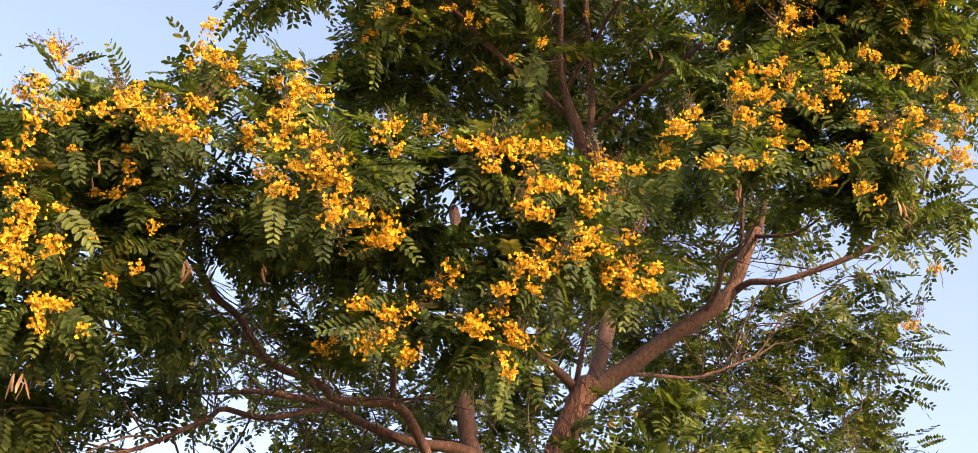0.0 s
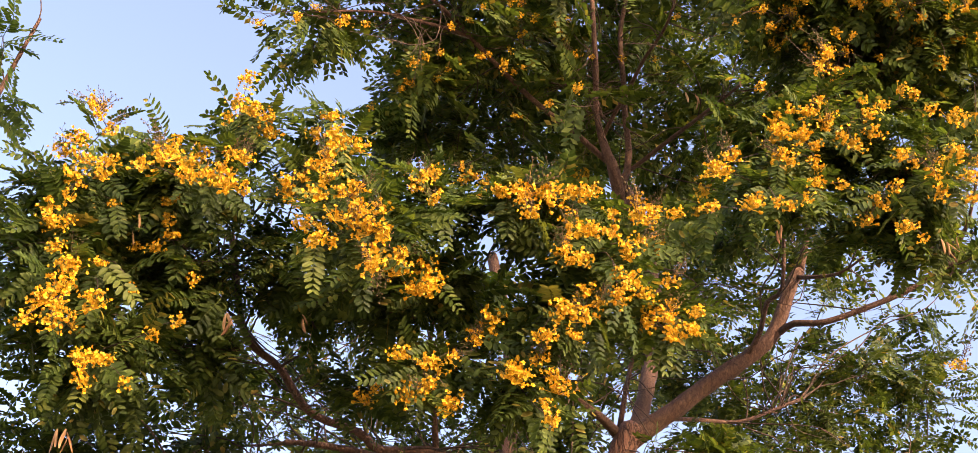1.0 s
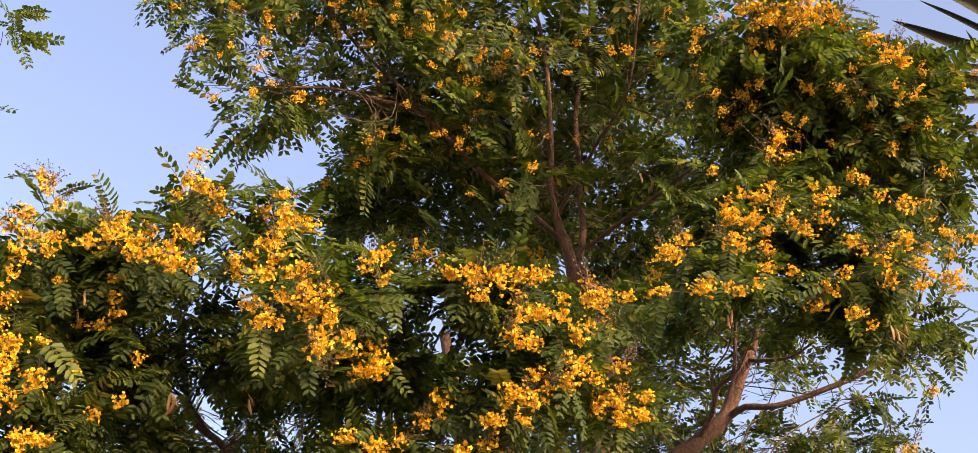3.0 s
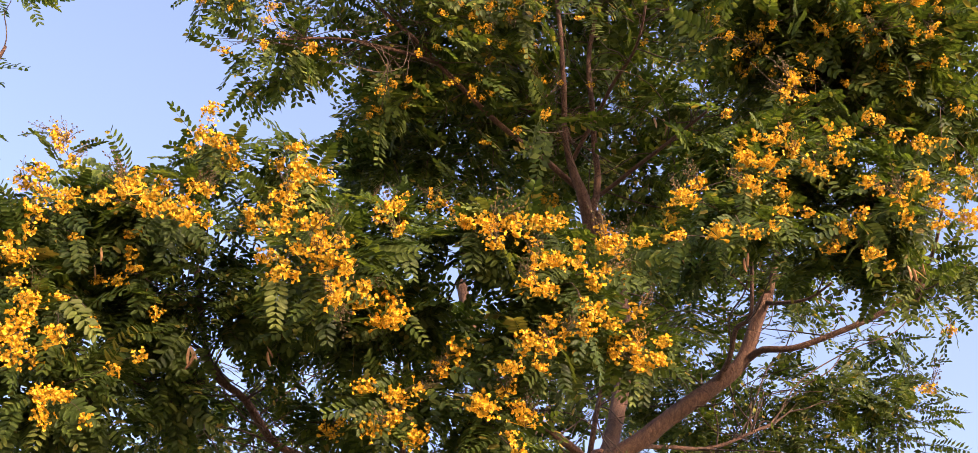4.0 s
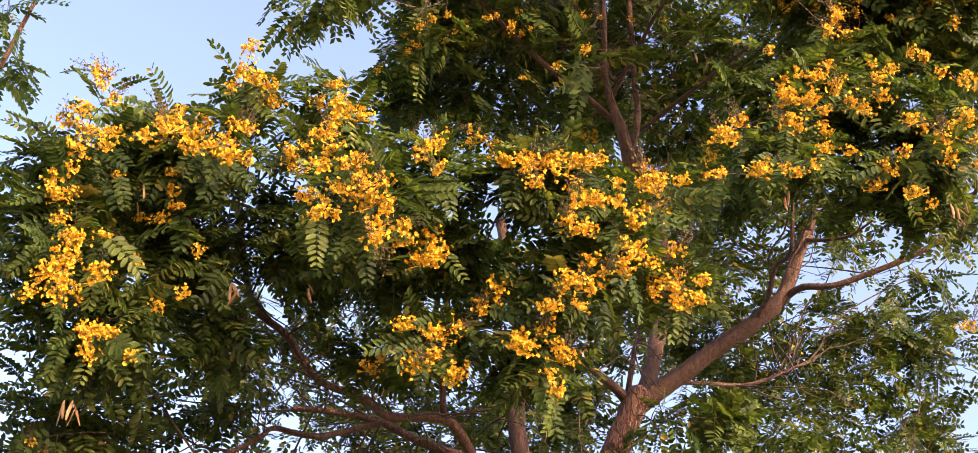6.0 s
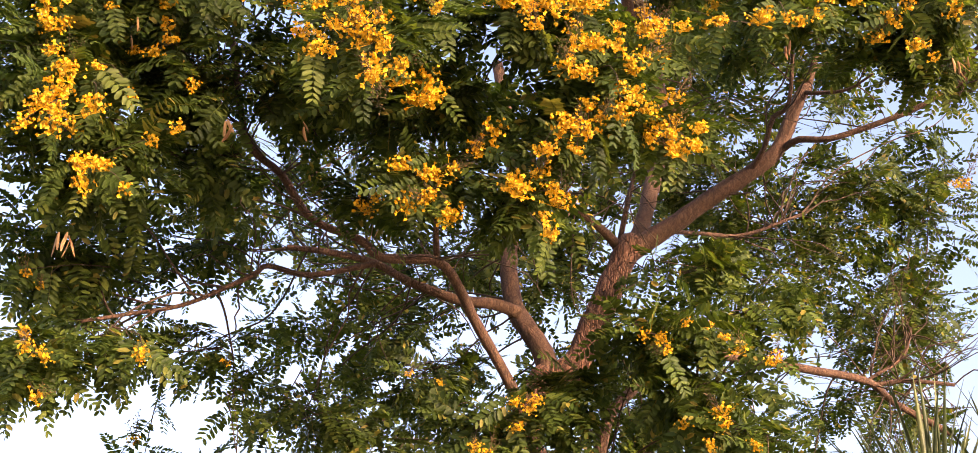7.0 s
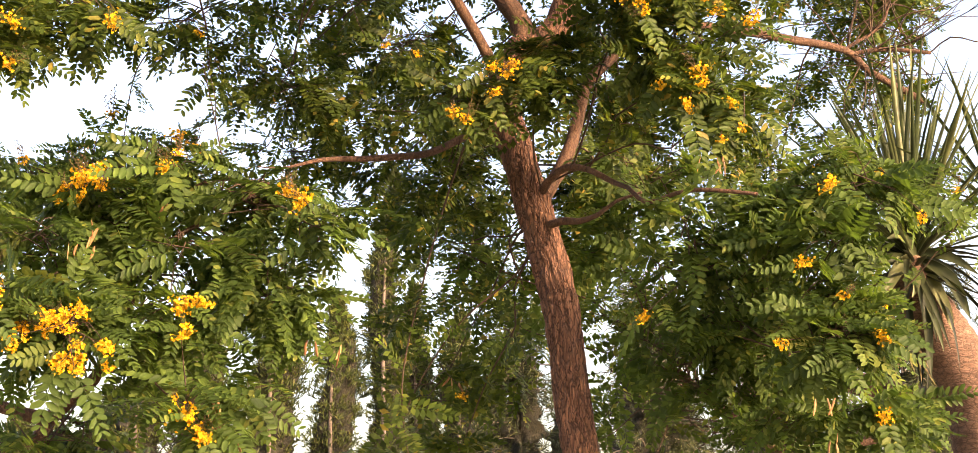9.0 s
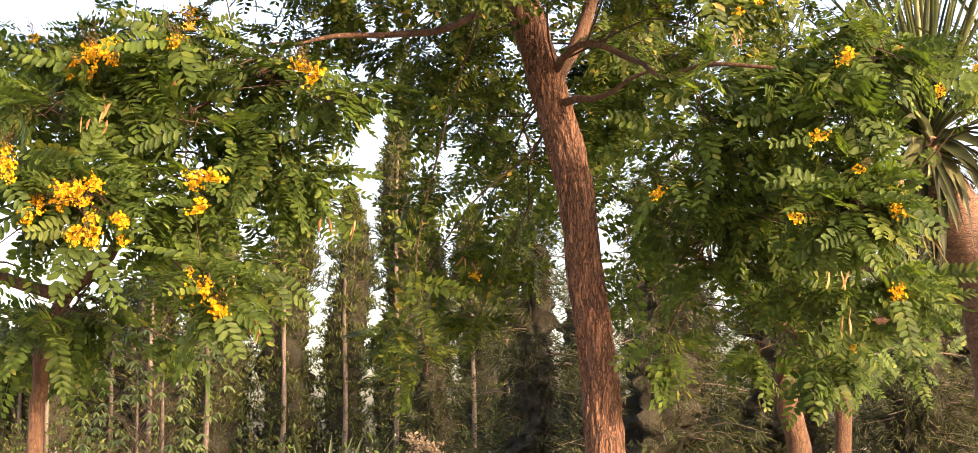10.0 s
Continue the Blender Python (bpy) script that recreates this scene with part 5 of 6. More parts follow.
spray(main_tree, (2.25, 5.05, 6.42), (0.20, 0.14, 0.08), 20, [(2.18, 4.85, 6.52, 1.2), (2.24, 4.85, 6.46, 1.2), (2.31, 4.85, 6.48, 1.2)])
spray(main_tree, (2.02, 6.80, 4.95), (0.30, 0.22, 0.22), 28, [])
spray(main_tree, (2.18, 6.80, 5.20), (0.24, 0.18, 0.16), 30, [])
spray(main_tree, (1.78, 6.80, 4.72), (0.28, 0.20, 0.18), 28, [])
pods(main_tree, [(0.97, 4.58, 4.79)])
pods(main_tree, [(1.93, 4.72, 4.73)])
pods(main_tree, [(1.42, 6.35, 6.87)])
pods(main_tree, [(1.39, 5.54, 6.33)])
pods(main_tree, [(-1.30, 4.25, 4.50)])
pods(main_tree, [(-1.43, 4.32, 3.66)])
pods(main_tree, [(-0.40, 4.89, 4.01)])
pods(main_tree, [(1.30, 6.35, 6.89)])
pods(main_tree, [(-0.94, 4.49, 4.23)])
pods(main_tree, [(-1.43, 4.32, 3.67)])
pods(main_tree, [(-0.68, 4.61, 4.31)])
pods(main_tree, [(0.04, 4.40, 4.00)])
pods(main_tree, [(1.21, 4.58, 4.71)])
pods(main_tree, [(1.93, 4.72, 4.75)])
pods(main_tree, [(-0.33, 3.89, 4.26)])
pods(main_tree, [(0.98, 4.88, 2.96)])
pods(main_tree, [(0.01, 6.64, 2.35)])
bare_twigs(main_tree, 130, 3.9, 5.2, 0.75)
bare_twigs(main_tree, 110, 6.2, 8.4, 0.9)
leaf_out(main_tree, 300, 0.97)

left_tree = Tree(thing("flowering_tree", (-1.68, 5.67, 0), "smaller flowering tree with bright green feathery leaves", "tree", "flowering trees"), MAT_FRESH, FRESH_MESH, MAT_LIMB, 2.2)
grow(left_tree, "trunk", [(-1.68, 5.67, -0.05, 0.048), (-1.71, 5.66, 1.43, 0.033), (-1.70, 5.65, 1.64, 0.032), (-1.69, 5.64, 1.84, 0.031), (-1.61, 5.63, 2.03, 0.030)])
grow(left_tree, "limb", [(-1.61, 5.63, 2.03, 0.030), (-1.71, 5.60, 2.06, 0.027), (-1.86, 5.58, 2.11, 0.024), (-2.00, 5.55, 2.15, 0.022)])
grow(left_tree, "limb", [(-1.61, 5.63, 2.03, 0.030), (-1.48, 5.58, 2.13, 0.026), (-1.39, 5.52, 2.21, 0.022), (-1.31, 5.46, 2.39, 0.019), (-1.24, 5.41, 2.75, 0.016), (-1.09, 5.35, 2.87, 0.013), (-0.97, 5.30, 2.93, 0.010)])
grow(left_tree, "limb", [(-1.38, 5.46, 2.21, 0.012), (-1.27, 5.42, 2.46, 0.012), (-1.12, 5.38, 2.70, 0.010), (-0.90, 5.34, 2.82, 0.009), (-0.72, 5.30, 2.93, 0.007)])
spray(left_tree, (-1.31, 6.14, 2.17), (0.28, 0.19, 0.17), 30, [])
spray(left_tree, (-0.94, 5.97, 2.43), (0.25, 0.20, 0.25), 42, [])
spray(left_tree, (-1.86, 5.97, 2.65), (0.26, 0.17, 0.17), 34, [])
spray(left_tree, (-1.64, 6.05, 2.83), (0.32, 0.21, 0.20), 49, [])
spray(left_tree, (-1.11, 6.05, 3.09), (0.34, 0.21, 0.17), 46, [])
spray(left_tree, (-0.74, 5.88, 2.83), (0.22, 0.18, 0.22), 29, [])
spray(left_tree, (-1.25, 6.30, 1.89), (0.23, 0.15, 0.15), 15, [])
spray(left_tree, (-1.91, 6.1, 3.20), (0.52, 0.27, 0.14), 48, [])
spray(left_tree, (-1.42, 5.9, 3.14), (0.44, 0.24, 0.18), 57, [])
spray(left_tree, (-1.71, 5.46, 2.80), (0.34, 0.23, 0.24), 79, [(-1.80, 5.35, 2.59, 0.95), (-1.80, 5.36, 2.53, 0.95)])
spray(left_tree, (-1.25, 5.30, 2.83), (0.35, 0.23, 0.22), 140, [(-1.11, 5.19, 2.98, 0.95), (-1.42, 5.17, 2.93, 0.95), (-1.34, 5.14, 2.89, 0.95), (-1.49, 5.18, 2.87, 0.95)])
spray(left_tree, (-1.37, 4.88, 2.30), (0.25, 0.17, 0.17), 115, [(-1.39, 4.74, 2.27, 0.95), (-1.33, 4.74, 2.31, 0.95), (-1.28, 4.75, 2.33, 0.95), (-1.47, 4.75, 2.27, 0.95), (-1.27, 4.77, 2.17, 0.95), (-1.29, 4.78, 2.13, 0.95), (-1.18, 4.77, 2.21, 0.95), (-1.33, 4.78, 2.15, 0.95)])
spray(left_tree, (-1.62, 5.04, 2.20), (0.14, 0.11, 0.12), 17, [])
spray(left_tree, (-1.09, 5.38, 2.63), (0.33, 0.24, 0.25), 88, [])
spray(left_tree, (-0.77, 5.30, 2.81), (0.32, 0.24, 0.27), 159, [])
spray(left_tree, (-0.73, 5.46, 2.49), (0.30, 0.21, 0.23), 59, [])
spray(left_tree, (-1.01, 5.25, 2.30), (0.27, 0.19, 0.22), 88, [])
spray(left_tree, (-0.49, 5.04, 2.69), (0.17, 0.13, 0.15), 37, [(-0.55, 4.96, 2.78, 0.95)])
spray(left_tree, (-0.58, 5.63, 2.42), (0.20, 0.19, 0.26), 32, [])
spray(left_tree, (-1.44, 5.88, 2.04), (0.36, 0.23, 0.22), 61, [])
spray(left_tree, (-1.77, 5.88, 1.91), (0.36, 0.22, 0.20), 53, [])
spray(left_tree, (-0.89, 5.04, 1.95), (0.16, 0.12, 0.13), 32, [(-0.87, 4.93, 1.92, 0.95)])
spray(left_tree, (-0.75, 5.30, 2.10), (0.17, 0.13, 0.14), 28, [])
spray(left_tree, (-1.62, 6.14, 1.79), (0.31, 0.19, 0.14), 24, [])
spray(left_tree, (-0.65, 5.55, 2.49), (0.23, 0.15, 0.15), 44, [])
spray(left_tree, (-1.85, 6.05, 3.00), (0.29, 0.19, 0.18), 42, [])
spray(left_tree, (-1.84, 5.88, 2.77), (0.26, 0.16, 0.14), 32, [])
spray(left_tree, (-1.22, 5.60, 3.15), (0.28, 0.17, 0.14), 36, [(-1.16, 5.65, 3.22, 0.95)])
spray(left_tree, (-1.09, 5.72, 3.08), (0.22, 0.13, 0.11), 21, [])
spray(left_tree, (-0.69, 5.72, 2.62), (0.19, 0.13, 0.14), 23, [])
spray(left_tree, (-1.65, 5.42, 1.88), (0.20, 0.13, 0.12), 27, [])
spray(left_tree, (-1.48, 5.55, 1.95), (0.24, 0.14, 0.11), 24, [])
spray(left_tree, (-1.73, 5.72, 1.75), (0.17, 0.10, 0.08), 9, [])
spray(left_tree, (-1.50, 5.00, 2.65), (0.26, 0.16, 0.14), 62, [])
spray(left_tree, (-1.11, 5.04, 2.38), (0.23, 0.16, 0.17), 41, [(-0.97, 4.92, 2.38, 0.95), (-0.90, 4.94, 2.39, 0.95)])
spray(left_tree, (-0.97, 5.13, 2.64), (0.26, 0.17, 0.17), 44, [])
spray(left_tree, (-0.73, 5.13, 2.54), (0.19, 0.13, 0.14), 44, [])
spray(left_tree, (-1.39, 5.13, 2.49), (0.22, 0.14, 0.12), 36, [])
spray(left_tree, (-1.96, 6.01, 3.17), (0.26, 0.19, 0.19), 46, [])
spray(left_tree, (-1.59, 6.01, 3.20), (0.25, 0.19, 0.17), 43, [(-1.50, 5.88, 3.40, 0.9)])
spray(left_tree, (-1.30, 6.01, 3.22), (0.25, 0.17, 0.17), 38, [])
spray(left_tree, (-1.79, 5.93, 3.11), (0.25, 0.19, 0.18), 46, [(-1.85, 5.80, 3.17, 0.9)])
spray(left_tree, (-1.33, 4.80, 2.28), (0.2, 0.16, 0.15), 18, [(-1.35, 4.60, 2.28, 0.6), (-1.28, 4.66, 2.26, 0.6), (-1.22, 4.60, 2.31, 0.6), (-1.25, 4.64, 2.19, 0.6), (-1.24, 4.60, 2.11, 0.5), (-1.42, 4.60, 2.22, 0.5), (-1.14, 4.60, 2.18, 0.7), (-1.30, 4.60, 2.11, 0.7)])
spray(left_tree, (-1.46, 5.30, 2.91), (0.18, 0.14, 0.14), 14, [(-1.40, 5.10, 2.88, 0.7), (-1.32, 5.10, 2.87, 0.6), (-1.49, 5.10, 2.82, 0.6)])
spray(left_tree, (-1.08, 5.20, 2.99), (0.16, 0.13, 0.12), 12, [(-1.07, 5.00, 2.91, 0.7), (-1.02, 5.00, 2.98, 0.6)])
spray(left_tree, (-1.56, 4.70, 2.39), (0.14, 0.11, 0.11), 14, [(-1.50, 4.50, 2.40, 0.9), (-1.49, 4.50, 2.35, 0.8), (-1.49, 4.50, 2.30, 0.7)])
spray(left_tree, (-0.91, 5.00, 2.02), (0.17, 0.14, 0.13), 14, [(-0.86, 4.90, 1.91, 0.8), (-0.97, 4.90, 2.06, 0.6), (-0.96, 4.90, 2.36, 0.6)])
pods(left_tree, [(-1.07, 5.07, 2.81)])
pods(left_tree, [(-1.32, 4.94, 2.63)])
pods(left_tree, [(-0.44, 5.38, 2.33)])
pods(left_tree, [(-0.53, 5.38, 2.33)])
pods(left_tree, [(-0.83, 5.00, 2.05)])
pods(left_tree, [(-0.76, 5.00, 1.90)])
pods(left_tree, [(-1.32, 4.94, 2.69)])
bare_twigs(left_tree, 24, 2.0, 3.6, 0.7)
leaf_out(left_tree, 150, 0.64, 0.5, 0.06, 1.12)

right_tree = Tree(thing("flowering_tree", (1.71, 6.94, 0), "flowering tree with two reddish stems and drooping leaves", "tree", "flowering trees"), MAT_FRESH, FRESH_MESH, MAT_LIMB, 2.2)
grow(right_tree, "trunk", [(1.71, 6.94, -0.05, 0.083), (1.70, 6.95, 0.54, 0.066), (1.70, 6.95, 0.89, 0.062), (1.65, 6.92, 1.42, 0.059), (1.59, 6.90, 1.68, 0.056), (1.62, 6.88, 1.87, 0.053), (1.74, 6.85, 1.95, 0.051)])
grow(right_tree, "limb", [(1.85, 6.95, -0.05, 0.055), (1.87, 6.92, 1.42, 0.041), (1.85, 6.90, 1.68, 0.039), (1.79, 6.88, 1.86, 0.037), (1.74, 6.85, 1.95, 0.035)])
grow(right_tree, "limb", [(1.74, 6.85, 1.95, 0.045), (1.59, 6.73, 2.00, 0.039), (1.42, 6.61, 2.08, 0.033), (1.28, 6.49, 2.16, 0.028), (1.14, 6.37, 2.25, 0.023), (1.00, 6.25, 2.33, 0.017)])
grow(right_tree, "limb", [(1.74, 6.85, 1.95, 0.029), (1.86, 6.80, 1.99, 0.023), (2.00, 6.75, 2.03, 0.018), (2.13, 6.70, 2.04, 0.013)])
spray(right_tree, (-0.02, 6.45, 2.95), (0.27, 0.22, 0.27), 38, [])
spray(right_tree, (0.28, 6.55, 2.61), (0.18, 0.18, 0.27), 21, [])
spray(right_tree, (1.58, 5.95, 2.20), (0.28, 0.18, 0.17), 37, [])
spray(right_tree, (1.09, 6.25, 2.53), (0.32, 0.22, 0.23), 60, [])
spray(right_tree, (1.38, 5.95, 2.76), (0.31, 0.21, 0.23), 43, [])
spray(right_tree, (1.29, 6.15, 3.08), (0.32, 0.20, 0.17), 41, [])
spray(right_tree, (0.92, 5.95, 3.15), (0.34, 0.23, 0.23), 67, [])
spray(right_tree, (1.01, 5.45, 2.66), (0.38, 0.25, 0.25), 116, [(0.74, 5.33, 2.41, 0.75)])
spray(right_tree, (0.86, 6.20, 2.55), (0.31, 0.26, 0.31), 82, [])
spray(right_tree, (1.32, 5.15, 2.77), (0.34, 0.23, 0.22), 99, [])
spray(right_tree, (1.30, 5.65, 2.41), (0.42, 0.26, 0.26), 130, [])
spray(right_tree, (1.41, 4.95, 2.27), (0.21, 0.18, 0.24), 151, [(1.40, 4.82, 2.41, 0.75), (1.53, 4.83, 2.26, 0.75), (1.52, 4.83, 2.28, 0.75), (1.16, 4.85, 2.24, 0.75)])
spray(right_tree, (1.07, 5.85, 2.19), (0.33, 0.21, 0.21), 68, [])
spray(right_tree, (0.81, 5.75, 1.84), (0.18, 0.11, 0.10), 32, [])
spray(right_tree, (1.47, 5.65, 1.79), (0.13, 0.12, 0.18), 36, [(1.53, 5.51, 1.83, 0.75)])
spray(right_tree, (1.51, 5.00, 2.87), (0.34, 0.21, 0.20), 95, [(1.32, 4.67, 2.78, 0.75), (1.69, 4.78, 2.68, 0.75)])
spray(right_tree, (1.69, 5.20, 2.82), (0.18, 0.11, 0.10), 33, [])
spray(right_tree, (1.71, 5.60, 2.07), (0.32, 0.19, 0.16), 98, [(1.66, 5.28, 2.02, 0.75)])
spray(right_tree, (3.03, 9.50, 2.09), (0.59, 0.34, 0.27), 66, [])
spray(right_tree, (1.33, 5.95, 2.17), (0.31, 0.20, 0.20), 43, [])
spray(right_tree, (0.76, 6.45, 2.96), (0.27, 0.24, 0.33), 59, [])
spray(right_tree, (0.77, 6.70, 2.27), (0.18, 0.18, 0.28), 25, [])
spray(right_tree, (2.80, 8.10, 3.53), (0.32, 0.24, 0.28), 57, [])
spray(right_tree, (3.04, 8.30, 3.94), (0.25, 0.22, 0.29), 35, [])
spray(right_tree, (1.42, 4.95, 2.62), (0.19, 0.13, 0.14), 48, [(1.25, 4.85, 2.53, 0.75)])
spray(right_tree, (1.35, 5.05, 2.47), (0.21, 0.15, 0.15), 62, [])
spray(right_tree, (1.44, 5.05, 2.43), (0.12, 0.09, 0.11), 37, [])
spray(right_tree, (0.89, 6.35, 3.02), (0.27, 0.20, 0.24), 49, [])
spray(right_tree, (1.09, 5.65, 2.44), (0.24, 0.16, 0.16), 57, [])
spray(right_tree, (0.80, 6.25, 3.32), (0.24, 0.16, 0.18), 32, [])
spray(right_tree, (1.37, 5.65, 2.03), (0.21, 0.14, 0.13), 37, [])
spray(right_tree, (2.67, 8.00, 2.27), (0.23, 0.17, 0.19), 20, [])
spray(right_tree, (2.53, 8.60, 1.87), (0.33, 0.21, 0.20), 24, [])
spray(right_tree, (1.39, 6.60, 1.88), (0.21, 0.16, 0.16), 47, [])
spray(right_tree, (1.66, 6.55, 2.01), (0.24, 0.16, 0.16), 44, [])
spray(right_tree, (2.50, 8.10, 2.20), (0.28, 0.20, 0.18), 50, [])
spray(right_tree, (1.55, 5.45, 3.06), (0.22, 0.15, 0.16), 39, [(1.47, 5.35, 3.03, 0.7)])
spray(right_tree, (2.06, 6.20, 3.25), (0.22, 0.16, 0.16), 36, [(1.93, 6.0, 3.20, 0.7)])
spray(right_tree, (2.42, 6.20, 3.06), (0.15, 0.12, 0.10), 14, [(2.28, 6.0, 3.12, 0.8), (2.42, 6.0, 2.92, 0.6)])
spray(right_tree, (1.84, 6.20, 2.80), (0.18, 0.15, 0.14), 30, [(1.86, 6.0, 2.72, 0.6)])
spray(right_tree, (1.80, 6.00, 2.40), (0.19, 0.15, 0.13), 36, [(1.86, 5.8, 2.45, 1.0)])
spray(right_tree, (1.58, 5.45, 2.06), (0.17, 0.14, 0.12), 27, [(1.67, 5.35, 2.03, 0.8)])
spray(right_tree, (0.94, 5.22, 2.70), (0.26, 0.19, 0.24), 61, [])
pods(right_tree, [(1.43, 5.19, 1.95)])
pods(right_tree, [(1.34, 4.88, 2.06)])
bare_twigs(right_tree, 20, 1.9, 3.0, 0.7)
leaf_out(right_tree, 150, 0.66, 0.5, 0.06, 1.08)

fine_tree = Tree(thing("feathery_tree", (-5.2, 7.6, 0), "slender tree with fine feathery green leaves", "tree"), MAT_FRESH, FRESH_MESH, MAT_LIMB)


grow(fine_tree, "trunk", [(-5.2, 7.6, -0.05, 0.09), (-5.1, 7.6, 1.5, 0.075), (-4.7, 7.5, 3.2, 0.06), (-4.0, 7.3, 5.0, 0.04), (-3.4, 7.1, 6.6, 0.025), (-3.0, 7.0, 8.0, 0.012)])
grow(fine_tree, "limb", [(-4.6, 7.5, 3.4, 0.04), (-3.9, 7.8, 4.3, 0.03), (-3.2, 8.0, 5.2, 0.015)])
spray(fine_tree, (-3.05, 7.00, 8.54), (0.27, 0.20, 0.24), 24, [])
spray(fine_tree, (-3.20, 7.00, 7.76), (0.15, 0.18, 0.30), 13, [])
spray(fine_tree, (-3.38, 8.00, 6.87), (0.21, 0.29, 0.51), 29, [])
spray(fine_tree, (-3.17, 7.00, 7.28), (0.20, 0.15, 0.17), 9, [])
spray(fine_tree, (-3.26, 8.00, 6.37), (0.18, 0.14, 0.18), 8, [])
leaf_out(fine_tree, 20)

# ---- sword-leaved trees ----
MAT_STRAP = leafy("strap_leaves", [(0.0, (0.028, 0.036, 0.018)), (0.6, (0.06, 0.075, 0.036)), (1.0, (0.22, 0.23, 0.13))], True, rough=0.5, share=0.15)


def sword(seed, length, width, droop, mat):
    """A stiff sword leaf along +y, channelled along its middle and bending down to its tip."""
    r = np.random.default_rng(seed)
    s = np.linspace(0, 1, 10)
    w = width / 2 * np.minimum(1, 0.55 + 2.2 * s) * (1 - s**2.6) ** 0.9 + 0.0008
    y = length * s
    z = -droop * length * s**2.2
    x = r.normal() * 0.05 * length * s * s
    rows = []
    for k in range(10):
        m = np.array([x[k], y[k], z[k]])
        rows += [m + [-w[k], 0, w[k] * 0.45], m + [-w[k] * 0.5, 0, w[k] * 0.1], m, m + [w[k] * 0.5, 0, w[k] * 0.1], m + [w[k], 0, w[k] * 0.45]]
    q = [[k * 5 + c, k * 5 + c + 1, k * 5 + c + 6, k * 5 + c + 5] for k in range(9) for c in range(4)]
    return quad_mesh("sword_leaf", rows, q, mat, True)


SWORDS = [sword(k, 0.9, 0.068, (0.02, 0.08, 0.16, 0.28)[k % 4], MAT_BLADE) for k in range(4)]
LIMP = [sword(9 + k, 0.9, 0.062, (0.5, 0.62, 0.42)[k], MAT_SHADEBLADE) for k in range(3)]
STRAPS = [sword(60 + k, 0.9, 0.115, (0.30, 0.45)[k], MAT_STRAP) for k in range(2)]
DRY = [sword(15 + k, 0.75, 0.05, (0.7, 0.9)[k], MAT_DRYBLADE) for k in range(2)]


def rosette(parent, place, up, count, size, low, high, meshes):
    """A head of sword leaves that fan out between two lifts over the level, in degrees."""
    base = Vector(place) - parent.location
    lean = Vector((0, 0, 1)).rotation_difference(Vector(up))
    for k in range(count):
        turn_ = k * 2.39996 + rng.normal() * 0.15
        lift = radians(low + (high - low) * (k + 0.5) / count + rng.normal() * 5)
        d = Vector((math.cos(turn_) * math.cos(lift), math.sin(turn_) * math.cos(lift), math.sin(lift)))
        d.rotate(lean)
        m = turns(np.array(d), np.array((0, 0, 1.0)) + np.array(d) * 0.01 + rng.normal(size=3) * 0.12)
        o = child("sword_leaf", meshes[k % len(meshes)], parent)
        o.matrix_basis = Matrix.LocRotScale(base + d * 0.03 + Vector((0, 0, 0.10 * (k / count - 0.5))), Matrix(m.tolist()).to_quaternion(), Vector([size * rng.uniform(0.8, 1.12)] * 3))


def stem(parent, points, name="trunk"):
    """A thick grey stem with the rings of fallen leaves."""
    line = spline(points, 0.02)
    p, r = line[:, :3], line[:, 3]
    run = np.arange(len(p)) * 0.02
    ring = 1 + 0.05 * np.abs(np.sin(run * 60)) + 0.05 * np.array([noise.noise(Vector(q) * 9) for q in p])
    v, q = tube(p, r * ring, 20)
    return child(name, quad_mesh(name, v - np.array(parent.location), q, MAT_STEM, True), parent)


def blade(parent, points, width, mat, face=(0.1, -0.75, -0.6)):
    """One long sword leaf along a few points, channelled along its middle, broadest in its first half."""
    line = spline(points, 0.05)
    n = len(line)
    u = np.linspace(0, 1, n)
    w = width / 2 * np.minimum(1, 0.6 + 1.6 * u) * (1 - u**2.4) ** 0.8 + 0.001
    way = unit(np.gradient(line, axis=0))
    side = unit(np.cross(way, unit(np.array(face) + rng.normal(size=3) * 0.25)))
    out = np.cross(side, way)
    v = np.stack([line + side * (k * w)[:, None] + out * (k * k * 0.4 * w)[:, None] for k in (-1, -0.45, 0, 0.45, 1)], 1)
    q = [[k * 5 + c, k * 5 + c + 1, k * 5 + c + 6, k * 5 + c + 5] for k in range(n - 1) for c in range(4)]
    return child("sword_leaf", quad_mesh("sword_leaf", v.reshape(-1, 3) - np.array(parent.location), q, mat, True), parent)


LONG = [sword(30 + k, 1.0, 0.080, 0.10, MAT_SHADEBLADE) for k in range(3)]
NARROW = [sword(130 + k, 0.95, 0.030, (0.02, 0.06, 0.12, 0.20, 0.05)[k], MAT_BLADE) for k in range(5)]
yucca = thing("sword_leaved_tree", (2.76, 7.05, 0), "sword-leaved tree with a stout brown stem and ragged heads", "tree", "sword-leaved trees")
stem(yucca, [(2.78, 7.0, -0.05, 0.22), (2.77, 7.0, 0.8, 0.17), (2.75, 7.0, 1.6, 0.16), (2.72, 7.0, 2.0, 0.165), (2.69, 7.0, 2.25, 0.160), (2.62, 7.0, 2.42, 0.148), (2.545, 7.0, 2.56, 0.142), (2.47, 7.0, 2.68, 0.138), (2.41, 7.0, 2.80, 0.120), (2.38, 7.0, 3.0, 0.07)])
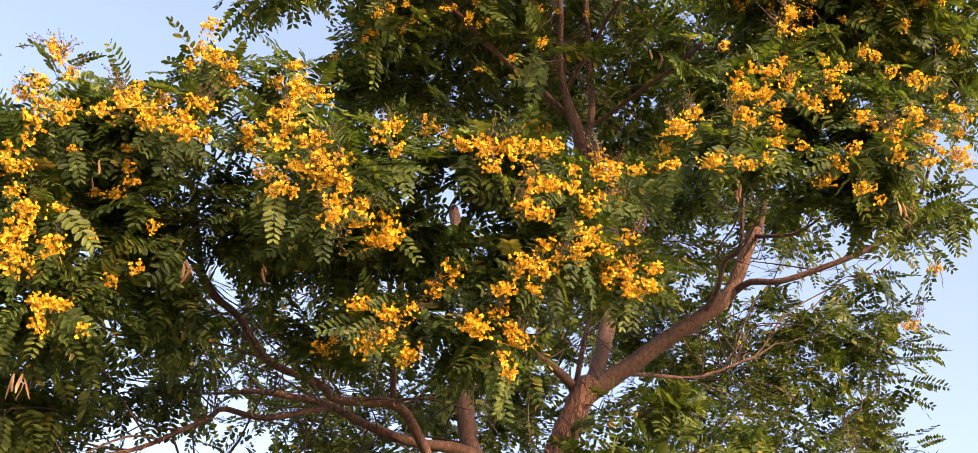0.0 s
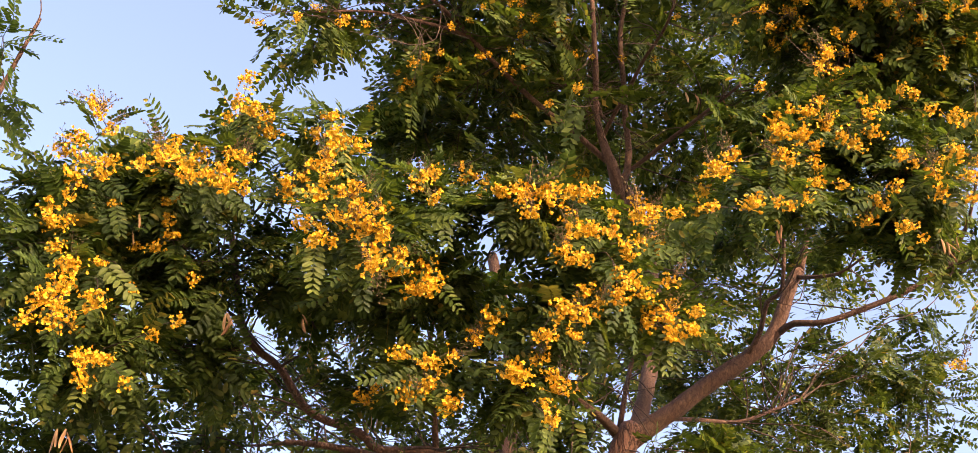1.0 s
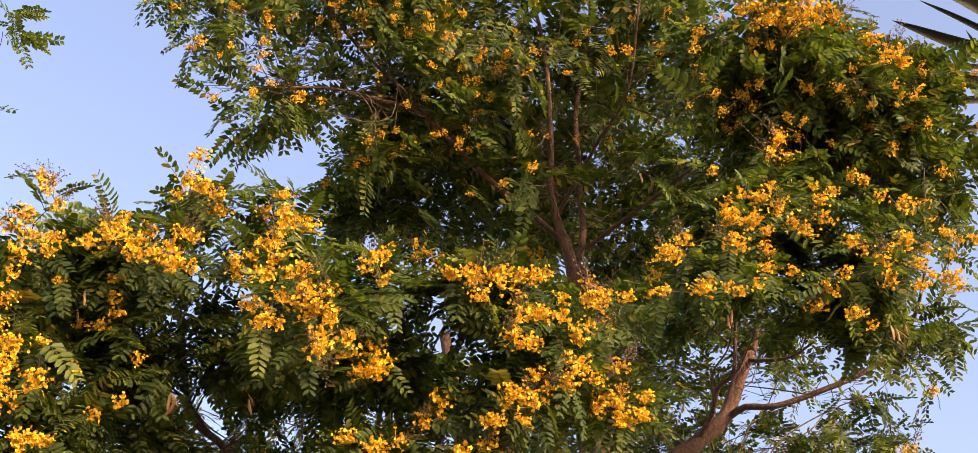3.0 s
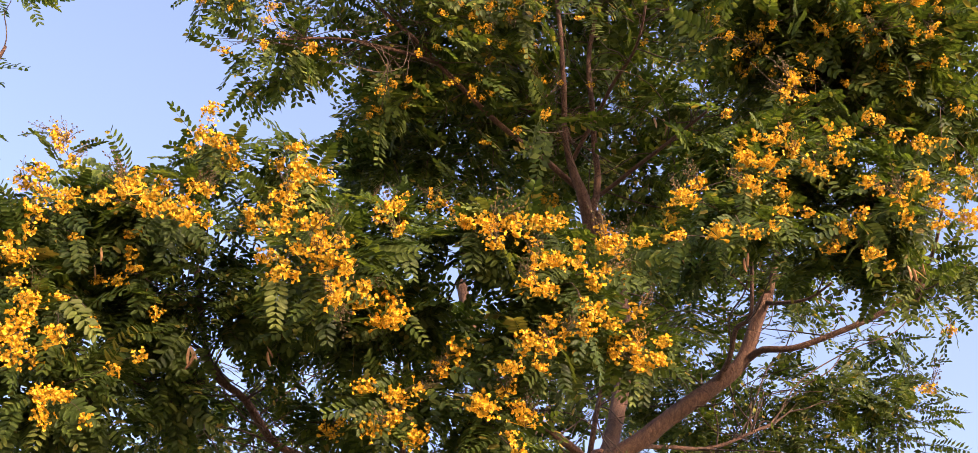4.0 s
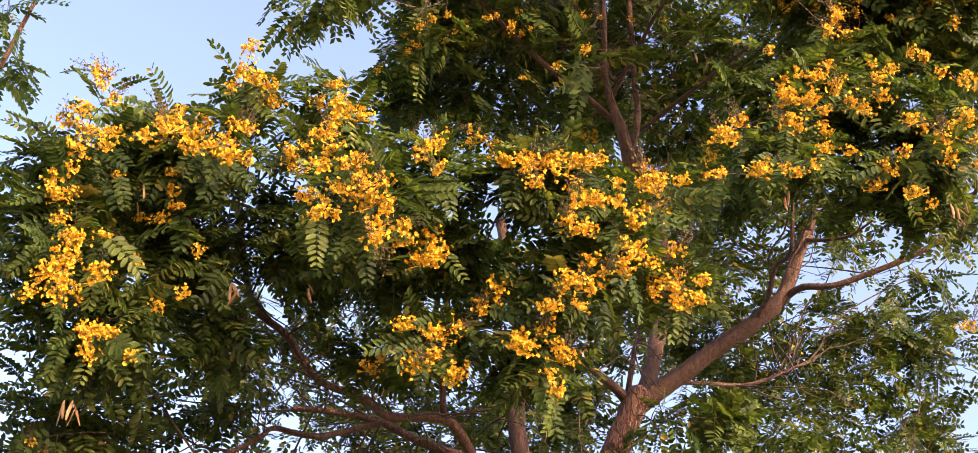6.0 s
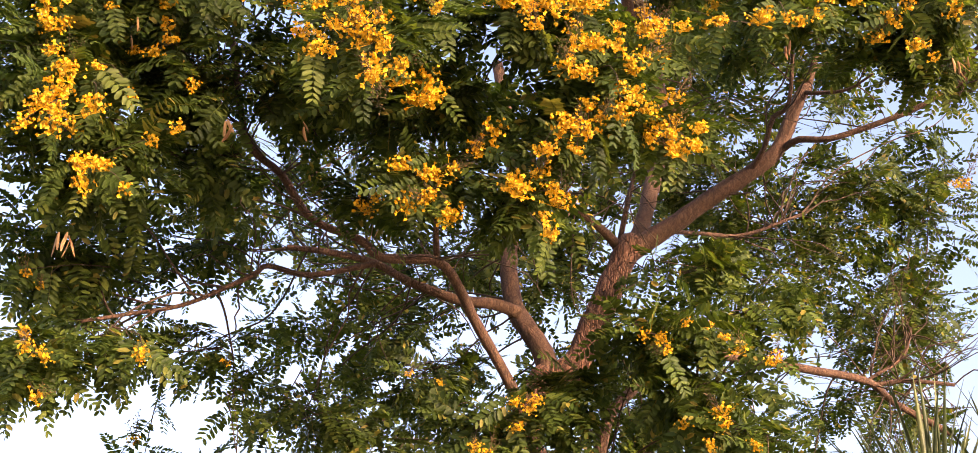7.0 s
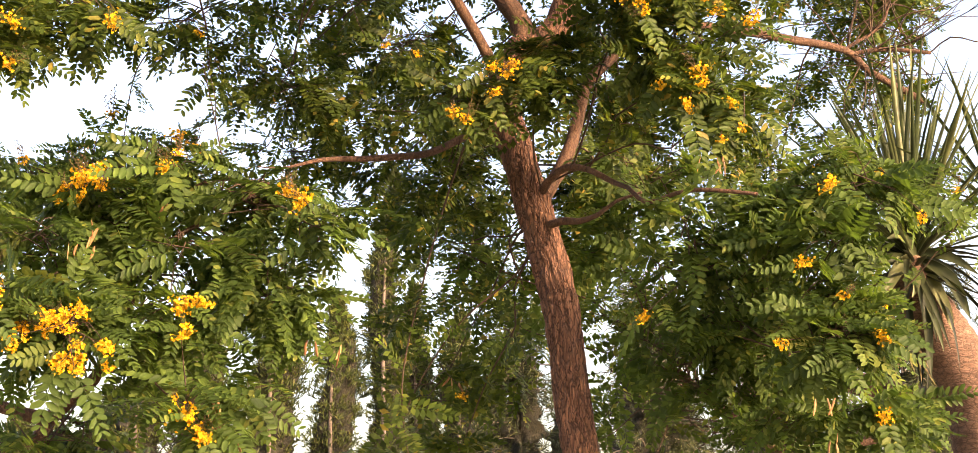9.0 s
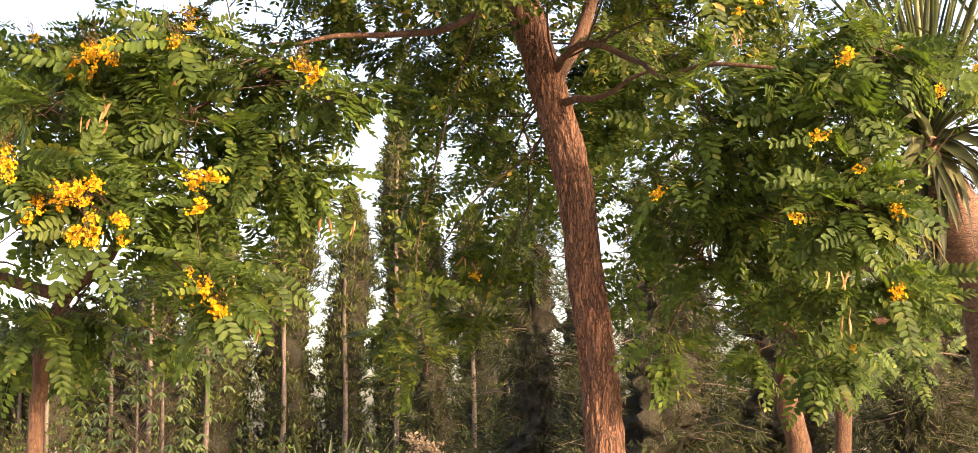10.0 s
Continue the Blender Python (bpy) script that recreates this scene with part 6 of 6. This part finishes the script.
stem(yucca, [(2.74, 7.05, 2.15, 0.11), (2.84, 7.1, 2.45, 0.10), (2.92, 7.2, 2.95, 0.085), (2.95, 7.2, 3.4, 0.05)], "limb")
stem(yucca, [(2.65, 7.05, 2.20, 0.08), (2.25, 7.5, 2.40, 0.065), (1.92, 7.9, 2.6, 0.06), (1.78, 8.0, 2.84, 0.05)], "limb")
rosette(yucca, (2.40, 7.0, 3.04), (-0.02, 0.0, 1), 104, 1.05, 18, 89, NARROW)
# darkened leaves colour in the shade at the core of the head
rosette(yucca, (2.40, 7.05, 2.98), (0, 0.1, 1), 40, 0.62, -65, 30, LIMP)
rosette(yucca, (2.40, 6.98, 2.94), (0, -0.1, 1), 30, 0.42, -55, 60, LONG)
rosette(yucca, (2.38, 6.96, 2.92), (-0.05, -0.2, 1), 9, 0.44, -60, 30, STRAPS)
rosette(yucca, (2.38, 7.0, 2.82), (0, -0.2, 1), 10, 0.50, -88, -60, DRY)
for points, width in (
    ([(2.36, 6.95, 2.99), (2.25, 6.85, 2.89), (2.16, 6.82, 2.73)], 0.075), ([(2.38, 6.95, 2.99), (2.38, 6.82, 2.73), (2.38, 6.80, 2.35)], 0.070),
    ([(2.42, 6.95, 2.99), (2.53, 6.85, 2.86), (2.61, 6.82, 2.65)], 0.080), ([(2.42, 6.95, 3.02), (2.54, 6.86, 2.98), (2.67, 6.82, 2.88)], 0.060),
    ([(2.40, 6.95, 2.97), (2.31, 6.86, 3.09), (2.20, 6.82, 3.06)], 0.055), ([(2.35, 6.95, 2.97), (2.36, 6.85, 2.84), (2.32, 6.82, 2.76)], 0.050),
    ([(2.36, 6.95, 2.99), (2.17, 6.86, 2.96), (2.09, 6.82, 2.84)], 0.060), ([(2.40, 6.95, 2.97), (2.48, 6.85, 2.76), (2.52, 6.82, 2.58)], 0.075),
):
    blade(yucca, points, width, MAT_STRAP, (0, -1, 0.3))
rosette(yucca, (2.95, 7.2, 3.36), (0.2, 0, 1), 46, 0.95, -10, 85, NARROW)
rosette(yucca, (1.78, 8.0, 2.87), (-0.2, 0, 1), 34, 0.72, -30, 70, SWORDS)
rosette(yucca, (1.80, 8.0, 2.80), (0, 0, 1), 16, 0.55, -85, -40, DRY)

tall_yucca = thing("sword_leaved_tree", (4.35, 6.3, 0), "tall sword-leaved tree with stiff shaded heads", "tree", "sword-leaved trees")
stem(tall_yucca, [(4.35, 6.3, -0.05, 0.17), (4.35, 6.3, 1.5, 0.12), (4.25, 6.2, 3.6, 0.10), (4.08, 6.1, 6.2, 0.085), (3.98, 6.0, 7.40, 0.06)])
for points, width in (
    ([(3.98, 6.0, 7.95), (3.59, 6.0, 8.52), (3.27, 6.0, 8.93)], 0.09), ([(3.97, 6.0, 7.52), (3.45, 6.0, 7.98), (3.01, 6.0, 8.33)], 0.105),
    ([(3.97, 6.1, 7.50), (3.43, 6.1, 7.94), (3.12, 6.1, 8.16)], 0.055), ([(3.97, 5.95, 7.42), (3.35, 5.95, 7.57), (2.81, 5.9, 7.76)], 0.11),
    ([(3.97, 6.0, 7.22), (3.29, 6.0, 7.34), (2.84, 6.0, 7.58)], 0.10), ([(3.97, 6.1, 7.55), (3.34, 6.1, 7.58), (3.11, 6.1, 7.56)], 0.05),
    ([(3.97, 6.0, 7.34), (3.25, 6.0, 7.21), (2.86, 6.0, 7.20)], 0.07), ([(3.90, 6.1, 7.20), (3.20, 6.1, 7.06), (2.89, 6.1, 7.15)], 0.055),
    ([(3.97, 5.9, 7.30), (3.35, 5.9, 7.56), (3.26, 5.9, 7.69)], 0.05),
):
    blade(tall_yucca, points, width, MAT_SHADEBLADE)
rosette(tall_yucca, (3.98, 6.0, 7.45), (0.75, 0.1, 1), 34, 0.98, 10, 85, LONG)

limp_yucca = thing("sword_leaved_tree", (-3.3, 4.5, 0), "sword-leaved tree with drooping shaded leaves", "tree", "sword-leaved trees")
stem(limp_yucca, [(-3.3, 4.5, -0.05, 0.16), (-3.25, 4.5, 2.0, 0.11), (-3.0, 4.55, 4.6, 0.09), (-2.62, 4.6, 7.1, 0.07), (-2.40, 4.6, 8.05, 0.05)])
for points, width in (
    ([(-2.36, 4.6, 8.02), (-2.08, 4.60, 7.26), (-1.86, 4.58, 6.92), (-1.63, 4.56, 6.69), (-1.40, 4.54, 6.54)], 0.075), ([(-2.36, 4.6, 8.02), (-1.97, 4.60, 7.31), (-1.87, 4.58, 7.00), (-1.84, 4.56, 6.63)], 0.060),
    ([(-2.38, 4.6, 8.02), (-2.15, 4.60, 7.25), (-1.94, 4.60, 6.82), (-1.71, 4.60, 6.51)], 0.030), ([(-2.36, 4.6, 8.05), (-1.95, 4.6, 7.75), (-1.63, 4.60, 7.31), (-1.48, 4.60, 7.07), (-1.34, 4.60, 6.86)], 0.040),
    ([(-2.38, 4.6, 8.02), (-2.45, 4.60, 7.0), (-2.28, 4.60, 6.71), (-2.05, 4.60, 6.62), (-1.84, 4.60, 6.59)], 0.045), ([(-2.38, 4.6, 8.02), (-2.30, 4.60, 7.30), (-2.19, 4.60, 7.15), (-2.07, 4.60, 7.05)], 0.035),
    ([(-2.38, 4.6, 8.02), (-2.30, 4.60, 7.10), (-2.20, 4.60, 6.91), (-2.16, 4.60, 6.71)], 0.035), ([(-2.38, 4.6, 8.02), (-2.16, 4.60, 7.35), (-2.23, 4.60, 7.18), (-2.33, 4.60, 7.05)], 0.045),
):
    blade(limp_yucca, points, width, MAT_SHADEBLADE)
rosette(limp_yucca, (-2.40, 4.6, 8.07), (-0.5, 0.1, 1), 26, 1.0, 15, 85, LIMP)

# ---- cypress row and dark conifers behind ----


def sprig(seed, n, length, width, spread):
    """A tuft of narrow green blades round +y."""
    r = np.random.default_rng(seed)
    h = Heap()
    for _ in range(n):
        d = unit([r.normal() * spread, 1.0, r.normal() * spread])
        s = unit(np.cross(d, r.normal(size=3))) * width * r.uniform(0.6, 1.2)
        l = length * r.uniform(0.6, 1.1)
        b = r.normal(size=3) * length * 0.12
        h.add([b, b + d * l * 0.45 + s, b + d * l, b + d * l * 0.45 - s], [[0, 1, 2, 3]])
    return np.concatenate(h.v), np.concatenate(h.q)


# for solid cores: the inner shade of the foliage is put into this dark colour
MAT_INNER = bark("shaded_inner_foliage", (0.010, 0.010, 0.006), (0.028, 0.026, 0.014), (0.055, 0.050, 0.026), 0.6, 20.0, 0.03, 0.3)
CYPRESS_SPRIGS = [sprig(100 + k, 6, 0.15, 0.013, 0.5) for k in range(3)]
NEEDLES = [sprig(110 + k, 10, 0.14, 0.0055, 0.6) for k in range(3)]


def cypress(place, height, width, bare, lean, seed, thick=1.0):
    """A narrow column of upright sprays over a bare lower stem."""
    r = np.random.default_rng(seed)
    t = thing("cypress", place, "slender dark green cypress in a row behind the trees", "tree", "cypress row")
    width *= 1.02
    fore = -0.42 * width
    line = spline([(0, fore, -0.05, 0.075), (lean * 0.2 + 0.04, fore, height * 0.3, 0.055), (lean * 0.6 - 0.05, fore * 0.8, height * 0.65, 0.04), (lean, 0, height, 0.01)], 0.2)
    v, q = tube(line[:, :3], line[:, 3], 8)
    child("trunk", quad_mesh("trunk", v, q, MAT_GREYBARK, True), t)
    # a lumpy core, coloured dark for the shade inside the column
    zs = np.arange(bare + 0.2, height - 0.5, 0.11)
    us = (zs - bare) / (height - bare)
    sh = np.minimum(1, 0.72 + 2.0 * us) * np.minimum(1, (1.02 - us) * 2.6) ** 0.7
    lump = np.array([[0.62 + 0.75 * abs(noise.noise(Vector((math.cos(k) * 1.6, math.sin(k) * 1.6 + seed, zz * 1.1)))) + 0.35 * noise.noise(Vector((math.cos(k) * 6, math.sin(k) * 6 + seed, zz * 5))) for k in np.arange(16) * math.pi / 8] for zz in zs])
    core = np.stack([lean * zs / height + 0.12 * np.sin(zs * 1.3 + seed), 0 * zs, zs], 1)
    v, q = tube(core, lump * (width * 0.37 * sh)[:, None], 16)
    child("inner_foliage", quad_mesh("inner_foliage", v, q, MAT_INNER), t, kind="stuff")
    n = int(thick * 370 * (height - bare) * width)
    u = r.random(n) ** 0.85
    z = bare + (height - bare) * u
    shape = np.minimum(1, 0.72 + 2.0 * u) * np.minimum(1, (1.02 - u) * 2.6) ** 0.7
    ragged = np.array([0.55 + 1.1 * abs(noise.noise(Vector((seed, k * 1.7, 3.1)))) for k in z])
    ragged *= r.uniform(0.75, 1.25, n)
    a = r.uniform(0, 2 * np.pi, n)
    rad = width * 0.57 * shape * ragged * r.uniform(0.35, 1.0, n) ** 0.5
    p = np.stack([np.cos(a) * rad + lean * z / height + 0.12 * np.sin(z * 1.3 + seed), np.sin(a) * rad, z], 1)
    way = np.stack([np.cos(a) * 0.4, np.sin(a) * 0.4, np.ones(n)], 1) + r.normal(size=(n, 3)) * 0.16
    h = strewn(CYPRESS_SPRIGS, r.integers(0, 3, n), p, turns(way, r.normal(size=(n, 3))), r.uniform(0.7, 1.3, n))
    child("foliage", h.mesh("foliage", MAT_CYPRESS), t, kind="stuff")


cypress((-5.45, 30, 0), 7.6, 1.75, 1.0, 0.05, 4)
cypress((-3.86, 30, 0), 7.4, 1.45, 1.1, 0.05, 6)
cypress((-2.57, 30, 0), 7.0, 1.20, 1.2, 0.05, 7)
cypress((-1.48, 30, 0), 9.8, 0.98, 0.9, 0.05, 8)
cypress((-0.70, 31, 0), 7.4, 1.05, 1.2, -0.1, 9)
cypress((0.15, 30, 0), 6.6, 1.20, 1.2, 0.1, 10)
cypress((1.0, 32, 0), 5.7, 1.10, 1.0, 0.0, 12)
for k in range(8):
    cypress((-6.7 - 0.95 * k, 30 + 0.8 * math.sin(k * 2.3), 0), (6.6 if k < 1 else 4.5) + 0.5 * math.sin(k * 1.9), 1.35, 1.0 + 0.3 * math.sin(k), 0.1, 13 + k, 0.6)
for k in range(5):
    cypress((-6.0 - 1.5 * k, 33.5, 0), (6.0 if k < 1 else 4.3) + 0.5 * math.cos(k * 1.9), 1.5, 0.9, 0.1, 23 + k, 0.5)


def conifer(place, height, width, seed, low=0.4):
    """A dark, loose conifer: a stem, drooping boughs and tufts of long needles."""
    r = np.random.default_rng(seed)
    t = thing("conifer", place, "dark shaggy conifer with drooping grey-green needles", "tree", "conifers")
    v, q = tube([(0, 0, -0.05), (0.1, 0, height * 0.5), (0, 0, height)], [0.11, 0.07, 0.01], 8)
    child("trunk", quad_mesh("trunk", v, q, MAT_GREYBARK, True), t)
    wood, p, way = Heap(), [], []
    for k in range(int(height * 20)):
        u = r.random() ** 0.9
        z = low + (height - low) * u
        a = r.uniform(0, 2 * math.pi)
        l = width / 2 * (1.05 - 0.75 * u) * r.uniform(0.55, 1.1)
        tip = np.array([math.cos(a) * l, math.sin(a) * l, z + l * r.uniform(-0.25, 0.35)])
        line = spline([(0, 0, z), tip * [0.5, 0.5, 1] + [0, 0, 0.08 * l], tip], 0.14)
        v, q = tube(line, np.linspace(0.018, 0.004, len(line)), 3)
        wood.add(v, q)
        for pt in line[max(1, len(line) // 4) :]:
            for _ in range(4 if place[1] < 20 else 2):
                p.append(pt + r.normal(size=3) * 0.15)
                way.append(unit([math.cos(a) * 0.7, math.sin(a) * 0.7, r.uniform(-1.0, 0.3)] + r.normal(size=3) * 0.35))
    p, way = np.array(p), np.array(way)
    n = len(p)
    # the same kind of core, its dark colour standing for shade between the boughs
    zs = np.arange(low + 0.1, height - 0.5, 0.07)
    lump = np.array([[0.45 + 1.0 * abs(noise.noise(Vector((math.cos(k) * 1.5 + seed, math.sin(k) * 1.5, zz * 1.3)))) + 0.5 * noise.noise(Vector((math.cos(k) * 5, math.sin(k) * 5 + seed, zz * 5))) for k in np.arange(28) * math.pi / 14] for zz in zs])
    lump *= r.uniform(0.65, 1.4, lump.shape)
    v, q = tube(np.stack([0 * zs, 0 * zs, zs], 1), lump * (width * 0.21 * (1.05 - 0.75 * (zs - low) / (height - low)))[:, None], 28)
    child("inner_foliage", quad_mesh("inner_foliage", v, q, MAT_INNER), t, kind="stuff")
    child("bough_work", wood.mesh("bough_work", MAT_GREYBARK), t, kind="stuff")
    h = strewn(NEEDLES, r.integers(0, 3, n), p, turns(way, r.normal(size=(n, 3))), r.uniform(0.9, 1.5, n) * (1.0 if place[1] < 20 else 1.4))
    child("foliage", h.mesh("foliage", MAT_PINE), t, kind="stuff")


conifer((1.1, 22, 0), 5.2, 2.6, 21)
conifer((2.4, 17, 0), 4.4, 3.0, 22, 0.2)
conifer((4.1, 18, 0), 4.6, 3.0, 23, 0.2)
conifer((5.6, 17, 0), 4.2, 2.8, 24, 0.2)
conifer((3.4, 24, 0), 6.3, 3.0, 25)
conifer((7.4, 21, 0), 5.9, 3.4, 26)
conifer((6.2, 26, 0), 7.2, 3.4, 27)
conifer((-0.6, 26, 0), 3.8, 2.2, 28)
conifer((2.2, 27, 0), 4.6, 2.6, 29)
conifer((4.6, 28, 0), 5.0, 3.0, 30)
conifer((3.1, 20, 0), 3.9, 2.6, 31, 0.2)

# ---- low plants ----


def simple_leaf(length, width, far=False):
    """A broad pointed leaf along +y, folded at its midrib."""
    if far:
        w, z = width / 2, -0.1 * length
        return np.array([[0, 0, 0], [w, length * 0.5, z + w * 0.3], [0, length, z * 2], [0, length * 0.5, z], [-w, length * 0.5, z + w * 0.3]]), np.array([[0, 1, 2, 3], [0, 3, 2, 4]])
    s = np.linspace(0, 1, 4)
    w = width / 2 * np.sin(np.pi * (0.04 + 0.94 * s)) ** 0.8
    rows = []
    for k in range(4):
        rows += [[-w[k], length * s[k], w[k] * 0.3 - 0.2 * length * s[k] ** 2], [0, length * s[k], -0.2 * length * s[k] ** 2], [w[k], length * s[k], w[k] * 0.3 - 0.2 * length * s[k] ** 2]]
    q = [[k * 3 + c, k * 3 + c + 1, k * 3 + c + 4, k * 3 + c + 3] for k in range(3) for c in range(2)]
    return np.array(rows), np.array(q)


def shrub(name, place, radii, count, size, mat, label, seed):
    """A rounded, uneven bush of broad leaves on many thin stems."""
    r = np.random.default_rng(seed)
    t = thing(name, place, label, "shrub")
    wood = Heap()
    rad = np.array(radii)
    far = place[1] > 20
    per = 26 if far else 10
    tips = unit(r.normal(size=(count // per, 3))) * r.uniform(0.5, 1.0, (count // per, 1)) * rad
    tips[:, 2] = np.abs(tips[:, 2]) + 0.1
    p, way = [], []
    for tip in tips:
        line = spline([tip * [0.1, 0.1, 0], tip * [0.5, 0.5, 0.6], tip], 0.25)
        v, q = tube(line, np.linspace(0.008, 0.002, len(line)), 3)
        wood.add(v, q)
        for _ in range(per):
            s = line[int(r.uniform(0.3 if far else 0.45, 0.999) * len(line))]
            p.append(s + r.normal(size=3) * (0.12 if far else 0.02))
            way.append(unit(unit(tip) * 0.6 + r.normal(size=3) * 0.7))
    p, way = np.array(p), np.array(way)
    child("stem_work", wood.mesh("stem_work", MAT_TWIG), t, kind="stuff")
    bases = [simple_leaf(size, size * f, far) for f in (0.34, 0.42, 0.5)]
    h = strewn(bases, r.integers(0, 3, len(p)), p, turns(way, [0, 0, 1] + r.normal(size=(len(p), 3)) * 0.5), r.uniform(0.7, 1.2, len(p)))
    child("foliage", h.mesh("foliage", mat), t, kind="stuff")
    return t


MAT_BROAD = leafy("broad_leaves", FRESH, share=0.3)
shrub("shrub", (-2, 13.5, 0), (0.9, 0.7, 1.56), 2600, 0.055, MAT_BROAD, "low green leafy shrub", 31)
shrub("shrub", (-0.75, 12.6, 0), (0.55, 0.5, 1.50), 1100, 0.07, MAT_BROAD, "low green leafy shrub", 32)
shrub("shrub", (-3.6, 15, 0), (1.1, 0.8, 1.57), 2600, 0.055, MAT_BROAD, "low green leafy shrub", 33)
shrub("shrub", (-5, 17, 0), (1.6, 0.9, 2.27), 4200, 0.060, MAT_BROAD, "tall green leafy shrub", 34)
shrub("shrub", (0.9, 14, 0), (1, 0.7, 1.33), 1100, 0.09, MAT_CYPRESS, "low dark green shrub", 35)
shrub("shrub", (3.2, 13, 0), (1.2, 0.7, 1.28), 1300, 0.09, MAT_CYPRESS, "low dark green shrub", 36)

for k in range(9):
    shrub("hedge_shrub", (-12.5 + 1.75 * k, 28 + 0.6 * math.sin(k * 2.1), 0), (1.25, 0.7, 1.95 + 0.25 * math.sin(k * 1.7)), 1300, 0.13, MAT_CYPRESS, "dark low hedge shrub before the cypresses", 50 + k)

for x, h in ((-4.3, 2.05), (-2.95, 2.25), (-1.75, 2.3), (-0.3, 2.3), (0.9, 2.2)):
    shrub("hedge_shrub", (x, 28.8, 0), (0.75, 0.5, h), 700, 0.13, MAT_CYPRESS, "dark low hedge shrub before the cypresses", 80 + int(x * 10))

for k in range(17):
    shrub("hedge_shrub", (-13.5 + 1.45 * k, 33 + 0.8 * math.sin(k * 2.7), 0), (1.2, 0.6, 2.45 + 0.3 * math.sin(k * 1.3)), 3200, 0.17, MAT_PINE, "dense dark hedge shrub behind the cypresses", 120 + k)

MAT_PALES = leafy("pale_broad_leaves", [(0.0, (0.16, 0.20, 0.09)), (1.0, (0.34, 0.36, 0.20))], share=0.2)
shrub("pale_shrub", (2.62, 7.1, 0), (0.34, 0.3, 1.54), 260, 0.12, MAT_PALES, "shrub with large pale grey-green leaves", 37)

agave = thing("agave", (-1.2, 12, 0), "grey-green agave with stiff narrow leaves", "agave")
rosette(agave, (-1.2, 12, 0.1), (0, 0, 1), 40, 1.6, 12, 85, SWORDS)

# a shrub of dried, papery flower heads
MAT_DRIED = leafy("dried_flowers", [(0.0, (0.34, 0.26, 0.21)), (1.0, (0.52, 0.43, 0.37))], share=0.15, glow=(1.1, 1, 0.9))
dried = shrub("dried_flower_shrub", (-0.32, 9, 0), (0.35, 0.3, 1.25), 500, 0.09, MAT_BROAD, "shrub with dried pinkish flower heads", 38)
DRIED_HEAD = [blossom(90 + k, 40, 0.05) for k in range(2)]
DRIED_MESH = [quad_mesh("dried_head", v, q, MAT_DRIED) for v, q in DRIED_HEAD]
for x, y, z in ((0.0, 0.0, 0.98), (0.07, 0.03, 1.05), (-0.02, -0.05, 1.08), (0.10, -0.04, 0.95), (0.03, -0.06, 0.90), (-0.28, 0.0, 0.90), (0.12, 0.05, 1.02)):
    o = child("flower_head", DRIED_MESH[int(rng.integers(2))], dried, "dried pinkish flower head")
    o.matrix_basis = pose(x, y, z + 0.36, 90, 0, rng.uniform(0, 360)) @ Matrix.Scale(1.15, 4)
    v, q = tube([(0, 0, 0.6), (x * 0.6, y * 0.6, 1.15), (x, y, z + 0.39)], [0.004, 0.003, 0.002], 4)
    child("stalk", quad_mesh("stalk", v, q, MAT_TWIG), dried)


def sapling(place, height, seed):
    """A thin young tree with tiers of drooping finger-like leaves."""
    r = np.random.default_rng(seed)
    t = thing("sapling", place, "young tree with a thin stem and drooping fingered leaves", "tree")
    v, q = tube([(0, 0, -0.05), (0.03, 0, height * 0.5), (0, 0, height)], [0.03, 0.022, 0.01], 8)
    child("trunk", quad_mesh("trunk", v, q, MAT_GREYBARK, True), t)
    base = simple_leaf(0.10, 0.030)
    wood, p, way = Heap(), [], []
    for k in range(52):
        z = height * r.uniform(0.5, 1.0)
        a = k * 2.4
        l = r.uniform(0.3, 0.75)
        tip = np.array([math.cos(a) * l, math.sin(a) * l, z + 0.18])
        line = spline([(0, 0, z - 0.1), tip * [0.5, 0.5, 1] + [0, 0, -0.03], tip], 0.1)
        v, q = tube(line, np.linspace(0.006, 0.003, len(line)), 3)
        wood.add(v, q)
        for j in range(8):
            b = j * math.pi / 4 + a
            p.append(tip)
            way.append([math.cos(b), math.sin(b), -0.55 + r.normal() * 0.15])
    n = len(p)
    child("stem_work", wood.mesh("stem_work", MAT_TWIG), t, kind="stuff")
    h = strewn([base], np.zeros(n, int), np.array(p), turns(np.array(way), [0, 0, 1] + r.normal(size=(n, 3)) * 0.2), r.uniform(0.8, 1.3, n))
    child("foliage", h.mesh("foliage", MAT_SOFT), t, kind="stuff")


MAT_SOFT = leafy("soft_green_leaves", [(0.0, (0.075, 0.11, 0.045)), (1.0, (0.15, 0.19, 0.085))], share=0.25)
sapling((-2.82, 13, 0), 2.4, 41)
sapling((-3.4, 14.5, 0), 2.1, 42)
